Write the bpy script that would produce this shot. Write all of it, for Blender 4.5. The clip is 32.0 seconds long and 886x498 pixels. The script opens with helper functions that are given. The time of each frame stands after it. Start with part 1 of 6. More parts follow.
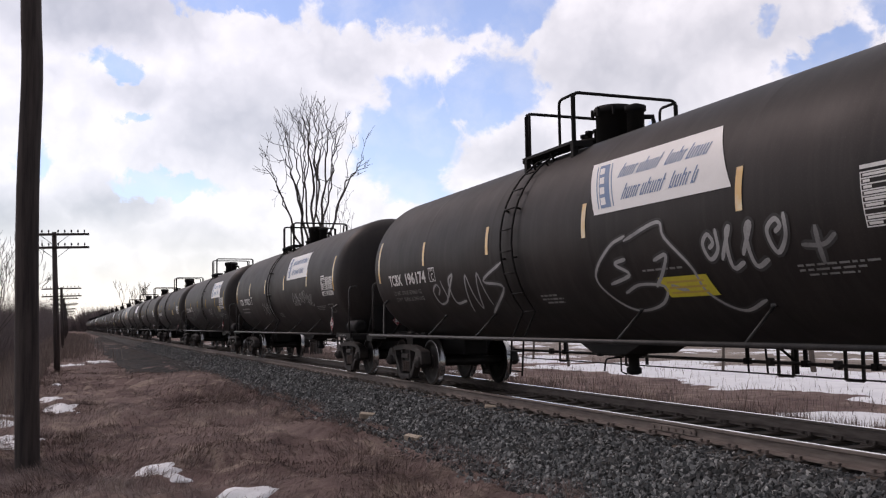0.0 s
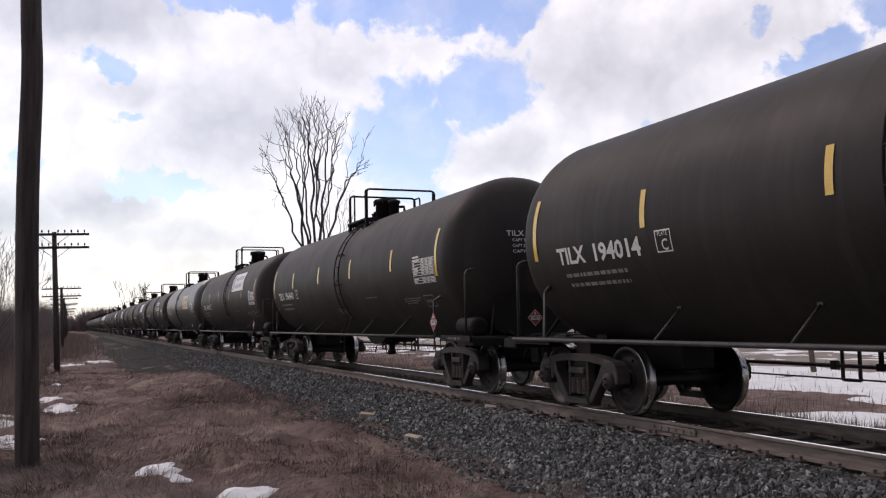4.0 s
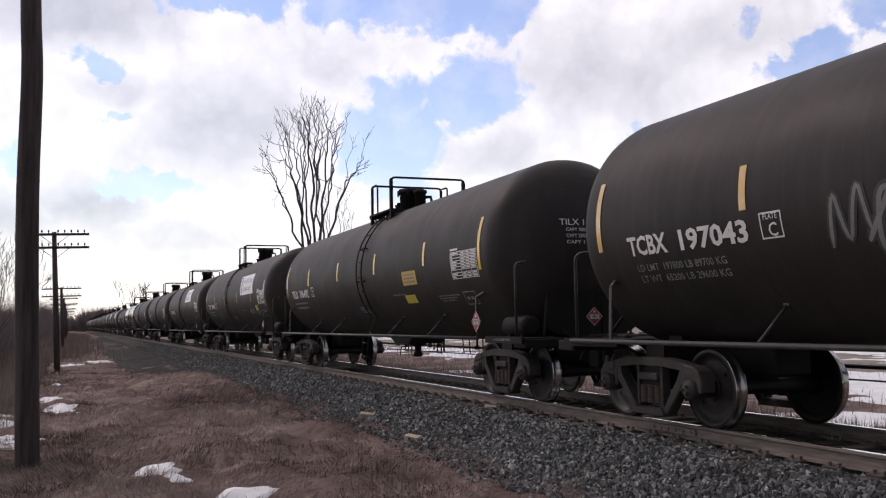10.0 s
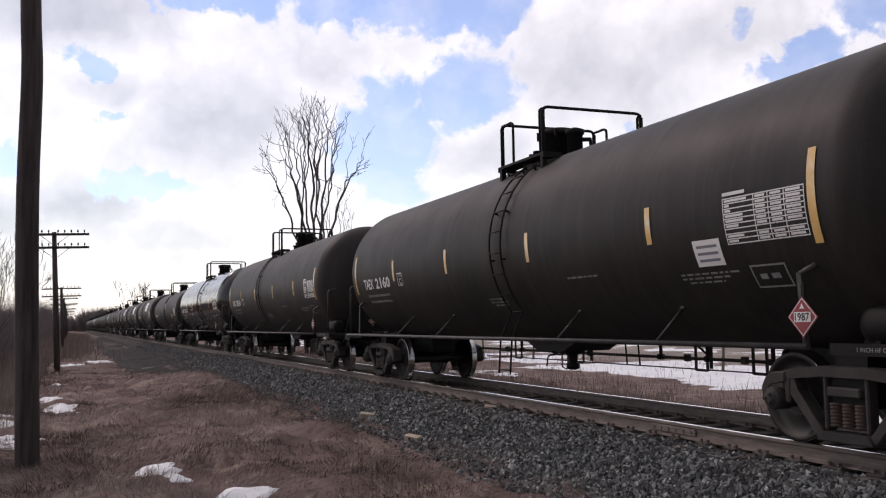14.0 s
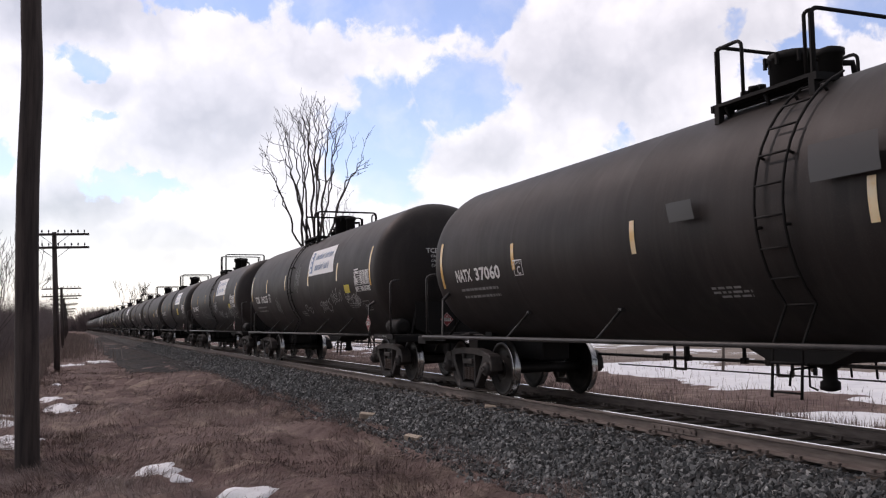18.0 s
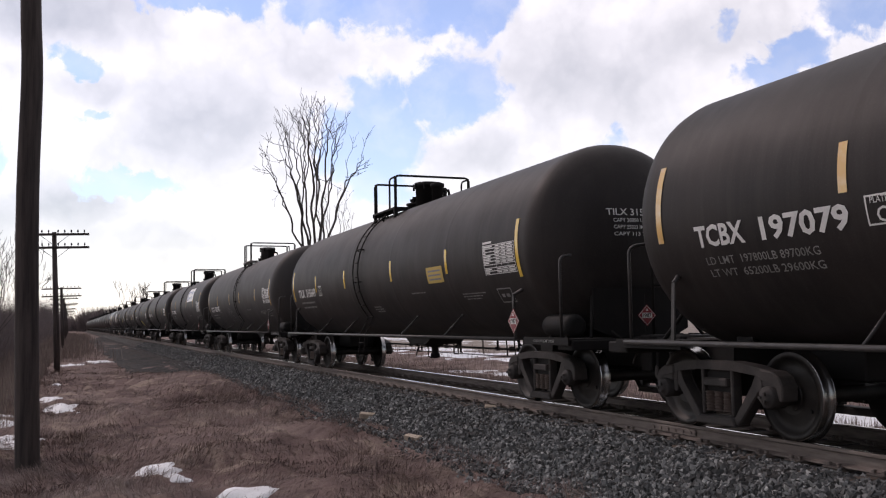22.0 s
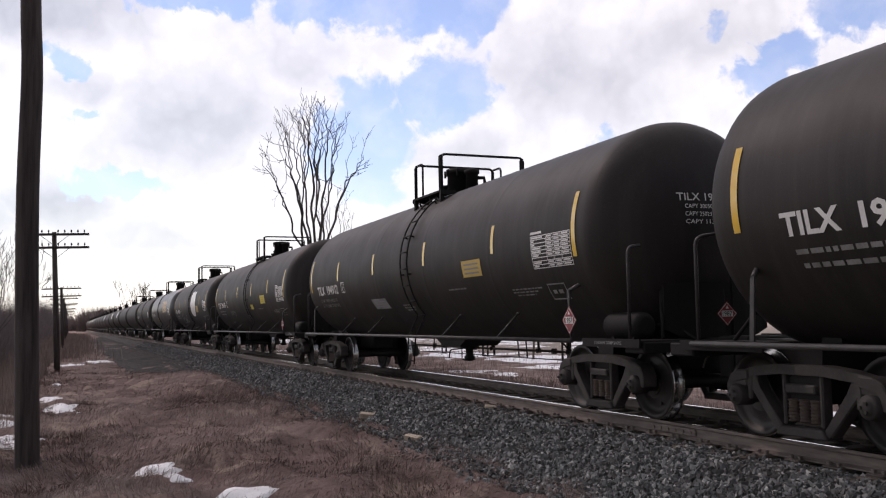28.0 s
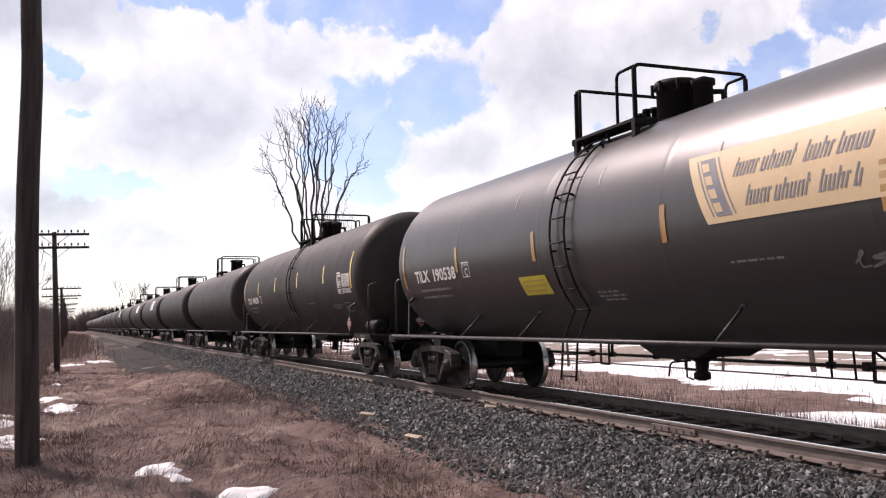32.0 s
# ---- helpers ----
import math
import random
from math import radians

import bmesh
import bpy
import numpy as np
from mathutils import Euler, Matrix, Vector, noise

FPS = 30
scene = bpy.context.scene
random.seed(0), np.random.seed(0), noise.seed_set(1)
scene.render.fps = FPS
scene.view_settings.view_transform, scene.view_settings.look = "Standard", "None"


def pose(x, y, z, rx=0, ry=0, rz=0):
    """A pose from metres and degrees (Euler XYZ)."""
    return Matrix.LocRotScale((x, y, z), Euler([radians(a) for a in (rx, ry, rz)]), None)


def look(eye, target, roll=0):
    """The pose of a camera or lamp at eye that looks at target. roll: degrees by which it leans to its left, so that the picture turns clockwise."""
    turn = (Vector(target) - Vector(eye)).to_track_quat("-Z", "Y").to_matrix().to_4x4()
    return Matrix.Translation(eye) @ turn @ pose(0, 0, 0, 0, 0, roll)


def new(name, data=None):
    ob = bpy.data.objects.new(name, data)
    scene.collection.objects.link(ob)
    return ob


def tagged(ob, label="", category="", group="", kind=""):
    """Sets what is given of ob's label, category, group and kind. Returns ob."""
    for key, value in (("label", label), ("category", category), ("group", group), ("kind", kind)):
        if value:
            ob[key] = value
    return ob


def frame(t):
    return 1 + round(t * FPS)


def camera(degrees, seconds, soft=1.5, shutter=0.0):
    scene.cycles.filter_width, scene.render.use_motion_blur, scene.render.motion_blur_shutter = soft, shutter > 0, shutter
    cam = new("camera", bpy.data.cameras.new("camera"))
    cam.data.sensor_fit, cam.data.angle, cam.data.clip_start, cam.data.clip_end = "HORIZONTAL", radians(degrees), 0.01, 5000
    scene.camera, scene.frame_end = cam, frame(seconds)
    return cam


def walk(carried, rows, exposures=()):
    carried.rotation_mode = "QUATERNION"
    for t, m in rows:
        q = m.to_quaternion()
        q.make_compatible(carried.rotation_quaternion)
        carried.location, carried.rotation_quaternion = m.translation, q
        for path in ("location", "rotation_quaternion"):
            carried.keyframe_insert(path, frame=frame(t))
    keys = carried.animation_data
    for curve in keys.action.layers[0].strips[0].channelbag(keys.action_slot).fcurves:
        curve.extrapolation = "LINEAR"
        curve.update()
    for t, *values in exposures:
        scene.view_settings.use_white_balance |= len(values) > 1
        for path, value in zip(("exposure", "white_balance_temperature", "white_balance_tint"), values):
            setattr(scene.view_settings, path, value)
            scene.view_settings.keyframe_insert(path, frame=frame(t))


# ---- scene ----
SECONDS = 32.0
SPEED = 15.6          # metres a second, towards the camera
TRACK = 7.70          # centre line of the track
RAIL = 0.7525         # half the distance between the rail centres
TANK_R, TANK_Z = 1.52, 2.434

cam = camera(50.75, SECONDS, soft=1.2)
EYE = Vector((0, 0, 1.29))
AIM = EYE + 10 * Vector((0.36964, 0.92600, 0.07682))
walk(cam, [(0, look(EYE, AIM, -1.0)), (SECONDS, look(EYE, AIM, -1.0))],
     exposures=[(0, 0.48, 6850, 20), (6, 0.54, 6850, 20), (18, 0.57, 6850, 20), (SECONDS, 0.60, 6850, 20)])

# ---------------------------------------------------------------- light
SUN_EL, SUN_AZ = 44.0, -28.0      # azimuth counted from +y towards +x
DIMMER_DRIFT, DIMMER_CLEARS = 1.4, 31.1   # degrees a second of the unseen shell that dims the sun, and when its edge passes
world = bpy.data.worlds.new("sky")
scene.world = world
world.use_nodes = True
wn, wl = world.node_tree.nodes, world.node_tree.links
wn.clear()
sky = wn.new("ShaderNodeTexSky")
sky.sky_type = "NISHITA"
sky.sun_disc = False
sky.sun_elevation, sky.sun_rotation = radians(SUN_EL), radians(SUN_AZ)
sky.altitude, sky.air_density, sky.dust_density, sky.ozone_density = 200, 1.0, 0.0, 3.0
bg = wn.new("ShaderNodeBackground")
bg.inputs["Strength"].default_value = 0.12
out = wn.new("ShaderNodeOutputWorld")
wl.new(sky.outputs[0], bg.inputs[0])
wl.new(bg.outputs[0], out.inputs[0])

sun_data = bpy.data.lights.new("sun", "SUN")
sun_data.energy, sun_data.angle, sun_data.color = 4.1, radians(3), (1.0, 0.95, 0.88)
sun = new("sun", sun_data)
sa, se = radians(SUN_AZ), radians(SUN_EL)
sun.matrix_world = look(Vector((math.sin(sa) * math.cos(se), math.cos(sa) * math.cos(se), math.sin(se))) * 50, (0, 0, 0))


# ---------------------------------------------------------------- material kit
class Nodes:
    """A node material under construction."""

    def __init__(self, name, rough=0.6, metal=0.0, color=(0.5, 0.5, 0.5)):
        self.m = bpy.data.materials.new(name)
        self.m.use_nodes = True
        self.t = self.m.node_tree
        self.b = self.t.nodes["Principled BSDF"]
        self.b.inputs["Roughness"].default_value = rough
        self.b.inputs["Metallic"].default_value = metal
        self.b.inputs["Base Color"].default_value = (*color, 1)
        self.co = None

    def n(self, kind, **ins):
        node = self.t.nodes.new(kind)
        for k, v in ins.items():
            self.put(node.inputs[k.replace("_", " ")], v)
        return node

    def put(self, socket, v):
        if isinstance(v, bpy.types.NodeSocket):
            self.t.links.new(v, socket)
        else:
            socket.default_value = v

    def coords(self, which="Object"):
        if self.co is None:
            self.co = self.t.nodes.new("ShaderNodeTexCoord")
        return self.co.outputs[which]

    def scaled(self, s, which="Object"):
        mp = self.t.nodes.new("ShaderNodeMapping")
        self.t.links.new(self.coords(which), mp.inputs["Vector"])
        mp.inputs["Scale"].default_value = s if isinstance(s, tuple) else (s, s, s)
        return mp.outputs[0]

    def noise(self, scale, detail=4.0, rough=0.55, vec=None, dist=0.0):
        nd = self.n("ShaderNodeTexNoise", Scale=scale, Detail=detail, Roughness=rough, Distortion=dist)
        self.t.links.new(vec if vec is not None else self.coords(), nd.inputs["Vector"])
        return nd.outputs["Fac"]

    def ramp(self, fac, *stops):
        rp = self.t.nodes.new("ShaderNodeValToRGB")
        e = rp.color_ramp.elements
        while len(e) < len(stops):
            e.new(0.5)
        for el, (pos, c) in zip(e, stops):
            el.position = pos
            el.color = (*c, 1) if len(c) == 3 else c
        self.t.links.new(fac, rp.inputs[0])
        return rp.outputs[0]

    def mix(self, fac, a, b, mode="MIX"):
        mx = self.t.nodes.new("ShaderNodeMix")
        mx.data_type, mx.blend_type = "RGBA", mode
        for s, v in ((mx.inputs[0], fac), (mx.inputs[6], a), (mx.inputs[7], b)):
            if isinstance(v, tuple) and len(v) == 3:
                v = (*v, 1)
            self.put(s, v)
        return mx.outputs[2]

    def math(self, op, a, b=0.0, clamp=False):
        mt = self.t.nodes.new("ShaderNodeMath")
        mt.operation, mt.use_clamp = op, clamp
        self.put(mt.inputs[0], a)
        self.put(mt.inputs[1], b)
        return mt.outputs[0]

    def random(self):
        return self.t.nodes.new("ShaderNodeObjectInfo").outputs["Random"]

    def island(self):
        return self.t.nodes.new("ShaderNodeNewGeometry").outputs["Random Per Island"]

    def color(self, v):
        self.put(self.b.inputs["Base Color"], v if not (isinstance(v, tuple) and len(v) == 3) else (*v, 1))
        return self

    def rough(self, v):
        self.put(self.b.inputs["Roughness"], v)
        return self

    def bump(self, height, strength=0.3, dist=0.02):
        bp = self.n("ShaderNodeBump", Strength=strength, Distance=dist)
        self.t.links.new(height, bp.inputs["Height"])
        self.t.links.new(bp.outputs[0], self.b.inputs["Normal"])
        return self


def flat_paint(name, color, rough=0.6, wear=0.25, dirt=(0.06, 0.055, 0.05), shine=0.5):
    """Paint with grime in two scales."""
    k = Nodes(name, rough)
    g = k.ramp(k.noise(3.0, 6), (0.42, (0, 0, 0)), (0.75, (1, 1, 1)))
    f = k.ramp(k.noise(38.0, 3), (0.45, (0, 0, 0)), (0.8, (1, 1, 1)))
    c = k.mix(k.math("MULTIPLY", g, wear), color, dirt)
    c = k.mix(k.math("MULTIPLY", f, wear * 0.6), c, dirt)
    k.color(c)
    k.b.inputs["Specular IOR Level"].default_value = shine
    return k.m


def tank_paint(name, base, rough, dust, shine=0.5):
    """Black tank paint: road dust, streaks that run down, rubbed patches."""
    k = Nodes(name, rough)
    big = k.ramp(k.noise(0.55, 5, vec=k.scaled((1, 1, 1))), (0.35, (0, 0, 0)), (0.75, (1, 1, 1)))
    streak = k.ramp(k.noise(1.0, 5, 0.6, vec=k.scaled((3.0, 7.0, 0.35))), (0.45, (0, 0, 0)), (0.72, (1, 1, 1)))
    speck = k.ramp(k.noise(60.0, 2), (0.55, (0, 0, 0)), (0.8, (1, 1, 1)))
    hue = k.mix(k.random(), tuple(c * 0.8 for c in base), tuple(c * 1.35 for c in base))
    c = k.mix(k.math("MULTIPLY", big, dust), hue, (0.070, 0.054, 0.048))
    c = k.mix(k.math("MULTIPLY", streak, dust * 0.8), c, (0.06, 0.052, 0.048))
    c = k.mix(k.math("MULTIPLY", speck, dust * 0.5), c, (0.10, 0.09, 0.085))
    k.color(c)
    r = k.math("ADD", k.math("MULTIPLY", k.noise(1.4, 5), 0.22), rough - 0.11)
    k.rough(r)
    k.b.inputs["Specular IOR Level"].default_value = shine
    k.bump(k.noise(0.9, 3, vec=k.scaled((1.2, 0.35, 1.2))), 0.10, 0.05)
    return k.m


M = {}
M["tank"] = tank_paint("tank_black", (0.0145, 0.0128, 0.0128), 0.56, 0.38, 0.25)
M["tank_grey"] = tank_paint("tank_black_weathered", (0.030, 0.0285, 0.0285), 0.6, 0.35, 0.3)
M["repaint"] = flat_paint("grey_repaint", (0.026, 0.025, 0.025), 0.40, 0.35, (0.03, 0.028, 0.028))
M["tank_gloss"] = tank_paint("tank_black_glossy", (0.024, 0.0245, 0.027), 0.38, 0.22, 0.8)
M["tank_shiny"] = tank_paint("tank_black_shiny", (0.012, 0.013, 0.015), 0.17, 0.06, 1.0)
M["iron"] = flat_paint("black_iron", (0.010, 0.0095, 0.0095), 0.7, 0.35, (0.026, 0.021, 0.018), 0.22)
M["rail_pipe"] = flat_paint("worn_pipe_paint", (0.030, 0.029, 0.029), 0.5, 0.5, (0.11, 0.10, 0.097), 0.4)
M["cast"] = flat_paint("dusty_cast_steel", (0.034, 0.030, 0.029), 0.7, 0.6, (0.085, 0.074, 0.068), 0.35)
M["spring"] = flat_paint("rusty_spring", (0.060, 0.040, 0.032), 0.8, 0.5)


def wheel_material():
    k = Nodes("wheel_steel", 0.55, 0.3)
    k.color(k.ramp(k.noise(6.0, 5), (0.3, (0.012, 0.011, 0.010)), (0.7, (0.030, 0.026, 0.024))))
    return k.m


def tread_material():
    k = Nodes("polished_tread", 0.22, 1.0)
    k.color(k.ramp(k.noise(9.0, 4), (0.3, (0.35, 0.35, 0.35)), (0.7, (0.5, 0.49, 0.48))))
    return k.m


M["wheel"], M["tread"] = wheel_material(), tread_material()
M["white"] = flat_paint("white_stencil", (0.80, 0.80, 0.78), 0.55, 0.22)
M["white_dim"] = flat_paint("faded_stencil", (0.30, 0.30, 0.29), 0.7, 0.6)
M["spray"] = flat_paint("spray_paint_silver", (0.44, 0.44, 0.44), 0.55, 0.55, (0.08, 0.08, 0.08))
M["spray_dim"] = flat_paint("spray_paint_faded", (0.22, 0.22, 0.22), 0.65, 0.6, (0.05, 0.05, 0.05))
M["banner"] = flat_paint("banner_vinyl_white", (0.88, 0.87, 0.85), 0.42, 0.12, (0.5, 0.47, 0.43))
M["overpaint"] = flat_paint("white_overpaint", (0.92, 0.92, 0.91), 0.28, 0.08, (0.6, 0.55, 0.45), 0.7)
M["banner_cream"] = flat_paint("banner_vinyl_cream", (0.72, 0.56, 0.34), 0.5, 0.25, (0.40, 0.32, 0.22))
M["ink_blue"] = flat_paint("blue_ink", (0.16, 0.25, 0.42), 0.55, 0.2, (0.4, 0.42, 0.45))
M["ink_grey"] = flat_paint("grey_ink", (0.20, 0.21, 0.25), 0.55, 0.25, (0.45, 0.42, 0.36))
M["yellow"] = flat_paint("yellow_sticker", (0.72, 0.62, 0.06), 0.5, 0.25, (0.25, 0.2, 0.05))
M["ochre"] = flat_paint("ochre_sticker", (0.62, 0.44, 0.10), 0.5, 0.25, (0.25, 0.17, 0.06, 1.0))
M["red"] = flat_paint("placard_red", (0.30, 0.035, 0.045), 0.5, 0.35)
M["board"] = flat_paint("bare_grating", (0.22, 0.20, 0.185), 0.65, 0.45, (0.10, 0.085, 0.075))
M["lid_grey"] = flat_paint("grey_manway_paint", (0.055, 0.052, 0.054), 0.5, 0.4, (0.12, 0.11, 0.10))
M["spray_haze"] = flat_paint("overspray", (0.055, 0.054, 0.054), 0.7, 0.6, (0.02, 0.019, 0.019))
M["ink_dark"] = flat_paint("dark_ink", (0.03, 0.03, 0.03), 0.6, 0.1)


def stripe_material(name, top, low):
    """Reflective tape, faded towards white on its upper part."""
    k = Nodes(name, 0.22)
    k.b.inputs["Specular IOR Level"].default_value = 0.8
    f = k.ramp(k.math("ADD", k.noise(4.0, 4), k.math("MULTIPLY", k.random(), 0.25)), (0.45, top), (0.72, low))
    k.color(f)
    return k.m


M["tape_new"] = stripe_material("reflective_tape_yellow", (0.85, 0.60, 0.14), (0.80, 0.50, 0.06))
M["tape_dull"] = stripe_material("reflective_tape_dull", (0.50, 0.32, 0.14), (0.40, 0.22, 0.07))
M["tape_old"] = stripe_material("reflective_tape_faded", (0.85, 0.70, 0.44), (0.80, 0.50, 0.17))


# ---------------------------------------------------------------- mesh kit
def finish(bm, name, *mats):
    me = bpy.data.meshes.new(name)
    bm.normal_update()
    bm.to_mesh(me)
    bm.free()
    for m in mats:
        me.materials.append(m)
    return me


def smooth(me, angle=40):
    me.polygons.foreach_set("use_smooth", [True] * len(me.polygons))
    me.set_sharp_from_angle(angle=radians(angle))
    return me


def box(bm, lo, hi, m=0, bevel=0.0):
    """An upright box between two corners, its edges rounded by bevel."""
    lo, hi = Vector(lo), Vector(hi)
    mat = Matrix.Translation((lo + hi) / 2) @ Matrix.Diagonal((*(hi - lo), 1))
    vs = bmesh.ops.create_cube(bm, size=1, matrix=mat)["verts"]
    faces = {f for v in vs for f in v.link_faces}
    for f in faces:
        f.material_index = m
    if bevel:
        edges = list({e for v in vs for e in v.link_edges})
        bmesh.ops.bevel(bm, geom=edges, offset=bevel, segments=1, affect="EDGES", profile=0.5)


def tube(bm, pts, r, sides=6, m=0, r2=None, caps=True):
    """A pipe along points; tapers from r to r2."""
    pts = [Vector(p) for p in pts]
    rings = []
    n = len(pts)
    prev = None
    for i, p in enumerate(pts):
        d = (pts[min(i + 1, n - 1)] - pts[max(i - 1, 0)])
        d = d.normalized() if d.length > 1e-9 else Vector((0, 0, 1))
        if prev is None:
            a = d.orthogonal().normalized()
        else:
            a = (prev - d * prev.dot(d))
            a = a.normalized() if a.length > 1e-6 else d.orthogonal().normalized()
        prev = a
        b = d.cross(a)
        rr = r if r2 is None else r + (r2 - r) * i / max(n - 1, 1)
        rings.append([bm.verts.new(p + (a * math.cos(2 * math.pi * j / sides) + b * math.sin(2 * math.pi * j / sides)) * rr)
                      for j in range(sides)])
    for x, y in zip(rings, rings[1:]):
        for j in range(sides):
            f = bm.faces.new((x[j], x[(j + 1) % sides], y[(j + 1) % sides], y[j]))
            f.material_index, f.smooth = m, True
    if caps:
        bm.faces.new(list(reversed(rings[0]))).material_index = m
        bm.faces.new(rings[-1]).material_index = m


def bend(pts, r, seg=4):
    """Rounds the corners of a line of points."""
    pts = [Vector(p) for p in pts]
    res = [pts[0]]
    for a, b, c in zip(pts, pts[1:], pts[2:]):
        u, v = (a - b), (c - b)
        k = min(r, u.length * 0.45, v.length * 0.45)
        p, q = b + u.normalized() * k, b + v.normalized() * k
        for i in range(seg + 1):
            s = i / seg
            res.append(p * (1 - s) ** 2 + b * 2 * s * (1 - s) + q * s * s)
    res.append(pts[-1])
    return res


def lathe(bm, profile, centre, axis="Y", seg=24, m=0, mats=None):
    """Turns (radius, along) pairs round an axis through centre."""
    rings = []
    c = Vector(centre)
    for r, s in profile:
        ring = []
        for j in range(seg):
            a = 2 * math.pi * j / seg
            x, y = r * math.cos(a), r * math.sin(a)
            p = {"X": (s, x, y), "Y": (x, s, y), "Z": (x, y, s)}[axis]
            ring.append(bm.verts.new(c + Vector(p)))
        rings.append(ring)
    flip = axis == "Y"
    for i, (p, q) in enumerate(zip(rings, rings[1:])):
        for j in range(seg):
            k = (j + 1) % seg
            vs = (p[j], p[k], q[k], q[j])
            f = bm.faces.new(tuple(reversed(vs)) if flip else vs)
            f.material_index, f.smooth = (mats[i] if mats else m), True
    for ring, last in ((rings[0], False), (rings[-1], True)):
        vs = list(ring) if last != flip else list(reversed(ring))
        bm.faces.new(vs).material_index = mats[0] if mats else m


def plate(bm, outline, x0, x1, m=0):
    """A plate cut to an outline of (y, z) pairs, from x0 to x1."""
    a = [bm.verts.new((x0, y, z)) for y, z in outline]
    b = [bm.verts.new((x1, y, z)) for y, z in outline]
    n = len(a)
    bm.faces.new(a).material_index = m
    bm.faces.new(list(reversed(b))).material_index = m
    for i in range(n):
        bm.faces.new((a[(i + 1) % n], a[i], b[i], b[(i + 1) % n])).material_index = m


def thing(name, m=None, label="", category="", group="", kind=""):
    ob = new(name)
    ob.empty_display_size = 0.3
    if m is not None:
        ob.matrix_basis = m
    return tagged(ob, label, category, group, kind)


def part(name, me, material, parent, label="", at=None, kind=""):
    """One mesh object under a thing or a part; me is a bmesh or a shared mesh."""
    if isinstance(me, bmesh.types.BMesh):
        me = finish(me, name, *([material] if material is not None and not isinstance(material, (list, tuple)) else (material or [])))
    ob = new(name, me)
    ob.parent = parent
    if at is not None:
        ob.matrix_basis = at
    return tagged(ob, label=label, kind=kind)


def single(name, me, label, category, group="", kind="", at=None):
    """A thing of one mesh."""
    ob = new(name, me)
    if at is not None:
        ob.matrix_basis = at
    return tagged(ob, label, category, group, kind)


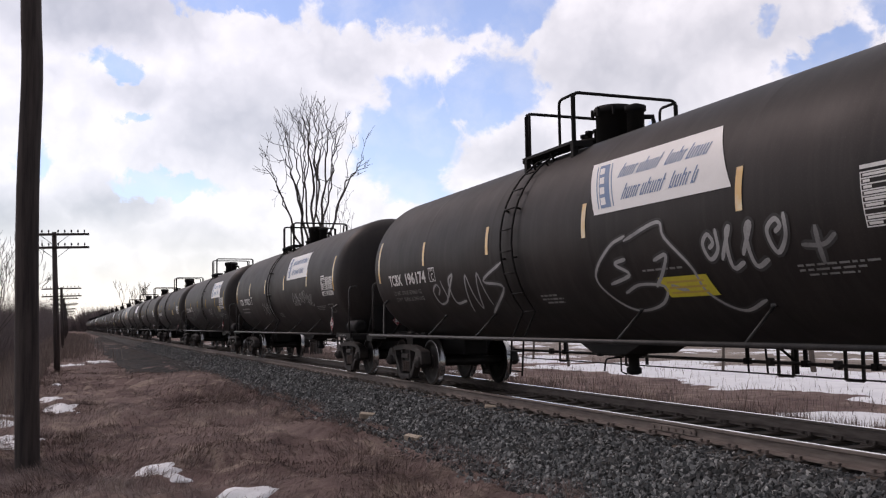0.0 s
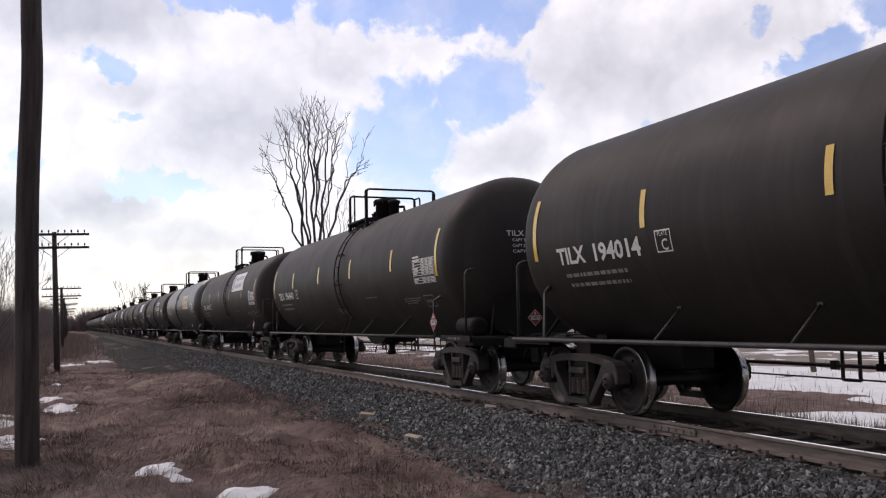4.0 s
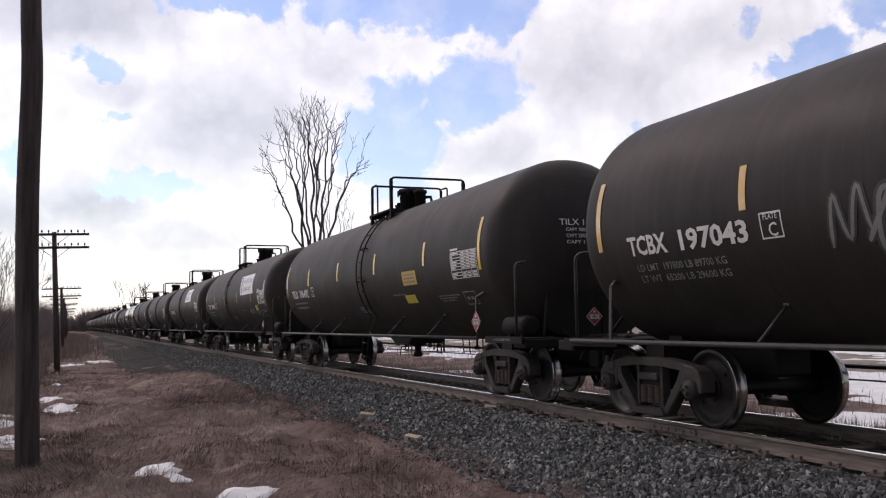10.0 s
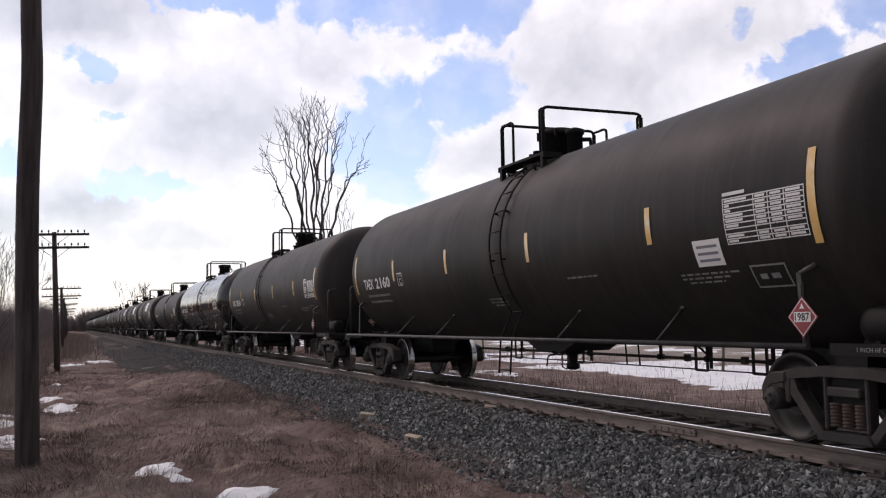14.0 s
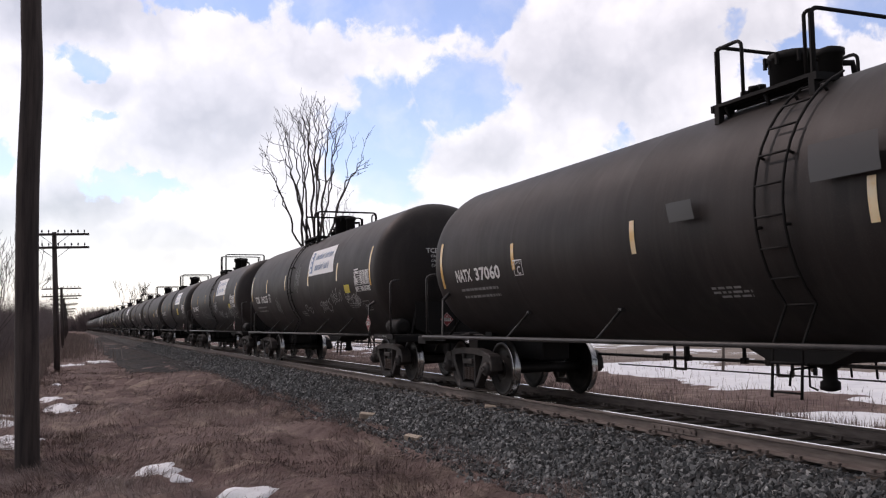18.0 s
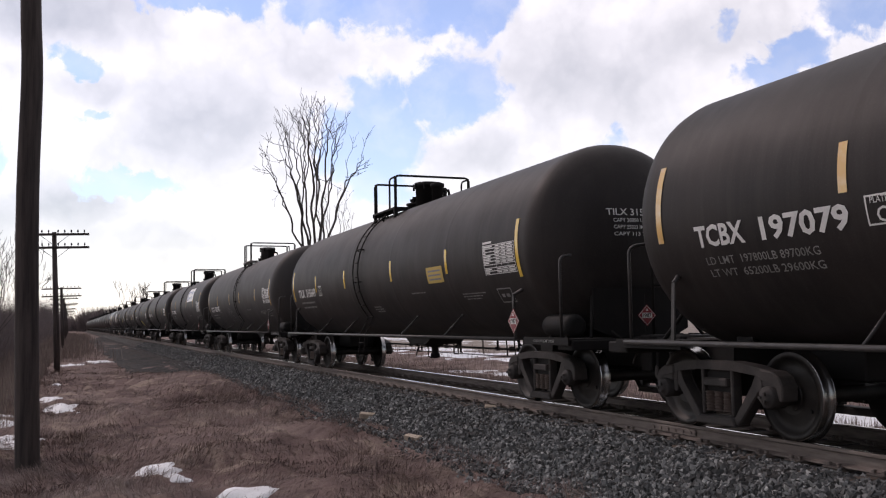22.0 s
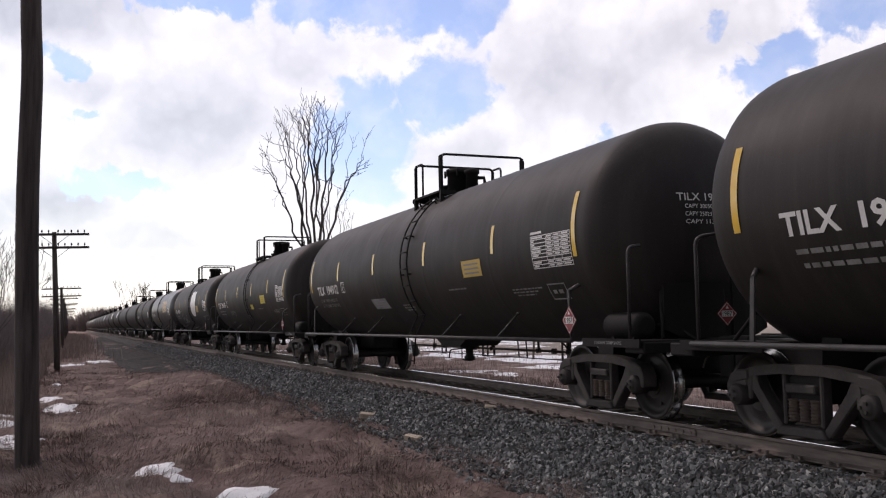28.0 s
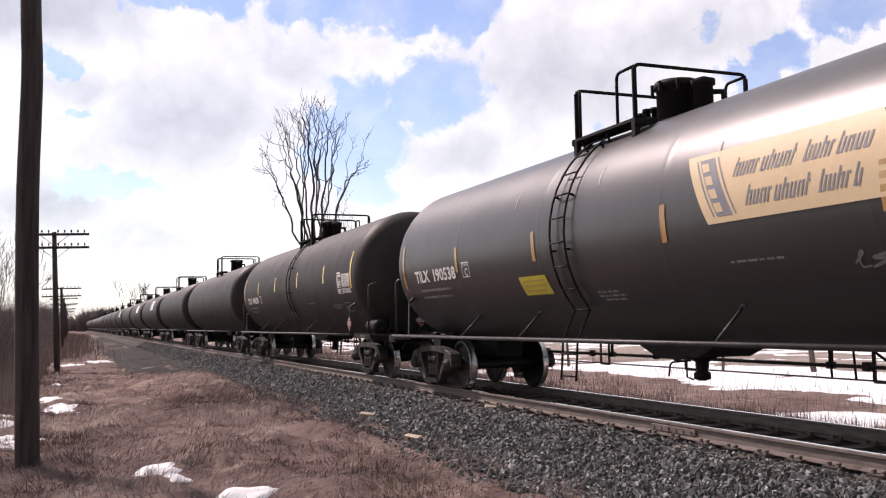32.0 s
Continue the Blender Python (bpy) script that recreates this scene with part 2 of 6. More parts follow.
# ---------------------------------------------------------------- sky with drifting clouds
def cloud_material():
    """Sunlit broken cloud that glows over the sky; gaps let the blue through."""
    k = Nodes("cloud_cover")
    t = k.t
    t.nodes.remove(k.b)
    geo = k.coords("Object")
    sep = t.nodes.new("ShaderNodeSeparateXYZ")
    nrm = t.nodes.new("ShaderNodeVectorMath")
    nrm.operation = "NORMALIZE"
    t.links.new(geo, nrm.inputs[0])
    t.links.new(nrm.outputs[0], sep.inputs[0])
    az = k.math("MULTIPLY", k.math("ARCTAN2", sep.outputs[0], sep.outputs[1]), 57.2958)
    el = k.math("MULTIPLY", k.math("ARCSINE", sep.outputs[2]), 57.2958)
    com = t.nodes.new("ShaderNodeCombineXYZ")
    t.links.new(az, com.inputs[0])
    t.links.new(el, com.inputs[1])
    # ragged edges: push the coordinates about with noise in two sizes
    def shove(vec, scale, amount, detail):
        nz = k.n("ShaderNodeTexNoise", Scale=scale, Detail=detail, Roughness=0.6)
        t.links.new(vec, nz.inputs["Vector"])
        sub = t.nodes.new("ShaderNodeVectorMath")
        sub.operation = "SUBTRACT"
        sub.inputs[1].default_value = (0.5, 0.5, 0.5)
        t.links.new(nz.outputs["Color"], sub.inputs[0])
        sc = t.nodes.new("ShaderNodeVectorMath")
        sc.operation = "SCALE"
        sc.inputs["Scale"].default_value = amount
        t.links.new(sub.outputs[0], sc.inputs[0])
        ad = t.nodes.new("ShaderNodeVectorMath")
        ad.operation = "ADD"
        t.links.new(vec, ad.inputs[0])
        t.links.new(sc.outputs[0], ad.inputs[1])
        return ad.outputs[0]

    warped = shove(shove(com.outputs[0], 0.20, 2.4, 3.0), 0.50, 3.4, 6.0)
    soft = shove(com.outputs[0], 0.18, 3.0, 7.0)
    fine = shove(com.outputs[0], 0.45, 2.2, 8.0)

    def blob(vec, a, e, ra, re, turn, edge):
        mp = t.nodes.new("ShaderNodeMapping")
        mp.vector_type = "TEXTURE"
        mp.inputs["Location"].default_value = (a, e, 0)
        mp.inputs["Rotation"].default_value = (0, 0, radians(turn))
        mp.inputs["Scale"].default_value = (ra, re, 1e6)
        t.links.new(vec, mp.inputs["Vector"])
        ln = t.nodes.new("ShaderNodeVectorMath")
        ln.operation = "LENGTH"
        t.links.new(mp.outputs[0], ln.inputs[0])
        mr = k.n("ShaderNodeMapRange")
        mr.interpolation_type = "SMOOTHSTEP"
        mr.inputs["From Min"].default_value = 1 + edge
        mr.inputs["From Max"].default_value = 1 - edge
        t.links.new(ln.outputs["Value"], mr.inputs["Value"])
        return mr.outputs["Result"]

    def total(vec, rows, edge):
        acc = None
        for a, e, ra, re, turn, w in rows:
            b = k.math("MULTIPLY", blob(vec, a, e, ra, re, turn, edge), w)
            acc = b if acc is None else k.math("MAXIMUM", acc, b)
        return acc

    gaps = total(warped, [(9.3, 19.4, 4.2, 1.0, 0, 0.9), (18.6, 19.4, 4.4, 1.7, 0, 1.0), (25.2, 19.1, 3.6, 2.0, 0, 1.0),
                          (24.6, 13.9, 3.0, 2.1, 15, 1.0), (19.6, 11.2, 2.9, 3.5, -15, 1.0), (20.2, 8.4, 2.2, 1.6, 0, 0.85),
                          (5.0, 8.4, 2.9, 0.75, 0, 0.9), (2.3, 15.1, 1.1, 0.7, -20, 0.8), (3.1, 12.2, 1.1, 0.35, 0, 0.6),
                          (44.4, 14.5, 2.6, 1.1, 25, 0.85), (49.5, 17.2, 2.9, 1.5, 20, 0.95), (41.7, 17.0, 0.9, 0.8, 0, 0.48),
                          (-2.3, 9.5, 1.2, 0.9, 0, 0.65), (34.5, 10.8, 1.4, 0.7, 10, 0.5),
                          (-8.0, 15.0, 3.0, 2.0, 0, 0.8), (58.0, 12.0, 4.0, 2.5, 0, 0.8), (30.0, 27.0, 14.0, 4.0, 10, 0.8),
                          # unseen gap added at the sun, so the dome does not dim its lamp
                          (SUN_AZ + 1.7, SUN_EL, 16.0, 9.0, 0, 1.0)], 0.55)

    def heads(vec, scale):
        """Rounded heads of cumulus: the distance to the nearest of scattered centres."""
        v = k.n("ShaderNodeTexVoronoi", Scale=scale, Detail=2.0, Roughness=0.5)
        v.feature = "SMOOTH_F1"
        v.inputs["Smoothness"].default_value = 0.35
        t.links.new(vec, v.inputs["Vector"])
        return v.outputs["Distance"]

    edge = k.n("ShaderNodeMapRange")
    edge.interpolation_type = "SMOOTHSTEP"
    edge.inputs["From Min"].default_value, edge.inputs["From Max"].default_value = 0.38, 0.90
    lumps = heads(fine, 0.75)
    t.links.new(k.math("ADD", gaps, k.math("MULTIPLY", k.math("SUBTRACT", lumps, 0.42), 0.45)), edge.inputs["Value"])
    gaps = k.math("MULTIPLY", edge.outputs["Result"], 0.90)
    veil = k.ramp(k.noise(0.35, 6, 0.55, vec=fine), (0.40, (0, 0, 0)), (0.70, (1, 1, 1)))
    gaps = k.math("MULTIPLY", gaps, k.math("SUBTRACT", 1.0, k.math("MULTIPLY", veil, 0.28)))
    shade = total(soft, [(1.0, 18.0, 5.2, 1.6, 0, 0.72), (9.7, 11.8, 4.2, 2.5, 10, 0.58), (1.8, 6.9, 2.6, 1.5, 0, 0.70), (6.8, 5.0, 5.0, 0.9, 0, 0.45),
                         (15.8, 15.2, 2.2, 1.0, -20, 0.42), (33.0, 14.6, 5.0, 2.1, -10, 0.5), (40.7, 16.2, 4.0, 1.6, 0, 0.45), (26.2, 10.4, 3.2, 1.2, 0, 0.45),
                         (7.0, 3.5, 10.0, 1.0, 0, 0.25), (30.0, 5.4, 9.0, 1.0, 0, 0.4), (-4.0, 6.0, 4.0, 1.4, 0, 0.7), (3.4, 13.6, 2.0, 0.8, -10, 0.4)], 0.75)
    billow = k.ramp(k.noise(0.32, 6, 0.52, vec=fine), (0.44, (0, 0, 0)), (0.64, (1, 1, 1)))
    rim = k.math("MULTIPLY", k.math("SUBTRACT", 1.0, billow), 0.30)
    grey = k.math("ADD", k.math("MULTIPLY", shade, k.math("ADD", 0.62, rim)), k.math("ADD", k.math("MULTIPLY", billow, 0.16), k.math("MULTIPLY", k.math("SUBTRACT", heads(soft, 0.5), 0.25), 0.26)), clamp=True)
    colour = k.mix(grey, (0.665, 0.662, 0.655), (0.270, 0.269, 0.270))
    # glow scaled by direction: full ahead, dimmed out of view to set light on tanks and ground
    dot = t.nodes.new("ShaderNodeVectorMath")
    dot.operation = "DOT_PRODUCT"
    t.links.new(nrm.outputs[0], dot.inputs[0])
    dot.inputs[1].default_value = Vector((-0.15, 0.90, 0.35)).normalized()
    thin = k.n("ShaderNodeMapRange")
    thin.interpolation_type = "SMOOTHSTEP"
    thin.inputs["From Min"].default_value, thin.inputs["From Max"].default_value = -0.20, 0.58
    thin.inputs["To Min"].default_value, thin.inputs["To Max"].default_value = 0.27, 0.97
    t.links.new(dot.outputs["Value"], thin.inputs["Value"])
    em = k.n("ShaderNodeEmission")
    t.links.new(colour, em.inputs["Color"])
    t.links.new(k.math("MULTIPLY", k.math("SUBTRACT", 1.0, gaps, clamp=True), thin.outputs["Result"]), em.inputs["Strength"])
    clear = t.nodes.new("ShaderNodeBsdfTransparent")
    t.links.new(k.mix(gaps, (0.24, 0.24, 0.23), (0.97, 0.89, 0.93)), clear.inputs["Color"])
    add = t.nodes.new("ShaderNodeAddShader")
    t.links.new(em.outputs[0], add.inputs[0])
    t.links.new(clear.outputs[0], add.inputs[1])
    t.links.new(add.outputs[0], t.nodes["Material Output"].inputs["Surface"])
    return k.m


def build_clouds():
    bm = bmesh.new()
    seg, rows, r = 48, 14, 4200.0
    rings = []
    for i in range(rows):
        e = radians(-1.5 + 88.5 * i / (rows - 1))
        rings.append([bm.verts.new((r * math.cos(e) * math.cos(2 * math.pi * j / seg), r * math.cos(e) * math.sin(2 * math.pi * j / seg),
                                    r * math.sin(e))) for j in range(seg)])
    for p, q in zip(rings, rings[1:]):
        for j in range(seg):
            f = bm.faces.new((p[j], q[j], q[(j + 1) % seg], p[(j + 1) % seg]))
            f.smooth = True
    bm.faces.new(rings[-1])
    return single("backdrop_clouds", finish(bm, "backdrop_clouds", cloud_material()),
                  "broken white and grey cumulus cloud with blue gaps", "sky", kind="structure")


clouds = build_clouds()


def dimmer_material():
    """A see-through grey filter that dims the sun lamp in place of cloud, ragged and fading at its edge."""
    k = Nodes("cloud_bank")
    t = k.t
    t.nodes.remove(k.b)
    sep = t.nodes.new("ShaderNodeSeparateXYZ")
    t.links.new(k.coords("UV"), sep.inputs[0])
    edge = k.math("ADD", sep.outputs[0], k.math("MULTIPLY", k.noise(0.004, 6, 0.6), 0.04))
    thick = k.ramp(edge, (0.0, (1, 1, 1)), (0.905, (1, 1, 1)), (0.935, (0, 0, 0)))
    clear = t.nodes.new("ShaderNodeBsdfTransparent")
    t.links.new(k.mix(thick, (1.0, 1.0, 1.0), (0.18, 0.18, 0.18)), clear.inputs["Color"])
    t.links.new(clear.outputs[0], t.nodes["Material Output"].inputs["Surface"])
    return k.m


def build_dimmer():
    """An added, unseen shell before the sun, high over the line; its trailing edge clears the sun near the end."""
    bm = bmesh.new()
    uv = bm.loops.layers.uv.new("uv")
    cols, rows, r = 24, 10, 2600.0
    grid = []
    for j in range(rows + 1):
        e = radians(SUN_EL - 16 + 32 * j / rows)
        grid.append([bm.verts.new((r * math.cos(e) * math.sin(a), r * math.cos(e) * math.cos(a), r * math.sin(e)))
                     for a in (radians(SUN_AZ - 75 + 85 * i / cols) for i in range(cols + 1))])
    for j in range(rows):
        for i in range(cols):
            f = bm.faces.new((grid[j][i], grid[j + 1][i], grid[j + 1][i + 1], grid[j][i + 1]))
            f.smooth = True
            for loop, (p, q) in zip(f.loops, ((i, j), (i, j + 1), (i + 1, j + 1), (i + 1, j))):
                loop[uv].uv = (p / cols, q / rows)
    return single("backdrop_cloud_bank", finish(bm, "backdrop_cloud_bank", dimmer_material()),
                  "added unseen shell that dims the sun, then drifts off it", "cloud", kind="structure")


dimmer = build_dimmer()


# ---------------------------------------------------------------- ground
def bumps(x, y, s, seed=0.0):
    return noise.noise(Vector((x * s, y * s, seed)))


def ground_z(x, y):
    """Height of the land: a low ditch and hummocks on the pole side, a field beyond the track."""
    def lerp(a, b, s):
        s = max(0.0, min(1.0, s))
        s = s * s * (3 - 2 * s)
        return a + (b - a) * s
    if x < TRACK:
        z = lerp(-0.80, -0.64, (x - 1.5) / 4.0)
        z = lerp(-0.70, z, (x + 9.0) / 8.0)
        near = 1.0 if -10 < x < 5 else 0.3
        z += near * (0.15 * bumps(x, y, 0.33) + 0.10 * bumps(x, y, 0.9, 3.0) + 0.06 * bumps(x, y, 1.9, 5.0))
        # hummocks of matted grass beside the ballast, with hollows between them
        z += 0.34 * math.exp(-((x - 3.4) / 1.5) ** 4 - ((y - 32.0) / 6.0) ** 2)
        z += 0.16 * math.exp(-((x - 2.4) / 0.9) ** 2 - ((y - 17.0) / 2.6) ** 2)
        z += 0.20 * math.exp(-((x - 1.2) / 0.8) ** 2 - ((y - 22.0) / 1.8) ** 2) - 0.18 * math.exp(-((x - 2.5) / 0.7) ** 2 - ((y - 22.5) / 1.4) ** 2)
        if -2.5 < x < 5.2 and 9 < y < 45:
            tuft = 1 - abs(bumps(x + 0.8 * bumps(x, y, 0.5, 15.0), y * 0.8, 0.75, 17.0)) * 2.2
            z += 0.13 * max(0.0, tuft) ** 2 * min(1.0, (5.2 - x) / 0.8, (x + 2.5) / 0.8) - 0.04
        if y > 60:
            z += lerp(0, 0.15, (y - 60) / 80)
    else:
        z = lerp(-0.45, -0.62, (x - 10.0) / 3.0)
        z += 0.05 * bumps(x, y, 0.4, 5.0) + 0.03 * bumps(x, y, 1.1, 7.0)
        z = lerp(z, -0.25, (x - 60) / 300)
    # under the ballast the land stays low
    if abs(x - TRACK) < 2.6:
        z = min(z, -0.62)
    return z


def dead_grass(k, c):
    """Tones of matted grass: reddish beds, pale combed straw, and dark blotches that put the shade of hollows into the
    colour.
    """
    c = k.mix(k.ramp(k.noise(0.40, 5), (0.42, (0, 0, 0)), (0.62, (0.6, 0.6, 0.6))), c, (0.165, 0.112, 0.104))
    c = k.mix(k.ramp(k.noise(0.9, 5, 0.62, vec=k.scaled((1.1, 0.8, 1.0)), dist=1.4), (0.52, (0, 0, 0)), (0.64, (0.85, 0.85, 0.85))), c, (0.36, 0.285, 0.235))
    c = k.mix(k.ramp(k.noise(0.8, 5, 0.62, vec=k.scaled((1.0, 0.6, 2.0)), dist=1.0), (0.36, (0.85, 0.85, 0.85)), (0.47, (0, 0, 0))), c, (0.098, 0.068, 0.064))
    return c


def ground_material():
    k = Nodes("dead_grass_ground", 0.95)
    k.b.inputs["Specular IOR Level"].default_value = 0.1
    a = k.noise(0.30, 6, 0.6)
    b = k.noise(1.6, 6, 0.62, dist=0.6)
    c = k.noise(9.0, 6, 0.7, vec=k.scaled((0.55, 1, 1)), dist=0.8)
    col = dead_grass(k, k.ramp(a, (0.32, (0.165, 0.115, 0.107)), (0.52, (0.215, 0.157, 0.145)), (0.70, (0.270, 0.203, 0.182))))
    col = k.mix(k.math("MULTIPLY", k.ramp(c, (0.50, (0, 0, 0)), (0.66, (1, 1, 1))), 0.4), col, (0.270, 0.210, 0.170))
    # stubble of the open field beyond the track
    sx = k.t.nodes.new("ShaderNodeSeparateXYZ")
    k.t.links.new(k.coords(), sx.inputs[0])
    field = k.ramp(k.math("ADD", k.math("MULTIPLY", sx.outputs[0], 0.02), k.math("MULTIPLY", b, 0.12)), (0.46, (0, 0, 0)), (0.56, (1, 1, 1)))
    col = k.mix(field, col, k.ramp(a, (0.35, (0.24, 0.205, 0.18)), (0.65, (0.36, 0.32, 0.28))))
    d = k.noise(55.0, 4, 0.7, vec=k.scaled((1, 0.35, 1)), dist=0.5)
    col = k.mix(k.math("MULTIPLY", k.ramp(d, (0.45, (0, 0, 0)), (0.75, (1, 1, 1))), 0.30), col, (0.091, 0.054, 0.050))
    k.color(col)
    k.bump(k.math("ADD", c, b), 0.7, 0.08)
    return k.m


def spread(lo, hi, fine_lo, fine_hi, step, grow=1.28):
    """Grid lines: even between fine_lo and fine_hi, then wider and wider."""
    xs = list(np.arange(fine_lo, fine_hi + 1e-6, step))
    s, x = step, fine_hi
    while x < hi:
        s *= grow
        x = min(hi, x + s)
        xs.append(x)
    s, x = step, fine_lo
    left = []
    while x > lo:
        s *= grow
        x = max(lo, x - s)
        left.append(x)
    return list(reversed(left)) + xs


def build_ground():
    xs, ys = spread(-3600, 3600, -12, 34, 0.3), spread(-1500, 3900, 4, 62, 0.35)
    verts = [(x, y, ground_z(x, y)) for y in ys for x in xs]
    w = len(xs)
    faces = [(j * w + i, j * w + i + 1, (j + 1) * w + i + 1, (j + 1) * w + i) for j in range(len(ys) - 1) for i in range(w - 1)]
    me = bpy.data.meshes.new("ground")
    me.from_pydata(verts, [], faces)
    me.materials.append(ground_material())
    me.polygons.foreach_set("use_smooth", [True] * len(me.polygons))
    return single("ground", me, "dead brown winter grass on flat railway land", "ground", kind="structure")


build_ground()


# ---------------------------------------------------------------- track
Y0, Y1 = -120.0, 1500.0


def ballast_z(x):
    """Top of the ballast across the track."""
    d = abs(x - TRACK)
    if d < 1.45:
        return -0.215
    return -0.215 - (d - 1.45) * 0.50


def ballast_material(name="grey_ballast", tone=1.0):
    k = Nodes(name, 0.85)
    v = k.n("ShaderNodeTexVoronoi", Scale=16.0)
    k.t.links.new(k.coords(), v.inputs["Vector"])
    g = k.n("ShaderNodeSeparateColor")
    k.t.links.new(v.outputs["Color"], g.inputs[0])
    col = k.ramp(g.outputs[0], *[(p, tuple(v * tone for v in c)) for p, c in ((0.0, (0.035, 0.034, 0.034)), (0.6, (0.085, 0.082, 0.081)), (1.0, (0.17, 0.165, 0.162)))])
    col = k.mix(k.math("MULTIPLY", k.ramp(k.noise(0.8, 5), (0.45, (0, 0, 0)), (0.75, (1, 1, 1))), 0.5), col, (0.10, 0.075, 0.06))
    k.color(col)
    k.b.inputs["Specular IOR Level"].default_value = 0.08
    k.bump(v.outputs["Distance"], 1.0, 0.05)
    return k.m


def stone_material():
    k = Nodes("ballast_stone", 0.8)
    c = k.ramp(k.island(), (0.0, (0.040, 0.043, 0.044)), (0.45, (0.115, 0.122, 0.124)), (0.82, (0.255, 0.265, 0.265)), (1.0, (0.48, 0.485, 0.47)))
    c = k.mix(k.math("MULTIPLY", k.noise(18.0, 4), 0.35), c, (0.10, 0.085, 0.075))
    c = k.mix(k.ramp(k.noise(0.9, 4), (0.56, (0, 0, 0)), (0.75, (0.45, 0.45, 0.45))), c, (0.15, 0.118, 0.100))
    k.color(c)
    k.b.inputs["Specular IOR Level"].default_value = 0.15
    k.bump(k.noise(60.0, 3), 0.4, 0.01)
    return k.m


def apron(y):
    """How far the old gravel beside the line reaches: wide only past the hummocks."""
    s = max(0.0, min(1.0, (y - 36.0) / 8.0)) * max(0.0, min(1.0, (190.0 - y) / 60.0))
    return 5.3 - 3.1 * s * s * (3 - 2 * s)


def build_apron(bed):
    bm = bmesh.new()
    ys = list(np.arange(36.5, 80, 0.7)) + list(np.arange(80, 189, 2.5))
    rows = []
    for y in ys:
        x0 = apron(y) + 0.3 * bumps(0.0, y, 0.3, 33.0)
        xs = [x0 + (5.6 - x0) * i / 8 for i in range(9)]
        rows.append([bm.verts.new((x, y, ground_z(x, y) + (0.04 if i else -0.05))) for i, x in enumerate(xs)])
    for p, q in zip(rows, rows[1:]):
        for i in range(8):
            bm.faces.new((p[i], p[i + 1], q[i + 1], q[i])).smooth = True
    part("gravel_apron", bm, ballast_material("old_gravel", 0.6), bed, "dark old gravel beside the line")


def build_ballast():
    ys = spread(Y0, Y1, 4, 60, 2.0, 1.15)
    xs = [TRACK - 3.0, TRACK - 2.45, TRACK - 2.0, TRACK - 1.45, TRACK, TRACK + 1.45, TRACK + 2.0, TRACK + 2.45, TRACK + 3.0]
    verts = [(x, y, ballast_z(x)) for y in ys for x in xs]
    w = len(xs)
    faces = [(j * w + i, j * w + i + 1, (j + 1) * w + i + 1, (j + 1) * w + i) for j in range(len(ys) - 1) for i in range(w - 1)]
    me = bpy.data.meshes.new("ballast")
    me.from_pydata(verts, [], faces)
    me.materials.append(ballast_material())
    bed = single("ballast", me, "bed of crushed grey stone under the track", "ballast", kind="structure")
    # loose stones on the bed, thick where one sees them singly
    rng = np.random.default_rng(4)
    shapes = []
    for s in range(7):
        bm = bmesh.new()
        bmesh.ops.create_icosphere(bm, subdivisions=1, radius=1.0)
        for v in bm.verts:
            v.co *= 0.55 + 0.70 * rng.random()
        bm.verts.ensure_lookup_table()
        pick = [v.co.copy() for i, v in enumerate(bm.verts) if i % 3 != s % 3 or i > 36]
        hull = bmesh.new()
        for p in pick:
            hull.verts.new(p)
        bmesh.ops.convex_hull(hull, input=hull.verts)
        loose = [v for v in hull.verts if not v.link_faces]
        bmesh.ops.delete(hull, geom=loose, context="VERTS")
        hull.verts.index_update()
        shapes.append((np.array([v.co[:] for v in hull.verts]), np.array([[v.index for v in f.verts] for f in hull.faces])))
        hull.free()
        bm.free()
    allv, allf, off = [], [], 0
    zones = [(5.5, 13, 19000), (13, 24, 17000), (24, 45, 12000), (45, 90, 7000)]
    for ya, yb, count in zones:
        y = rng.uniform(ya, yb, count)
        x = TRACK - rng.uniform(0.95, 3.15, count) ** 1.0
        for i in range(count):
            near = abs(x[i] - (TRACK - RAIL)) < 0.12
            if near:
                continue
            toe = TRACK - 2.45 + 0.25 * bumps(0.0, y[i], 0.5, 2.0)
            if x[i] < toe - 0.12 and rng.random() < min(1.0, (toe - x[i]) * 1.8):
                continue
            big = 0.023 + 0.027 * rng.random() ** 1.6 + (0.012 if ya >= 24 else 0)
            sv, sf = shapes[int(rng.integers(7))]
            a, b, c = rng.uniform(0, 6.28, 3)
            m = np.array(Euler((a, b, c)).to_matrix())
            z = max(ballast_z(x[i]), ground_z(x[i], y[i]) - 0.005 if x[i] < toe else -9) + rng.uniform(-0.012, 0.02)
            allv.append((sv * (big * np.array([1.15, 0.95, 0.75]))) @ m.T + np.array([x[i], y[i], z]))
            allf.append(sf + off)
            off += len(sv)
    v, f = np.concatenate(allv), np.concatenate(allf)
    me = bpy.data.meshes.new("ballast_stones")
    me.from_pydata(v.tolist(), [], f.tolist())
    me.materials.append(stone_material())
    part("ballast_stones", me, None, bed, kind="stuff", label="loose angular grey stones")
    build_apron(bed)
    return bed


bed = build_ballast()


def rail_material(top):
    if top:
        k = Nodes("polished_rail_head", 0.14, 1.0)
        k.color(k.ramp(k.noise(5.0, 4, vec=k.scaled((8, 0.4, 1))), (0.3, (0.68, 0.67, 0.67)), (0.7, (0.86, 0.85, 0.85))))
        return k.m
    k = Nodes("rail_rust", 0.8)
    k.color(k.ramp(k.noise(7.0, 6, vec=k.scaled((4, 0.5, 4))), (0.3, (0.115, 0.092, 0.082)), (0.7, (0.21, 0.175, 0.155))))
    k.bump(k.noise(80.0, 4), 0.4, 0.004)
    return k.m


M["rust"], M["rail_top"] = rail_material(False), rail_material(True)


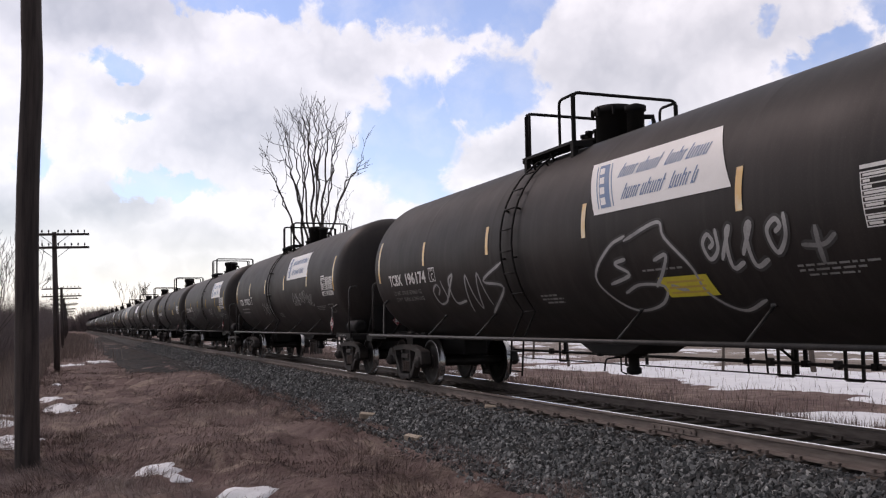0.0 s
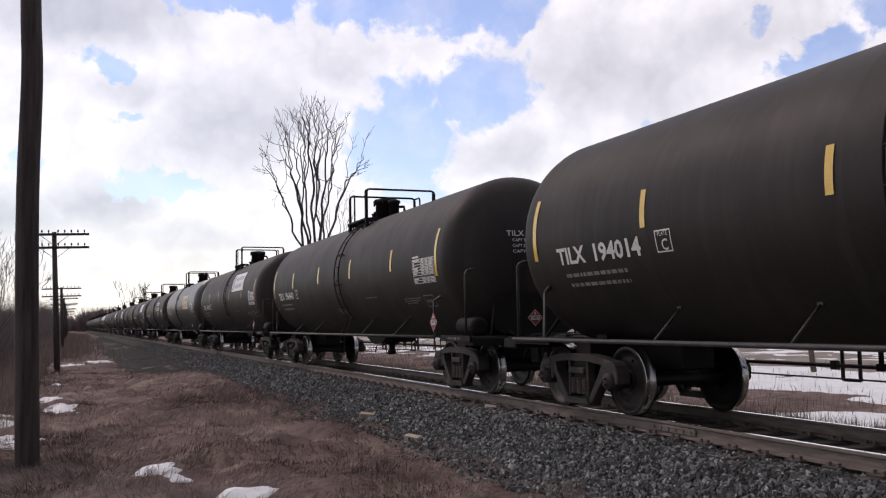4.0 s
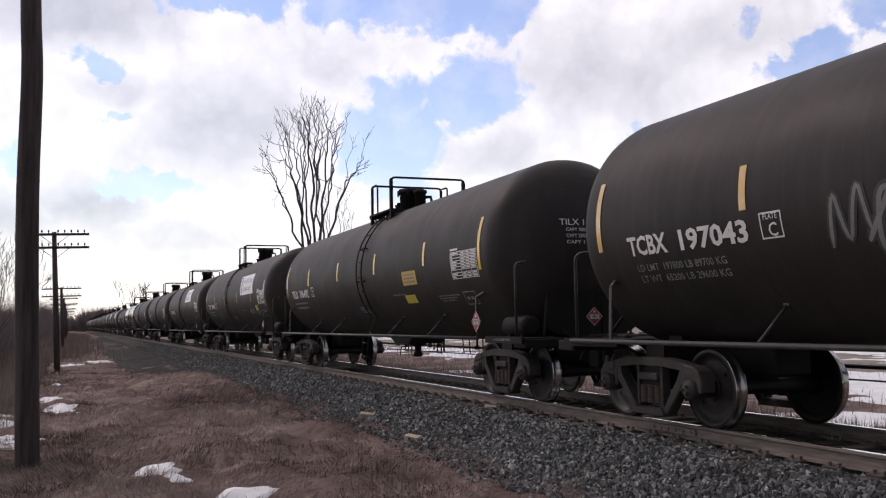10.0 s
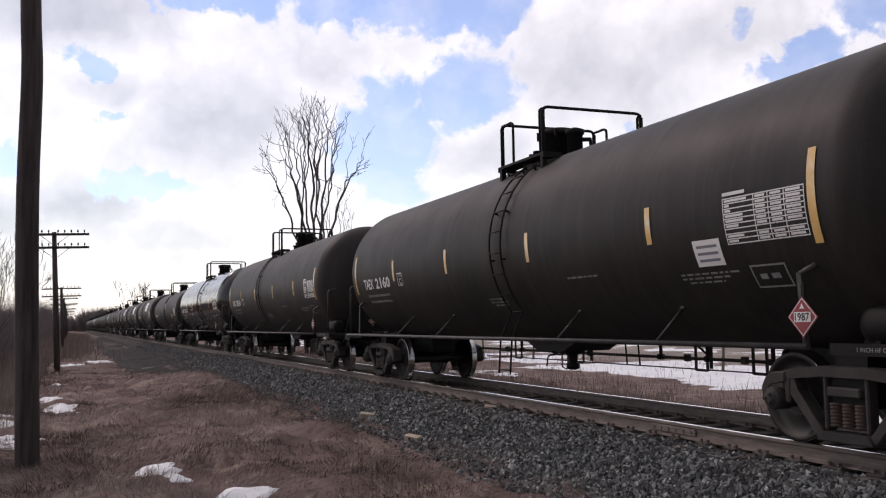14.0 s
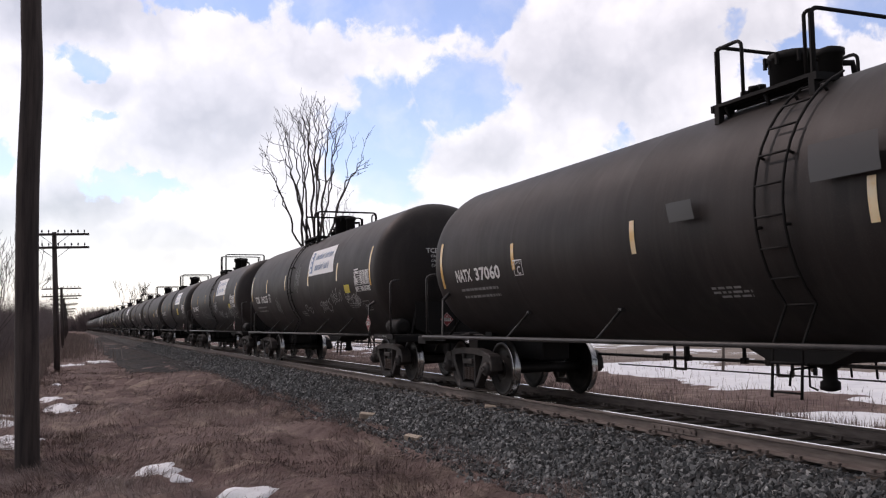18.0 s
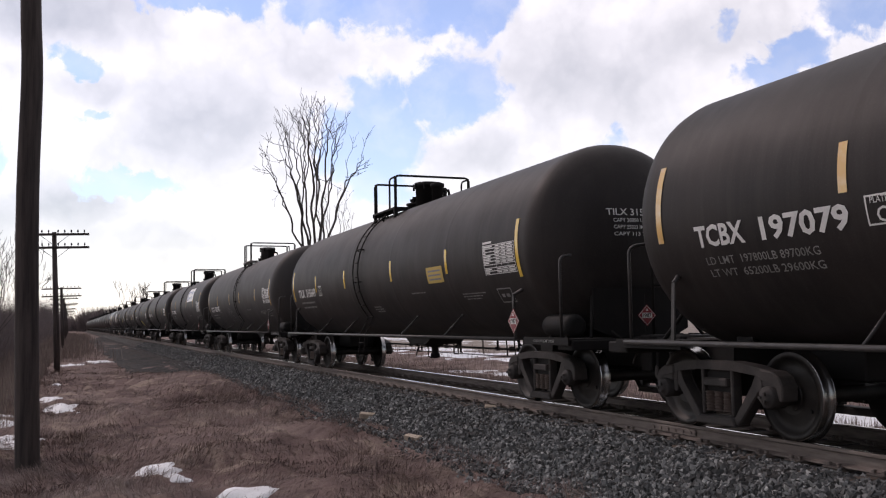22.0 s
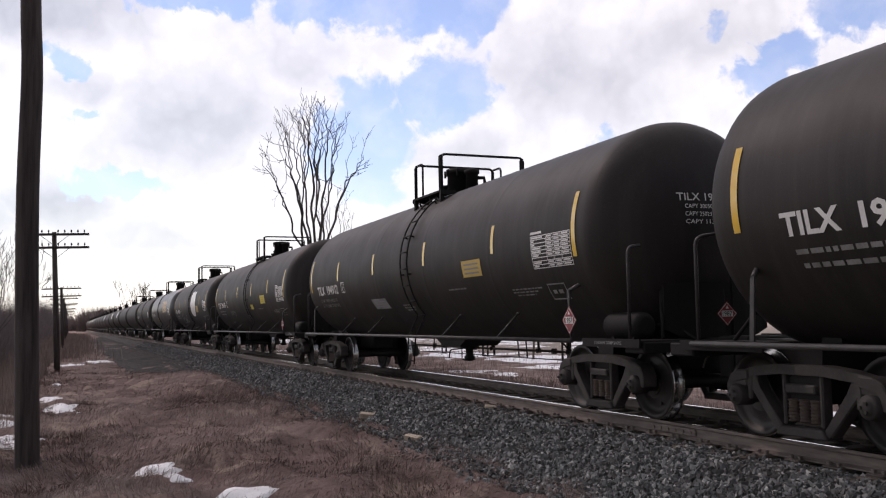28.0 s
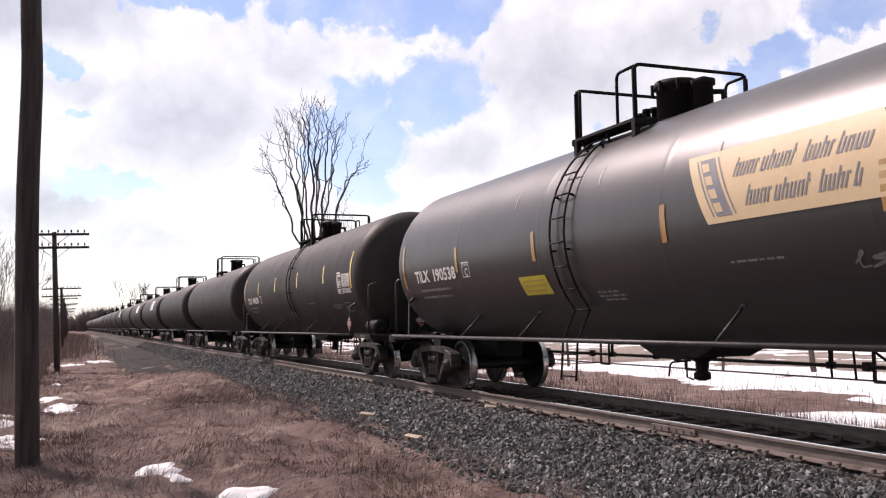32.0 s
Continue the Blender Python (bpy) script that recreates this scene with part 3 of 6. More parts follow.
def build_rail(x):
    half = [(0.0, 0.0), (0.013, -0.0004), (0.030, -0.003), (0.037, -0.012), (0.037, -0.036), (0.010, -0.050), (0.009, -0.140), (0.072, -0.160), (0.076, -0.174)]
    prof = [(-a, b) for a, b in reversed(half[1:])] + half
    ys = [Y0] + [float(y) for y in range(0, 200, 10)] + [300, 500, 800, Y1]
    bm = bmesh.new()
    rows = [[bm.verts.new((x + a, y, b)) for a, b in prof] for y in ys]
    n = len(prof)
    for p, q in zip(rows, rows[1:]):
        for j in range(n):
            f = bm.faces.new((p[j], p[(j + 1) % n], q[(j + 1) % n], q[j]))
            top = min(prof[j][1], prof[(j + 1) % n][1]) > -0.004
            f.material_index = 1 if top else 0
    bmesh.ops.recalc_face_normals(bm, faces=bm.faces)
    return finish(bm, "rail", M["rust"], M["rail_top"])


def wood_material(name, dark, light, grain=(14, 1.2, 14), rough=0.85):
    k = Nodes(name, rough)
    a = k.noise(1.0, 6, 0.65, vec=k.scaled(grain))
    col = k.ramp(a, (0.3, dark), (0.7, light))
    col = k.mix(k.math("MULTIPLY", k.random(), 0.35), col, dark)
    k.color(col)
    k.bump(a, 0.5, 0.01)
    return k.m


M["tie"] = wood_material("weathered_sleeper", (0.060, 0.046, 0.038), (0.17, 0.135, 0.11), (1.6, 16, 16))


def build_track():
    track = thing("railway_track", None, "single railway track of rusty rails on wooden sleepers", "railway track", kind="structure")
    for s in (-1, 1):
        part("rail", build_rail(TRACK + s * RAIL), None, track, "rusty steel rail with a polished head")
    bm = bmesh.new()
    box(bm, (-1.30, -0.115, -0.36), (1.30, 0.115, -0.178), bevel=0.012)
    tie = finish(bm, "sleeper", M["tie"])
    bm = bmesh.new()
    box(bm, (-0.17, -0.10, -0.180), (0.19, 0.10, -0.166), bevel=0.004)
    for sx, sy in ((-0.11, 0.06), (0.11, -0.06), (-0.11, -0.06), (0.11, 0.06)):
        box(bm, (sx - 0.016, sy - 0.016, -0.172), (sx + 0.016, sy + 0.016, -0.135), bevel=0.004)
        box(bm, (sx - 0.024, sy - 0.02, -0.146), (sx + 0.024, sy + 0.02, -0.128), bevel=0.006)
    tie_plate = finish(bm, "tie_plate", M["rust"])
    rng = random.Random(8)
    for i in range(190):
        y = 3.0 + i * 0.508 + rng.uniform(-0.03, 0.03)
        ob = part("sleeper", tie, None, track, at=pose(TRACK + rng.uniform(-0.04, 0.04), y, rng.uniform(-0.012, 0.0), 0, 0, rng.uniform(-1, 1)))
        if i < 90:
            part("tie_plate", tie_plate, None, track, at=pose(TRACK - RAIL, y, 0))
        if i < 45:
            part("tie_plate", tie_plate, None, track, at=pose(TRACK + RAIL, y, 0))
    # the rest, far off, in one piece
    bm = bmesh.new()
    for i in range(600):
        y = 3.0 + (190 + i) * 0.508
        box(bm, (TRACK - 1.3, y - 0.11, -0.34), (TRACK + 1.3, y + 0.11, -0.18))
    part("far_sleepers", finish(bm, "far_sleepers", M["tie"]), None, track, kind="stuff")
    # a bolted joint in the near rail
    bm = bmesh.new()
    box(bm, (-0.036, -0.46, -0.135), (-0.011, 0.46, -0.052), bevel=0.008)
    for j in range(6):
        y = -0.38 + j * 0.152
        lathe(bm, [(0.019, -0.052), (0.019, -0.036), (0.012, -0.036), (0.012, -0.03)], (0, y, -0.092), "X", 6)
    part("joint_bar", finish(bm, "joint_bar", M["rust"]), None, track, "rusty bolted joint bar on the rail",
         at=pose(TRACK - RAIL, 9.8, 0))


build_track()


# ---------------------------------------------------------------- tank cars: shared meshes
HEAD = 0.70        # depth of a tank head
HALF = 7.485       # half the straight length of the usual tank
TANK_SHIFT = 0.165 # the tank sits a little off the trucks' middle
TRUCK = 7.00       # truck centre from the middle of the underframe
FRAME_SHIFT = 0.12 # that middle from the car's
WB = 0.889         # half the wheelbase
WHEEL_R = 0.457


def tank_mesh(half, mat):
    bm = bmesh.new()
    prof = []
    n = 9
    for i in range(n):
        a = math.pi / 2 * i / n
        prof.append((TANK_R * math.sin(a) if i else 0.02, -half - HEAD * math.cos(a)))
    # rolled courses with shallow weld seams between them
    courses = 5
    for c in range(courses + 1):
        y = -half + 2 * half * c / courses
        if 0 < c < courses:
            prof += [(TANK_R, y - 0.12), (TANK_R, y - 0.03), (TANK_R + 0.0015, y - 0.012), (TANK_R + 0.0015, y + 0.012), (TANK_R, y + 0.03), (TANK_R, y + 0.12)]
        else:
            prof += [(TANK_R, y), (TANK_R, y + 0.10)] if c == 0 else [(TANK_R, y - 0.10), (TANK_R, y)]
    for i in range(n - 1, -1, -1):
        a = math.pi / 2 * i / n
        prof.append((TANK_R * math.sin(a) if i else 0.02, half + HEAD * math.cos(a)))
    lathe(bm, prof, (0, TANK_SHIFT, TANK_Z), "Y", 72)
    return finish(bm, "tank", mat)


def manway_mesh():
    bm = bmesh.new()
    top = TANK_Z + TANK_R
    lathe(bm, [(0.28, top - 0.15), (0.275, top + 0.44), (0.315, top + 0.45), (0.315, top + 0.50), (0.29, top + 0.55), (0.10, top + 0.57)],
          (0, 0.33, 0), "Z", 24)
    return finish(bm, "manway", M["iron"])


def bolts_mesh():
    bm = bmesh.new()
    top = TANK_Z + TANK_R
    for j in range(8):
        a = 2 * math.pi * j / 8 + 0.2
        x, y = 0.325 * math.cos(a), 0.33 + 0.325 * math.sin(a)
        box(bm, (x - 0.02, y - 0.02, top + 0.38), (x + 0.02, y + 0.02, top + 0.53), bevel=0.006)
    return finish(bm, "eye_bolts", M["iron"])


def valve_mesh():
    bm = bmesh.new()
    top = TANK_Z + TANK_R
    lathe(bm, [(0.13, top - 0.06), (0.13, top + 0.38), (0.16, top + 0.39), (0.16, top + 0.46), (0.05, top + 0.5)], (0.05, -0.18, 0), "Z", 16)
    tube(bm, [(0.05, -0.18, top + 0.3), (0.28, -0.28, top + 0.3), (0.3, -0.3, top + 0.12)], 0.04)
    return finish(bm, "relief_valve", M["iron"])


def fittings_mesh():
    bm = bmesh.new()
    top = TANK_Z + TANK_R
    lathe(bm, [(0.26, top - 0.06), (0.26, top + 0.09), (0.29, top + 0.09), (0.29, top + 0.14)], (0, 0.95, 0), "Z", 20)
    for x, y, h in ((-0.1, 0.9, 0.24), (0.1, 1.0, 0.3), (0.0, 1.1, 0.22), (-0.12, 1.02, 0.2)):
        lathe(bm, [(0.05, top + 0.1), (0.05, top + h), (0.07, top + h), (0.07, top + h + 0.05)], (x, y, 0), "Z", 8)
    tube(bm, [(-0.2, 0.85, top + 0.18), (0.22, 1.05, top + 0.18)], 0.02)
    return finish(bm, "top_fitting", M["iron"])


PLAT_Z = 3.86


def running_board_mesh(s, y0):
    bm = bmesh.new()
    x0, x1 = sorted((s * 0.62, s * 0.95))
    for i in range(4):
        w = (x1 - x0) / 4
        box(bm, (x0 + i * w + 0.008, y0 - 0.05, PLAT_Z - 0.02), (x0 + (i + 1) * w - 0.008, y0 + 1.58, PLAT_Z + 0.02))
    box(bm, (x0, y0 - 0.06, PLAT_Z - 0.07), (x1, y0 - 0.02, PLAT_Z + 0.016))
    box(bm, (x0, y0 + 1.54, PLAT_Z - 0.07), (x1, y0 + 1.58, PLAT_Z + 0.016))
    for y in (y0 + 0.1, y0 + 0.75, y0 + 1.4):
        tube(bm, [(s * 0.88, y, PLAT_Z - 0.03), (s * 0.80, y, TANK_Z + 1.24)], 0.022, 5)
    return finish(bm, "running_board", M["iron"])


def hoop_mesh(y, back):
    """A guard rail that crosses the tank's top, with short returns along the boards."""
    bm = bmesh.new()
    zt, r = 4.60, 0.026
    x = 0.90
    foot = TANK_Z + math.sqrt(TANK_R ** 2 - x * x) - 0.02
    tube(bm, bend([(-x, y, foot), (-x, y, zt), (x, y, zt), (x, y, foot)], 0.10), r, 6)
    for s in (-1, 1):
        tube(bm, bend([(s * x, y, zt - 0.03), (s * x, y + back, zt - 0.03), (s * x, y + back, PLAT_Z)], 0.10), r * 0.85, 6)
        box(bm, (s * x - 0.04, y - 0.04, foot), (s * x + 0.04, y + 0.04, PLAT_Z + 0.02))
        box(bm, (s * x - 0.032, y - 0.012, PLAT_Z), (s * x + 0.032, y + 0.012, zt - 0.06))
    return finish(bm, "guard_rail", M["iron"])


LADDER_Y = (-0.20, 0.20)


def around(a, r):
    """A point of the near flank, a degrees above its level middle, at the radius r."""
    return (-r * math.cos(radians(a)), TANK_Z + r * math.sin(radians(a)))


def ladder_mesh(s):
    bm = bmesh.new()
    for y in LADDER_Y:
        pts = []
        for a in range(64, -41, -8):
            x, z = around(a, TANK_R + 0.07)
            pts.append((-s * x, y, z))
        pts += [(s * 1.42, y, 1.0), (s * 1.46, y, 0.46)]
        tube(bm, pts, 0.016, 5)
        for a in (52, 20, -8):
            x, z = around(a, TANK_R - 0.01)
            x2, z2 = around(a, TANK_R + 0.07)
            tube(bm, [(-s * x, y, z), (-s * x2, y, z2)], 0.018, 5)
    return finish(bm, "ladder", M["iron"])


def rung_mesh():
    bm = bmesh.new()
    tube(bm, [(0, LADDER_Y[0], 0), (0, LADDER_Y[1], 0)], 0.013, 5)
    return finish(bm, "rung", M["iron"])


def pipe_mesh(half):
    bm = bmesh.new()
    e = half + 0.75
    tube(bm, [(0, -half + 0.55, 1.0), (0, e, 1.0)], 0.030, 8)
    return finish(bm, "side_rail", M["rail_pipe"])


def strut_mesh(s):
    bm = bmesh.new()
    x1 = TANK_R * math.cos(radians(43)) - 0.02
    z1 = TANK_Z - TANK_R * math.sin(radians(43))
    d = Vector((s * (x1 - 1.50), 0, z1 - 1.0))
    tube(bm, [Vector((s * 1.50, 0, 1.0)), Vector((s * 1.50, 0, 1.0)) + d], 0.018, 5)
    box(bm, (s * x1 - 0.03, -0.04, z1 - 0.02), (s * x1 + 0.03, 0.04, z1 + 0.02))
    return finish(bm, "strut", M["rail_pipe"])


def end_frame_mesh():
    """Stub sill, bolster, head brace and walkway of one end, drawn for the end at +y."""
    bm = bmesh.new()
    box(bm, (-0.26, -1.35, 0.60), (0.26, 1.90, 1.02), bevel=0.02)
    box(bm, (-1.42, 1.20, 0.86), (1.42, 1.62, 1.00), bevel=0.015)
    box(bm, (-0.34, 1.60, 0.55), (0.34, 1.86, 1.05), bevel=0.02)
    return finish(bm, "end_sill", M["iron"])


def bolster_mesh():
    bm = bmesh.new()
    plate(bm, [(-0.18, 0.70), (0.18, 0.70), (0.20, 1.0), (-0.20, 1.0)], -0.95, 0.95)
    for s in (-1, 1):
        plate(bm, [(-0.14, 1.0), (0.14, 1.0), (0.10, 1.20), (-0.10, 1.20)], s * 0.60, s * 0.64)
        box(bm, (min(s * 0.25, s * 0.62), -0.12, 1.0), (max(s * 0.25, s * 0.62), 0.12, 1.12))
    return finish(bm, "body_bolster", M["iron"])


def dark_infill_mesh():
    """An added dark plate that closes the bright gap under a head; no known part of the car."""
    bm = bmesh.new()
    rows = []
    for i in range(9):
        x = -0.80 + 1.6 * i / 8
        low = 1.02 + 0.55 * max(0.0, abs(x) - 0.5) ** 1.3
        rows.append([bm.verts.new((x, 0.10 - 0.16 * (x / 1.15) ** 2 - d, z)) for z, d in ((low, 0.0), (low, 0.02), (1.72, 0.02), (1.72, 0.0))])
    for p, q in zip(rows, rows[1:]):
        for j in range(4):
            bm.faces.new((p[j], p[(j + 1) % 4], q[(j + 1) % 4], q[j]))
    bm.faces.new(rows[0])
    bm.faces.new(list(reversed(rows[-1])))
    bmesh.ops.recalc_face_normals(bm, faces=bm.faces)
    return finish(bm, "head_shield", M["iron"])


def walkway_mesh(s):
    bm = bmesh.new()
    x0, x1 = sorted((s * 0.75, s * 1.46))
    box(bm, (x0, 0.55, 0.985), (x1, 1.62, 1.02), bevel=0.008)
    box(bm, (s * 1.46 - 0.012, 0.3, 0.93), (s * 1.46 + 0.012, 1.62, 1.035))
    return finish(bm, "end_walkway", M["iron"])


def bracket_mesh(s):
    """The flat bar that drops from the tank's shoulder to the side rail."""
    bm = bmesh.new()
    prof = [(-0.03, 1.0), (0.03, 1.0), (-0.02, 1.66), (-0.08, 1.68)]
    plate(bm, prof, s * 1.47 - 0.012, s * 1.47 + 0.012)
    tube(bm, [(s * 1.47, -0.05, 1.66), (s * 1.30, 0.06, 1.78)], 0.03, 5)
    return finish(bm, "bracket", M["rail_pipe"])


def coupler_mesh():
    bm = bmesh.new()
    box(bm, (-0.08, 1.80, 0.78), (0.08, 2.12, 0.96), bevel=0.02)
    plate(bm, [(2.08, 0.70), (2.34, 0.72), (2.38, 1.0), (2.08, 1.02)], -0.16, 0.12)
    plate(bm, [(2.20, 0.72), (2.42, 0.74), (2.42, 0.98), (2.20, 1.0)], 0.05, 0.20)
    tube(bm, bend([(0.2, 1.9, 0.72), (0.32, 2.05, 0.45), (0.22, 2.28, 0.42)], 0.15), 0.03, 6)
    tube(bm, bend([(-0.2, 1.8, 0.95), (-0.8, 1.72, 0.93), (-1.1, 1.72, 0.85), (-1.16, 1.72, 0.72)], 0.06), 0.012, 5)
    return finish(bm, "coupler", M["cast"])


def grab_mesh(s):
    bm = bmesh.new()
    tube(bm, bend([(s * 1.42, 1.35, 1.0), (s * 1.42, 1.35, 2.15), (s * 1.20, 1.28, 2.18)], 0.10), 0.022, 6)
    return finish(bm, "grab_rail", M["rail_pipe"])


def end_rail_mesh():
    bm = bmesh.new()
    tube(bm, bend([(0.02, 1.45, 1.0), (0.02, 1.45, 2.30), (1.05, 1.45, 2.30), (1.05, 1.45, 1.0)], 0.12), 0.024, 6)
    tube(bm, [(0.02, 1.45, 1.75), (1.05, 1.45, 1.75)], 0.016, 5)
    tube(bm, [(1.05, 1.45, 1.05), (1.40, 1.2, 1.7)], 0.018, 5)
    tube(bm, [(1.40, 1.45, 1.05), (1.05, 1.25, 1.75)], 0.018, 5)
    return finish(bm, "end_rail", M["iron"])


def reservoir_mesh():
    bm = bmesh.new()
    lathe(bm, [(0.10, -0.40), (0.16, -0.36), (0.17, -0.30), (0.17, 0.30), (0.16, 0.36), (0.10, 0.40)], (-1.06, 0.85, 1.19), "Y", 20)
    for y in (0.62, 1.08):
        box(bm, (-1.16, y - 0.03, 1.0), (-0.88, y + 0.03, 1.10))
    tube(bm, bend([(-0.86, 0.5, 1.2), (-0.55, 0.5, 1.15), (-0.5, 0.2, 1.0)], 0.08), 0.02, 5)
    return finish(bm, "air_reservoir", M["iron"])


def brake_mesh():
    """Brake cylinder, levers and hand-brake housing on the end platform."""
    bm = bmesh.new()
    lathe(bm, [(0.14, -0.2), (0.16, -0.15), (0.16, 0.2), (0.06, 0.24), (0.05, 0.4)], (0.55, 1.0, 1.22), "Y", 16)
    box(bm, (0.35, 1.38, 1.55), (0.62, 1.52, 1.95), bevel=0.03)
    lathe(bm, [(0.24, 0.0), (0.28, 0.0), (0.28, 0.03), (0.24, 0.03)], (0.48, 1.56, 1.75), "Y", 16)
    for a in range(4):
        c, s = math.cos(a * math.pi / 2), math.sin(a * math.pi / 2)
        tube(bm, [(0.48, 1.57, 1.75), (0.48 + 0.25 * c, 1.57, 1.75 + 0.25 * s)], 0.012, 4)
    return finish(bm, "hand_brake", M["cast"])


def diag_mesh(s):
    bm = bmesh.new()
    tube(bm, [(s * 0.95, 1.35, 1.02), (s * 0.62, 0.86, 1.75)], 0.025, 5)
    return finish(bm, "head_brace", M["iron"])


def sideframe_mesh(s):
    """Cast side frame: arched top, hooded ends over the bearings, slanting legs and a spring seat."""
    bm = bmesh.new()
    a, b = s * 0.90, s * 1.07
    x0, x1 = min(a, b), max(a, b)
    plate(bm, [(-0.86, 0.64), (-0.60, 0.67), (-0.30, 0.70), (0.30, 0.70), (0.60, 0.67), (0.86, 0.64),
               (0.86, 0.72), (0.60, 0.77), (0.30, 0.80), (-0.30, 0.80), (-0.60, 0.77), (-0.86, 0.72)], x0, x1)
    for q in (-1, 1):
        p = lambda rows: rows if q > 0 else [(-y, z) for y, z in reversed(rows)]
        # hood over the bearing, open below
        plate(bm, p([(0.74, 0.62), (0.96, 0.61), (1.01, 0.54), (1.01, 0.42), (1.07, 0.42), (1.08, 0.57), (1.02, 0.67), (0.92, 0.72), (0.74, 0.73)]), x0 - 0.02, x1 + 0.02)
        plate(bm, p([(0.70, 0.42), (0.765, 0.42), (0.77, 0.66), (0.68, 0.68)]), x0, x1)
        # slanting leg from the hood down to the spring seat
        plate(bm, p([(0.64, 0.69), (0.76, 0.65), (0.70, 0.50), (0.36, 0.12), (0.26, 0.12), (0.29, 0.20), (0.60, 0.55)]), x0 + 0.01, x1 - 0.01)
        plate(bm, p([(0.225, 0.20), (0.275, 0.20), (0.275, 0.73), (0.225, 0.73)]), x0 + 0.02, x1 - 0.02)
    plate(bm, [(-0.34, 0.10), (0.34, 0.10), (0.29, 0.19), (-0.29, 0.19)], x0 - 0.03, x1 + 0.03)
    plate(bm, [(-0.20, 0.52), (0.20, 0.52), (0.20, 0.61), (-0.20, 0.61)], x0 - 0.01, x1 + 0.015)
    bmesh.ops.bevel(bm, geom=list(bm.edges), offset=0.014, segments=1, affect="EDGES", profile=0.5)
    return finish(bm, "side_frame", M["cast"])


def spring_mesh(s):
    bm = bmesh.new()
    prof = []
    for i in range(7):
        z = 0.24 + i * 0.033
        prof += [(0.058, z), (0.072, z + 0.011), (0.058, z + 0.022)]
    lathe(bm, prof, (s * 1.0, 0, 0), "Z", 10)
    return finish(bm, "coil_spring", M["spring"])


def bearing_mesh(s):
    bm = bmesh.new()
    prof = [(0.115, 0.93), (0.115, 1.12), (0.095, 1.14), (0.075, 1.14), (0.07, 1.165), (0.02, 1.17)]
    lathe(bm, [(r, s * x) for r, x in (prof if s > 0 else prof)], (0, 0, WHEEL_R), "X", 14)
    for j in range(3):
        t = 2 * math.pi * j / 3
        lathe(bm, [(0.018, s * 1.16), (0.018, s * 1.19)], (0, 0.045 * math.cos(t), WHEEL_R + 0.045 * math.sin(t)), "X", 6)
    box(bm, (min(s * 0.93, s * 1.08), -0.13, WHEEL_R + 0.09), (max(s * 0.93, s * 1.08), 0.13, WHEEL_R + 0.20), bevel=0.02)
    bmesh.ops.recalc_face_normals(bm, faces=bm.faces)
    return finish(bm, "bearing", M["cast"])


def wheelset_mesh():
    """Axle with two wheels, round its own centre."""
    bm = bmesh.new()
    lathe(bm, [(0.08, -0.95), (0.095, -0.9), (0.10, -0.6), (0.085, 0.0), (0.10, 0.6), (0.095, 0.9), (0.08, 0.95)], (0, 0, 0), "X", 12)
    for s in (-1, 1):
        prof = [(0.15, 0.82), (0.15, 0.72), (0.19, 0.76), (0.34, 0.72), (0.385, 0.70), (0.395, 0.685), (0.485, 0.685), (0.488, 0.705),
                (0.462, 0.725), (0.457, 0.80), (0.452, 0.818), (0.40, 0.818), (0.385, 0.775), (0.30, 0.755), (0.19, 0.80)]
        mats = [0, 0, 0, 0, 0, 0, 1, 1, 1, 1, 0, 0, 0, 0]
        lathe(bm, [(r, s * x) for r, x in prof], (0, 0, 0), "X", 40, mats=mats)
        for j in range(2):
            t = math.pi * j + 0.4
            lathe(bm, [(0.022, s * 0.765), (0.022, s * 0.79)], (0, 0.27 * math.cos(t), 0.27 * math.sin(t)), "X", 6)
    bmesh.ops.recalc_face_normals(bm, faces=bm.faces)
    return finish(bm, "wheelset", M["wheel"], M["tread"])


def truck_mesh():
    """Bolster, brake beams and rigging between the side frames."""
    bm = bmesh.new()
    plate(bm, [(-0.2, 0.42), (0.2, 0.42), (0.22, 0.66), (0.1, 0.74), (-0.1, 0.74), (-0.22, 0.66)], -1.0, 1.0)
    lathe(bm, [(0.2, 0.70), (0.2, 0.80)], (0, 0, 0), "Z", 14)
    for q in (-1, 1):
        box(bm, (-0.75, q * 0.36 - 0.04, 0.36), (0.75, q * 0.36 + 0.04, 0.44))
        for s in (-1, 1):
            box(bm, (s * 0.76 - 0.05, q * 0.40 - 0.03, 0.28), (s * 0.76 + 0.05, q * 0.40 + 0.03, 0.56), bevel=0.01)
    tube(bm, [(0.1, -0.36, 0.4), (0.1, 0.36, 0.5)], 0.03, 5)
    return finish(bm, "truck", M["iron"])


def outlet_mesh():
    bm = bmesh.new()
    z0 = TANK_Z - TANK_R
    plate(bm, [(-0.95, z0 + 0.06), (-0.45, z0 - 0.14), (0.45, z0 - 0.14), (0.95, z0 + 0.06)], -0.42, 0.42)
    lathe(bm, [(0.20, z0 - 0.18), (0.20, z0 - 0.12)], (0, 0, 0), "Z", 14)
    return finish(bm, "bottom_skid", M["iron"])


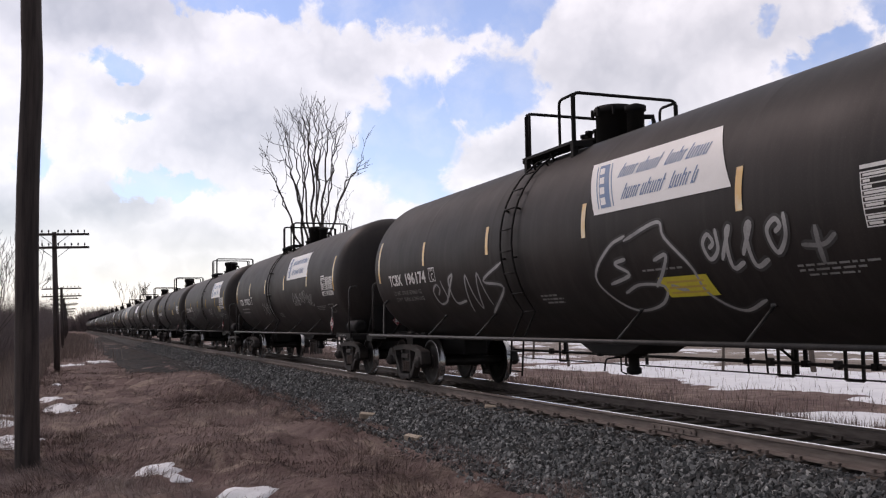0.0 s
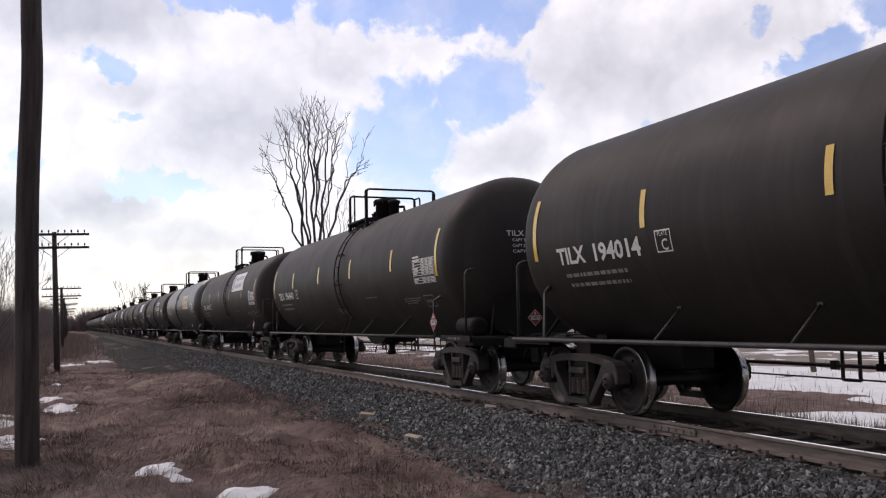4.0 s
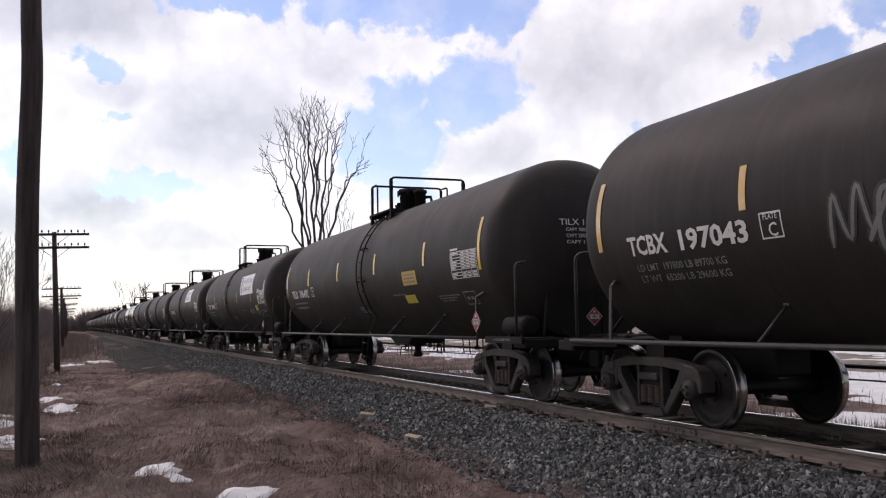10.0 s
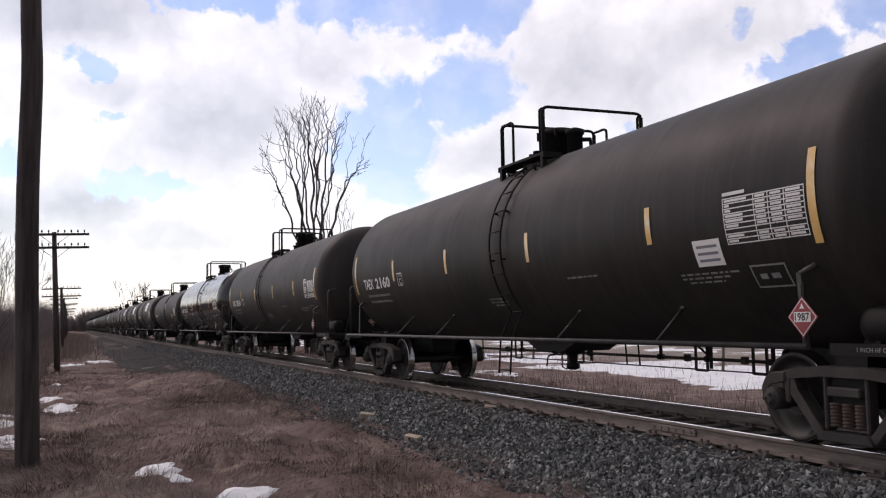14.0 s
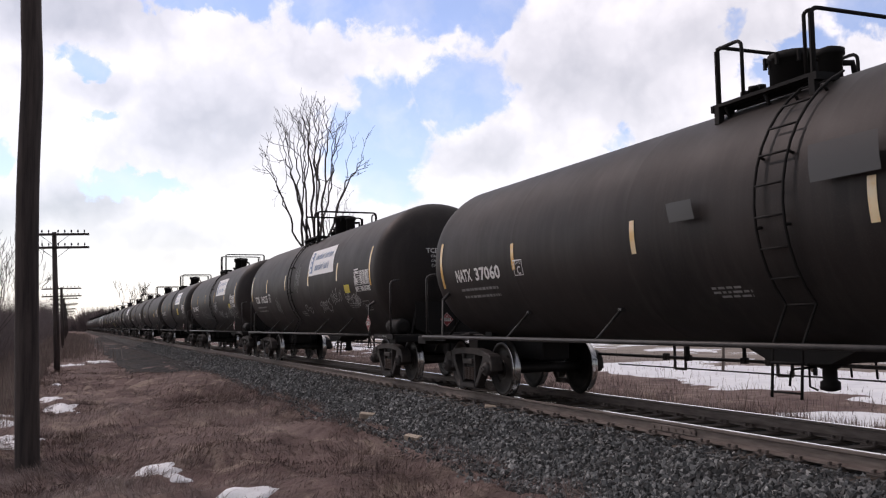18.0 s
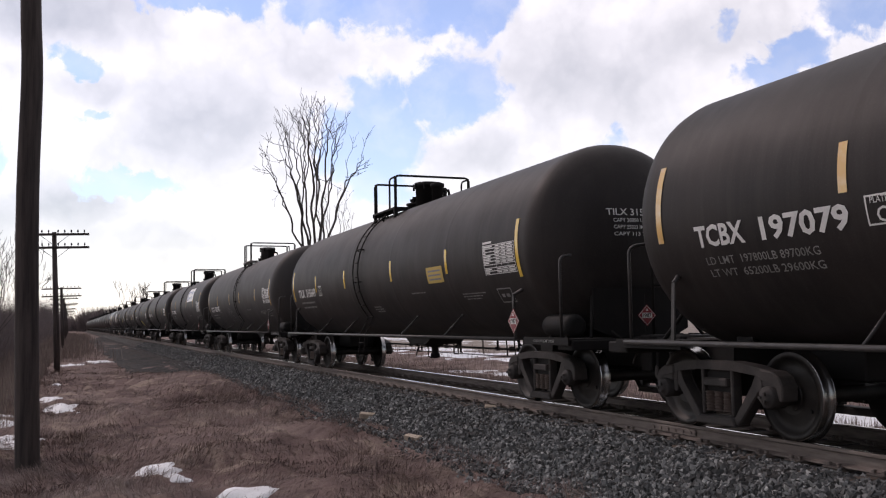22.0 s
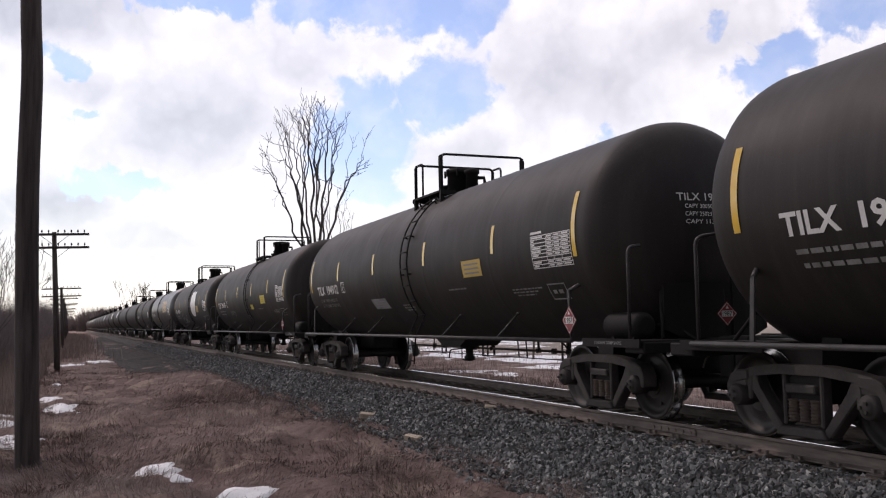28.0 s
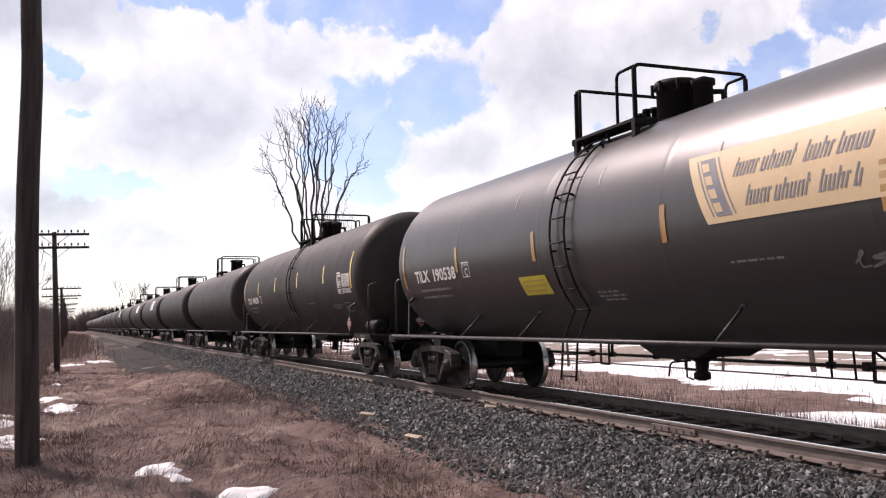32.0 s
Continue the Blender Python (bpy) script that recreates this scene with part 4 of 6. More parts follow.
def outlet_valve_mesh():
    bm = bmesh.new()
    z0 = TANK_Z - TANK_R
    lathe(bm, [(0.05, z0 - 0.46), (0.11, z0 - 0.44), (0.11, z0 - 0.36), (0.08, z0 - 0.34), (0.08, z0 - 0.22), (0.13, z0 - 0.2), (0.13, z0 - 0.14)],
          (0, 0, 0), "Z", 12)
    tube(bm, bend([(-0.1, 0.1, z0 - 0.2), (-0.35, 0.2, z0 - 0.22), (-0.38, 0.2, z0 - 0.4)], 0.05), 0.014, 5)
    tube(bm, [(-0.08, 0.22, z0 - 0.22), (-0.08, 0.22, z0 - 0.42), (-0.02, 0.16, z0 - 0.46)], 0.012, 4)
    return finish(bm, "outlet_valve", M["iron"])


def low_pipe_mesh(z, x, a, b, r):
    bm = bmesh.new()
    tube(bm, [(x, a, z), (x, b, z)], r, 6)
    return finish(bm, "brake_pipe", M["cast"])


def hanger_mesh(z0, x):
    bm = bmesh.new()
    box(bm, (x - 0.012, -0.03, z0 - 0.03), (x + 0.012, 0.03, 1.0))
    box(bm, (x - 0.04, -0.045, z0 - 0.04), (x + 0.04, 0.045, z0 + 0.045))
    return finish(bm, "pipe_hanger", M["iron"])


def u_hanger_mesh(z0, x0, x1):
    """A bent strap that carries both pipes."""
    bm = bmesh.new()
    for y in (-0.14, 0.14):
        box(bm, (x1 - 0.012, y - 0.022, z0), (x1 + 0.012, y + 0.022, 1.02))
    box(bm, (x1 - 0.012, -0.14, z0 - 0.012), (x1 + 0.012, 0.14, z0 + 0.012))
    box(bm, (x0 - 0.03, -0.05, 0.61), (x0 + 0.05, 0.05, 0.72), bevel=0.01)
    return finish(bm, "pipe_hanger", M["cast"])


def loop_mesh(x):
    bm = bmesh.new()
    box(bm, (x - 0.02, -0.02, 0.50), (x + 0.02, 0.02, 1.0))
    tube(bm, [(x, 0, 0.66), (x, 0.55, 0.98)], 0.018, 4)
    return finish(bm, "pipe_brace", M["iron"])


def control_mesh():
    bm = bmesh.new()
    box(bm, (0.15, -0.28, 0.62), (0.75, 0.1, 0.98), bevel=0.03)
    lathe(bm, [(0.10, -0.2), (0.12, -0.1), (0.12, 0.2), (0.05, 0.25)], (0.5, 0.35, 0.78), "Y", 12)
    return finish(bm, "brake_valve", M["iron"])


G = {}
for key, maker in dict(manway=manway_mesh, bolts=bolts_mesh, valve=valve_mesh, fittings=fittings_mesh, end=end_frame_mesh, coupler=coupler_mesh,
                       end_rail=end_rail_mesh, reservoir=reservoir_mesh, hand_brake=brake_mesh, wheelset=wheelset_mesh,
                       truck=truck_mesh, skid=outlet_mesh, outlet=outlet_valve_mesh, rung=rung_mesh, control=control_mesh, bolster=bolster_mesh, shield=dark_infill_mesh).items():
    G[key] = maker()
for side in (-1, 1):
    G["board", side, 0], G["board", side, 1] = running_board_mesh(side, -0.87), running_board_mesh(side, 0.0)
    G["ladder", side], G["strut", side] = ladder_mesh(side), strut_mesh(side)
    G["walkway", side], G["diag", side] = walkway_mesh(side), diag_mesh(side)
    G["bracket", side], G["grab", side] = bracket_mesh(side), grab_mesh(side)
    G["frame", side], G["springs", side], G["bearing", side] = sideframe_mesh(side), spring_mesh(side), bearing_mesh(side)
G["hoop_far", 0], G["hoop_near", 0] = hoop_mesh(0.62, -0.42), hoop_mesh(-0.85, 0.10)
G["hoop_far", 1], G["hoop_near", 1] = hoop_mesh(1.5, -0.10), hoop_mesh(0.0, 0.42)
G["low_a"], G["low_b"] = low_pipe_mesh(0.66, 1.05, -5.9, 6.6, 0.026), low_pipe_mesh(0.48, 1.30, -5.6, 6.3, 0.012)
G["hang_a"], G["hang_b"], G["loop"] = hanger_mesh(0.66, 1.05), u_hanger_mesh(0.46, 1.05, 1.32), loop_mesh(1.30)
G["rail_pipe"] = {}
G["tank"] = {}


# ---------------------------------------------------------------- lettering and stickers on the flank
def on_flank(u, a, lift):
    """u metres along the car (to the far end), a metres of arc above the flank's middle."""
    r = TANK_R + lift
    return Vector((-r * math.cos(a / TANK_R), u, TANK_Z + r * math.sin(a / TANK_R)))


def on_head(x, z, half, lift=0.012):
    """A point of the head that faces the camera: x across, z above the axis."""
    q = max(0.0, 1 - (x * x + z * z) / TANK_R ** 2)
    return Vector((x, TANK_SHIFT - half - HEAD * math.sqrt(q) - lift, TANK_Z + z))


LETTERS = {}


def text_shape(text, bold=0.012):
    """The built-in font's outline of a line of text, one unit high, as vertices and faces."""
    if (text, bold) not in LETTERS:
        cu = bpy.data.curves.new("lettering", "FONT")
        cu.body, cu.resolution_u, cu.offset = text, 2, bold
        ob = bpy.data.objects.new("lettering", cu)
        me = bpy.data.meshes.new_from_object(ob)
        v = np.array([p.co[:2] for p in me.vertices]) if len(me.vertices) else np.zeros((1, 2))
        f = [tuple(p.vertices) for p in me.polygons]
        bpy.data.objects.remove(ob)
        bpy.data.meshes.remove(me)
        LETTERS[text, bold] = (v, f)
    return LETTERS[text, bold]


def lettering(text, size, place, width=None, bold=0.012):
    """A mesh of the text, each point set down by place(x, y); size is the capital's height."""
    v, f = text_shape(text, bold)
    v = v * (size / 0.70)
    if width:
        v = v * np.array([width / max(v[:, 0].max() - v[:, 0].min(), 1e-6), 1.0])
    me = bpy.data.meshes.new("lettering")
    me.from_pydata([place(x, y)[:] for x, y in v], [], f)
    return me


def patch(bm, u0, u1, a0, a1, lift, m=0, slant=0.0, cut=5, thick=0.0):
    """A sticker that follows the flank, from u0 (left) to u1 and arc a0 up to a1."""
    n = max(1, int(math.ceil(abs(a1 - a0) / 0.12)))
    k = max(1, int(math.ceil(abs(u1 - u0) / 2.0)))
    grid = []
    for j in range(n + 1):
        a = a0 + (a1 - a0) * j / n
        sh = slant * j / n
        grid.append([bm.verts.new(on_flank(u0 + (u1 - u0) * i / k - sh, a, lift)) for i in range(k + 1)])
    for p, q in zip(grid, grid[1:]):
        for i in range(k):
            f = bm.faces.new((p[i], p[i + 1], q[i + 1], q[i]))
            f.material_index, f.smooth = m, True


def ribbon(bm, pts, width, lift=0.006, m=0):
    """A painted line on the flank through (u, a) pairs."""
    pts = [Vector(p) for p in pts]
    left, right = [], []
    n = len(pts)
    for i, p in enumerate(pts):
        d = pts[min(i + 1, n - 1)] - pts[max(i - 1, 0)]
        if d.length < 1e-9:
            d = Vector((1, 0))
        d.normalize()
        w = width * (0.5 if 0 < i < n - 1 else 0.25)
        q = Vector((-d.y, d.x)) * w
        left.append(bm.verts.new(on_flank(*(p + q), lift)))
        right.append(bm.verts.new(on_flank(*(p - q), lift)))
    for i in range(n - 1):
        f = bm.faces.new((left[i], left[i + 1], right[i + 1], right[i]))
        f.material_index = m


def curl(points, seg=6):
    """A smooth curve through points (Catmull-Rom)."""
    pts = [Vector(p) for p in points]
    pts = [pts[0] * 2 - pts[1]] + pts + [pts[-1] * 2 - pts[-2]]
    res = []
    for p0, p1, p2, p3 in zip(pts, pts[1:], pts[2:], pts[3:]):
        for i in range(seg):
            t = i / seg
            res.append(0.5 * ((2 * p1) + (p2 - p0) * t + (2 * p0 - 5 * p1 + 4 * p2 - p3) * t * t + (3 * p1 - p0 - 3 * p2 + p3) * t ** 3))
    res.append(pts[-2])
    return res


# strokes of made-up sprayed signs, in a unit box
SIGNS = {
    "curlA": [[(0.05, 0.45), (0.85, 0.55), (0.6, 0.95), (0.15, 0.7), (0.15, 0.2), (0.6, 0.0), (1.0, 0.25)]],
    "loop": [[(0.0, 0.3), (0.5, 0.9), (0.45, 1.0), (0.3, 0.8), (0.35, 0.1), (0.9, 0.2)]],
    "wave": [[(0.0, 0.9), (0.2, 0.05), (0.5, 0.8), (0.75, 0.0), (1.0, 1.0)]],
    "cross": [[(0.5, 1.05), (0.52, 0.0)], [(0.0, 0.6), (0.6, 0.55), (1.0, 0.8)]],
    "bubble": [[(0.36, 0.88), (0.16, 0.80), (0.04, 0.50), (0.08, 0.20), (0.25, 0.05), (0.42, 0.10), (0.45, 0.28), (0.33, 0.38), (0.22, 0.33)],
               [(0.12, 0.42), (0.30, 0.46), (0.20, 0.62), (0.32, 0.72)], [(0.34, 0.86), (0.50, 0.98), (0.62, 0.80), (0.68, 0.50), (0.70, 0.20), (0.84, 0.02), (0.98, 0.08)],
               [(0.46, 0.60), (0.58, 0.66), (0.52, 0.44), (0.44, 0.30)], [(0.50, 0.30), (0.64, 0.26)]],
    "flower": [[(0.30, 0.10), (0.14, 0.30), (0.06, 0.55), (0.12, 0.80), (0.26, 0.76), (0.30, 0.60), (0.26, 0.85), (0.40, 1.0), (0.52, 0.88), (0.50, 0.66), (0.62, 0.84),
                (0.82, 0.80), (0.92, 0.62), (0.80, 0.46), (0.62, 0.50), (0.84, 0.34), (0.94, 0.12), (0.76, 0.0), (0.56, 0.12), (0.46, 0.32), (0.40, 0.14), (0.30, 0.10)],
               [(0.24, 0.34), (0.34, 0.48), (0.40, 0.36)]],
}
SIGNS.update({
    "sweep": [[(0.0, 0.2), (0.25, 0.95), (0.5, 0.25), (0.8, 1.0), (1.05, 0.35)]],
    "spiral": [[(0.5, 0.5), (0.65, 0.62), (0.5, 0.78), (0.22, 0.55), (0.45, 0.15), (0.9, 0.4), (0.8, 0.95)]],
    "dart": [[(0.0, 0.0), (0.95, 0.55), (0.15, 0.72), (1.05, 1.0)]],
    "tail": [[(0.1, 1.0), (0.3, 0.2), (0.75, 0.08), (0.62, 0.6), (0.2, 0.42), (1.15, 0.3)]],
})
SMALL = ["sweep", "spiral", "dart", "tail", "loop", "wave"]


def graffiti_mesh(seed, u, a, width, height, strokes, line, mat):
    """Sprayed signs in a row on the flank, from u at the far end; strokes 1: one large bubble sign, 0: a lone cross."""
    rng = random.Random(seed)
    bm = bmesh.new()
    names = ["flower"] if strokes < 0 else ["cross"] if strokes == 0 else ["bubble"] if strokes == 1 else [rng.choice(SMALL) for _ in range(strokes)]
    step = width / len(names)
    lift = 0.008
    for i, name in enumerate(names):
        tall = height * rng.uniform(0.75, 1.1)
        drop = rng.uniform(-0.12, 0.12) * height
        skew = rng.uniform(0.0, 0.25)
        for stroke in SIGNS[name]:
            pts = []
            for x, y in stroke:
                x, y = x + rng.uniform(-0.05, 0.05), y + rng.uniform(-0.05, 0.05)
                pts.append((u - step * (i + (x * 1.08 + skew * (y - 0.5))), a + drop + tall * (y - 0.5)))
            path, w = curl(pts, 6), line * rng.uniform(0.55, 0.9)
            if line > 0.044:
                ribbon(bm, path, w * 2.3, lift - 0.003, 1)
            ribbon(bm, path, w, lift)
            lift += 0.0004
    return finish(bm, "graffiti", mat, M["spray_haze"])


def word_bars(bm, u, a, height, counts, pitch, m, lean=0.30):
    """Words as rows of slanting bars, one to a letter."""
    rng = random.Random(counts[0] * 7 + len(counts))
    for c in counts:
        for j in range(c):
            tall = height * (1.0 if j == 0 or rng.random() < 0.25 else 0.72)
            w, k = pitch * 0.74, lean * tall
            patch(bm, u, u - w * 0.31, a, a + tall, 0.012, m, slant=k)
            if j % 5 != 3:
                patch(bm, u - w * 0.69, u - w, a, a + height * 0.72, 0.012, m, slant=lean * height * 0.72)
            y = a + height * (0.58 if rng.random() < 0.6 else 0.0)
            patch(bm, u - w * 0.36 - lean * (y - a), u - w * 0.64 - lean * (y - a), y, y + height * 0.14, 0.012, m)
            u -= pitch
        u -= pitch * 0.75


def banner_mesh(cream, plain):
    """The shipper's banner: pale vinyl, a blue column at its far end, two rows of words."""
    bm = bmesh.new()
    patch(bm, 0.0, -2.66, 0.0, 0.78, 0.008, 0, slant=-0.42)
    if not plain:
        k = -0.42 / 0.78
        patch(bm, -0.16, -0.40, 0.07, 0.71, 0.011, 1, slant=k * 0.64)
        for j in range(4):
            patch(bm, -0.22 - k * (0.11 + j * 0.15), -0.33 - k * (0.11 + j * 0.15), 0.11 + j * 0.15, 0.21 + j * 0.15, 0.014, 0, slant=k * 0.1)
        for u in (-0.10, -0.445):
            patch(bm, u, u - 0.022, 0.07, 0.71, 0.011, 1, slant=k * 0.64)
        word_bars(bm, -0.40, 0.44, 0.20, (9, 8), 0.100, 2)
        word_bars(bm, -0.60, 0.13, 0.20, (9, 5), 0.100, 2)
    return finish(bm, "banner", M["banner_cream" if cream else "banner"], M["ink_grey" if cream else "ink_blue"], M["ink_grey" if cream else "ink_blue"])


def big_words_mesh():
    bm = bmesh.new()
    word_bars(bm, 0.08, 0.42, 0.33, (7,), 0.345, 0, 0.22)
    word_bars(bm, 0.0, 0.0, 0.33, (9,), 0.318, 0, 0.22)
    return finish(bm, "company_lettering", M["white"])


def table_mesh():
    """The test-date panel: a ruled box with rows of small figures."""
    bm = bmesh.new()
    u0, u1, a0, a1 = -5.85, -7.0, -0.42, 0.04
    patch(bm, u0, u1, a0, a1, 0.006, 1)
    rows = 9
    for j in range(rows + 1):
        a = a0 + (a1 - a0) * j / rows
        patch(bm, u0, u1, a - 0.006, a + 0.006, 0.010, 0)
    for u in (u0, u0 - 0.46, u0 - 0.66, u0 - 0.88, u1 + 0.012):
        patch(bm, u, u - 0.012, a0, a1, 0.010, 0)
    rng = random.Random(3)
    for j in range(rows):
        a = a0 + (a1 - a0) * (j + 0.3) / rows
        if j in (2,):
            continue
        for ua, ub in ((u0 - 0.03, u0 - 0.1 - 0.32 * rng.random()), (u0 - 0.49, u0 - 0.63), (u0 - 0.70, u0 - 0.85), (u0 - 0.91, u0 - 1.1)):
            patch(bm, ua, ub, a, a + 0.024, 0.010, 0)
    patch(bm, u0, u0 - 0.34, a1 + 0.03, a1 + 0.065, 0.010, 0)
    return finish(bm, "test_panel", M["white"], M["tank"])


def small_rows_mesh(rows):
    """Stencilled lines too small to read, as bars: (u, a, length, height)."""
    bm = bmesh.new()
    rng = random.Random(len(rows))
    for u, a, length, h in rows:
        x = 0.0
        while x < length:
            w = min(rng.uniform(0.05, 0.16), length - x)
            patch(bm, u - x, u - x - w, a, a + h, 0.008)
            x += w + 0.03
    return finish(bm, "stencil_block", M["white_dim"])


def frame_mesh():
    """A leaning stencilled square with a mark in it."""
    bm = bmesh.new()
    u0, u1, a0, a1, s = -6.05, -6.55, -0.92, -0.66, 0.03
    for x0, x1, y0, y1 in ((u0, u1, a0, a0 + 0.02), (u0, u1, a1 - 0.02, a1), (u0, u0 - 0.02, a0, a1), (u1 + 0.02, u1, a0, a1),
                           (u0 - 0.1, u0 - 0.2, a0 + 0.1, a0 + 0.16), (u0 - 0.26, u0 - 0.38, a0 + 0.1, a0 + 0.16)):
        patch(bm, x0, x1, y0, y1, 0.008)
    return finish(bm, "stencil_square", M["white_dim"])


def plate_mesh():
    bm = bmesh.new()
    u0, u1, a0, a1 = 4.48, 4.18, -0.415, -0.155
    for x0, x1, y0, y1 in ((u0, u1, a0, a0 + 0.016), (u0, u1, a1 - 0.016, a1), (u0, u0 - 0.016, a0, a1), (u1 + 0.016, u1, a0, a1)):
        patch(bm, x0, x1, y0, y1, 0.008)
    me = finish(bm, "clearance_plate", M["white"])
    return me


def sticker_mesh(u, a, w, h, mat, ink, lean=0.0):
    bm = bmesh.new()
    patch(bm, u, u - w, a, a + h, 0.008, 0, slant=lean)
    for j in range(3):
        y = a + h * (0.18 + 0.26 * j)
        patch(bm, u - w * 0.12 - lean * 0.5, u - w * 0.88 - lean * 0.5, y, y + h * 0.10, 0.011, 1)
    return finish(bm, "sticker", mat, ink)


def placard_mesh(end):
    """The hazard diamond with its number, in its holder; end: hung across the car."""
    bm = bmesh.new()
    r = 0.15 if end else 0.19

    def flatp(x, z, d):
        return (x, -d, z) if end else (-d, -x, z)

    def quad(pts, d, m):
        f = bm.faces.new([bm.verts.new(flatp(x, z, d)) for x, z in pts])
        f.material_index = m
    quad([(0, -r), (r, 0), (0, r), (-r, 0)], 0.010, 0)
    quad([(0, -r * 0.92), (r * 0.92, 0), (0, r * 0.92), (-r * 0.92, 0)], 0.012, 1)
    quad([(0, -r * 0.86), (r * 0.86, 0), (0, r * 0.86), (-r * 0.86, 0)], 0.014, 0)
    quad([(-r * 0.55, -r * 0.24), (r * 0.55, -r * 0.24), (r * 0.55, r * 0.24), (-r * 0.55, r * 0.24)], 0.016, 1)
    quad([(-r * 0.16, r * 0.4), (r * 0.16, r * 0.4), (0.0, r * 0.66)], 0.016, 1)
    box(bm, *[tuple(min(p[i], q[i]) for i in range(3)) for p, q in [(flatp(-0.02, -0.30, -0.012), flatp(0.02, 0.3, 0.0))]],
        *[tuple(max(p[i], q[i]) for i in range(3)) for p, q in [(flatp(-0.02, -0.30, -0.012), flatp(0.02, 0.3, 0.0))]], m=2)
    v, f = text_shape("1987", 0.02)
    v = v * ((0.055 if end else 0.070) / 0.70)
    mid = (v[:, 0].max() + v[:, 0].min()) / 2
    vs = [bm.verts.new(flatp((x - mid), y - (0.026 if end else 0.033), 0.018)) for x, y in v]
    for face in f:
        try:
            bm.faces.new([vs[i] for i in face]).material_index = 3
        except ValueError:
            pass
    bmesh.ops.recalc_face_normals(bm, faces=bm.faces)
    return finish(bm, "placard", M["red"], M["white"], M["iron"], M["ink_dark"])


TAPE_U = (7.42, 4.70, 1.80, -1.40, -4.50, -7.08)


def tape_mesh(u, high, mat):
    bm = bmesh.new()
    end = abs(u) > 7
    a0, a1 = ((-0.32, 0.56) if high else (-0.51, 0.37)) if end else ((-0.10, 0.35) if high else (-0.31, 0.12))
    patch(bm, u + 0.05, u - 0.05, a0, a1, 0.008)
    return finish(bm, "reflective_tape", mat)


D = {"banner": banner_mesh(False, False), "banner_cream": banner_mesh(True, False), "banner_plain": banner_mesh(False, True),
     "words": big_words_mesh(), "table": table_mesh(), "frame": frame_mesh(), "plate": plate_mesh(),
     "placard": placard_mesh(False), "placard_end": placard_mesh(True),
     "rows_a": small_rows_mesh([(-4.9, -0.72, 1.0, 0.022), (-4.9, -0.77, 0.8, 0.022), (-5.0, -0.82, 0.6, 0.02)]),
     "rows_b": small_rows_mesh([(-2.4, -0.62, 0.8, 0.025)]), "rows_c": small_rows_mesh([(0.4, -0.86, 0.5, 0.03), (0.4, -0.92, 0.62, 0.03), (0.3, -0.98, 0.5, 0.03)])}
for style in ("tape_new", "tape_old", "tape_dull"):
    for u in TAPE_U:
        for high in (0, 1):
            D[style, u, high] = tape_mesh(u, high, M[style])
D["shoes"] = lettering("1 INCH HF COMP SHOES", 0.038, lambda x, y: Vector((-1.476, 1.30 - x, 0.965 + y)), 0.62)
D["shoes"].materials.append(M["white_dim"])


# ---------------------------------------------------------------- the train
# One row a car, from the front: far-end edge of its tank along the track at the start, mark, load lines, banner, paint, tape, rail kind
CARS = [
    (-17.4, "TILX 194102", "", "", "tank", "tape_new", 0),
    (1.0, "TCBX 196190", "", "banner", "tank", "tape_old", 0),
    (19.4, "TCBX 196174", "197600 LB 89650 KG|65400 LB 29650 KG", "banner", "tank", "tape_old", 1),
    (37.95, "TCBX 197021", "", "banner", "tank", "tape_old", 1),
    (56.15, "TILX 192461", "197100 LB 89400 KG|65900 LB 29900 KG", "banner", "tank", "tape_new", 0),
    (74.5, "TILX 194014", "", "", "tank", "tape_new", 1),
    (92.95, "TILX 196440", "", "", "tank", "tape_new", 0),
    (111.15, "TCBX 197092", "", "banner", "tank", "tape_old", 0),
    (129.55, "TILX 190515", "", "banner_cream", "tank_gloss", "tape_dull", 1),
    (148.1, "TILX 194066", "195300 LB 88600 KG|67700 LB 30700 KG", "words", "tank", "tape_new", 0),
    (166.35, "TCBX 197043", "197800 LB 89700 KG|65200 LB 29600 KG", "banner", "tank", "tape_old", 0),
    (184.6, "TILX 196492", "", "", "tank", "tape_new", 0),
    (202.95, "TILX 198416", "", "banner", "tank", "tape_old", 1),
    (221.3, "TCBX 197053", "", "banner", "tank", "tape_old", 1),
    (239.6, "TAEX 2160", "", "", "tank", "tape_old", 0),
    (258.15, "SIOX 3054", "", "", "tank", "tape_old", 1),
    (276.87, "CBTX 737102", "196400 LB 89050 KG|89600 LB 40650 KG", "", "tank_shiny", "tape_old", 0),
    (296.8, "NATX 37060", "", "", "tank", "tape_old", 0),
    (315.4, "TCBX 196225", "", "banner", "tank", "tape_old", 1),
    (334.05, "TCBX 197062", "", "banner", "tank", "tape_old", 0),
    (352.25, "TCBX 197079", "197800LB 89700KG|65200LB 29600KG", "banner", "tank", "tape_old", 0),
    (370.95, "TILX 315649", "", "", "tank", "tape_new", 1),
    (389.4, "CTCX 732095", "", "", "tank_grey", "tape_old", 0),
    (407.65, "TCBX 197008", "198000LB 89800KG|65000LB 29500KG", "banner", "tank", "tape_old", 1),
    (426.1, "SIOX 3061", "", "", "tank", "tape_old", 0),
    (444.55, "TILX 197926", "", "", "tank", "tape_new", 1),
    (462.3, "TILX 194912", "196800 LB 89250 KG|66200 LB 30050 KG", "", "tank", "tape_new", 0),
    (480.55, "TILX 196470", "", "", "tank", "tape_new", 0),
    (498.7, "TILX 194776", "", "", "tank", "tape_new", 0),
    (517.0, "TILX 190538", "", "banner_cream", "tank_gloss", "tape_dull", 1),
    (535.35, "TILX 194230", "", "", "tank", "tape_new", 0),
]
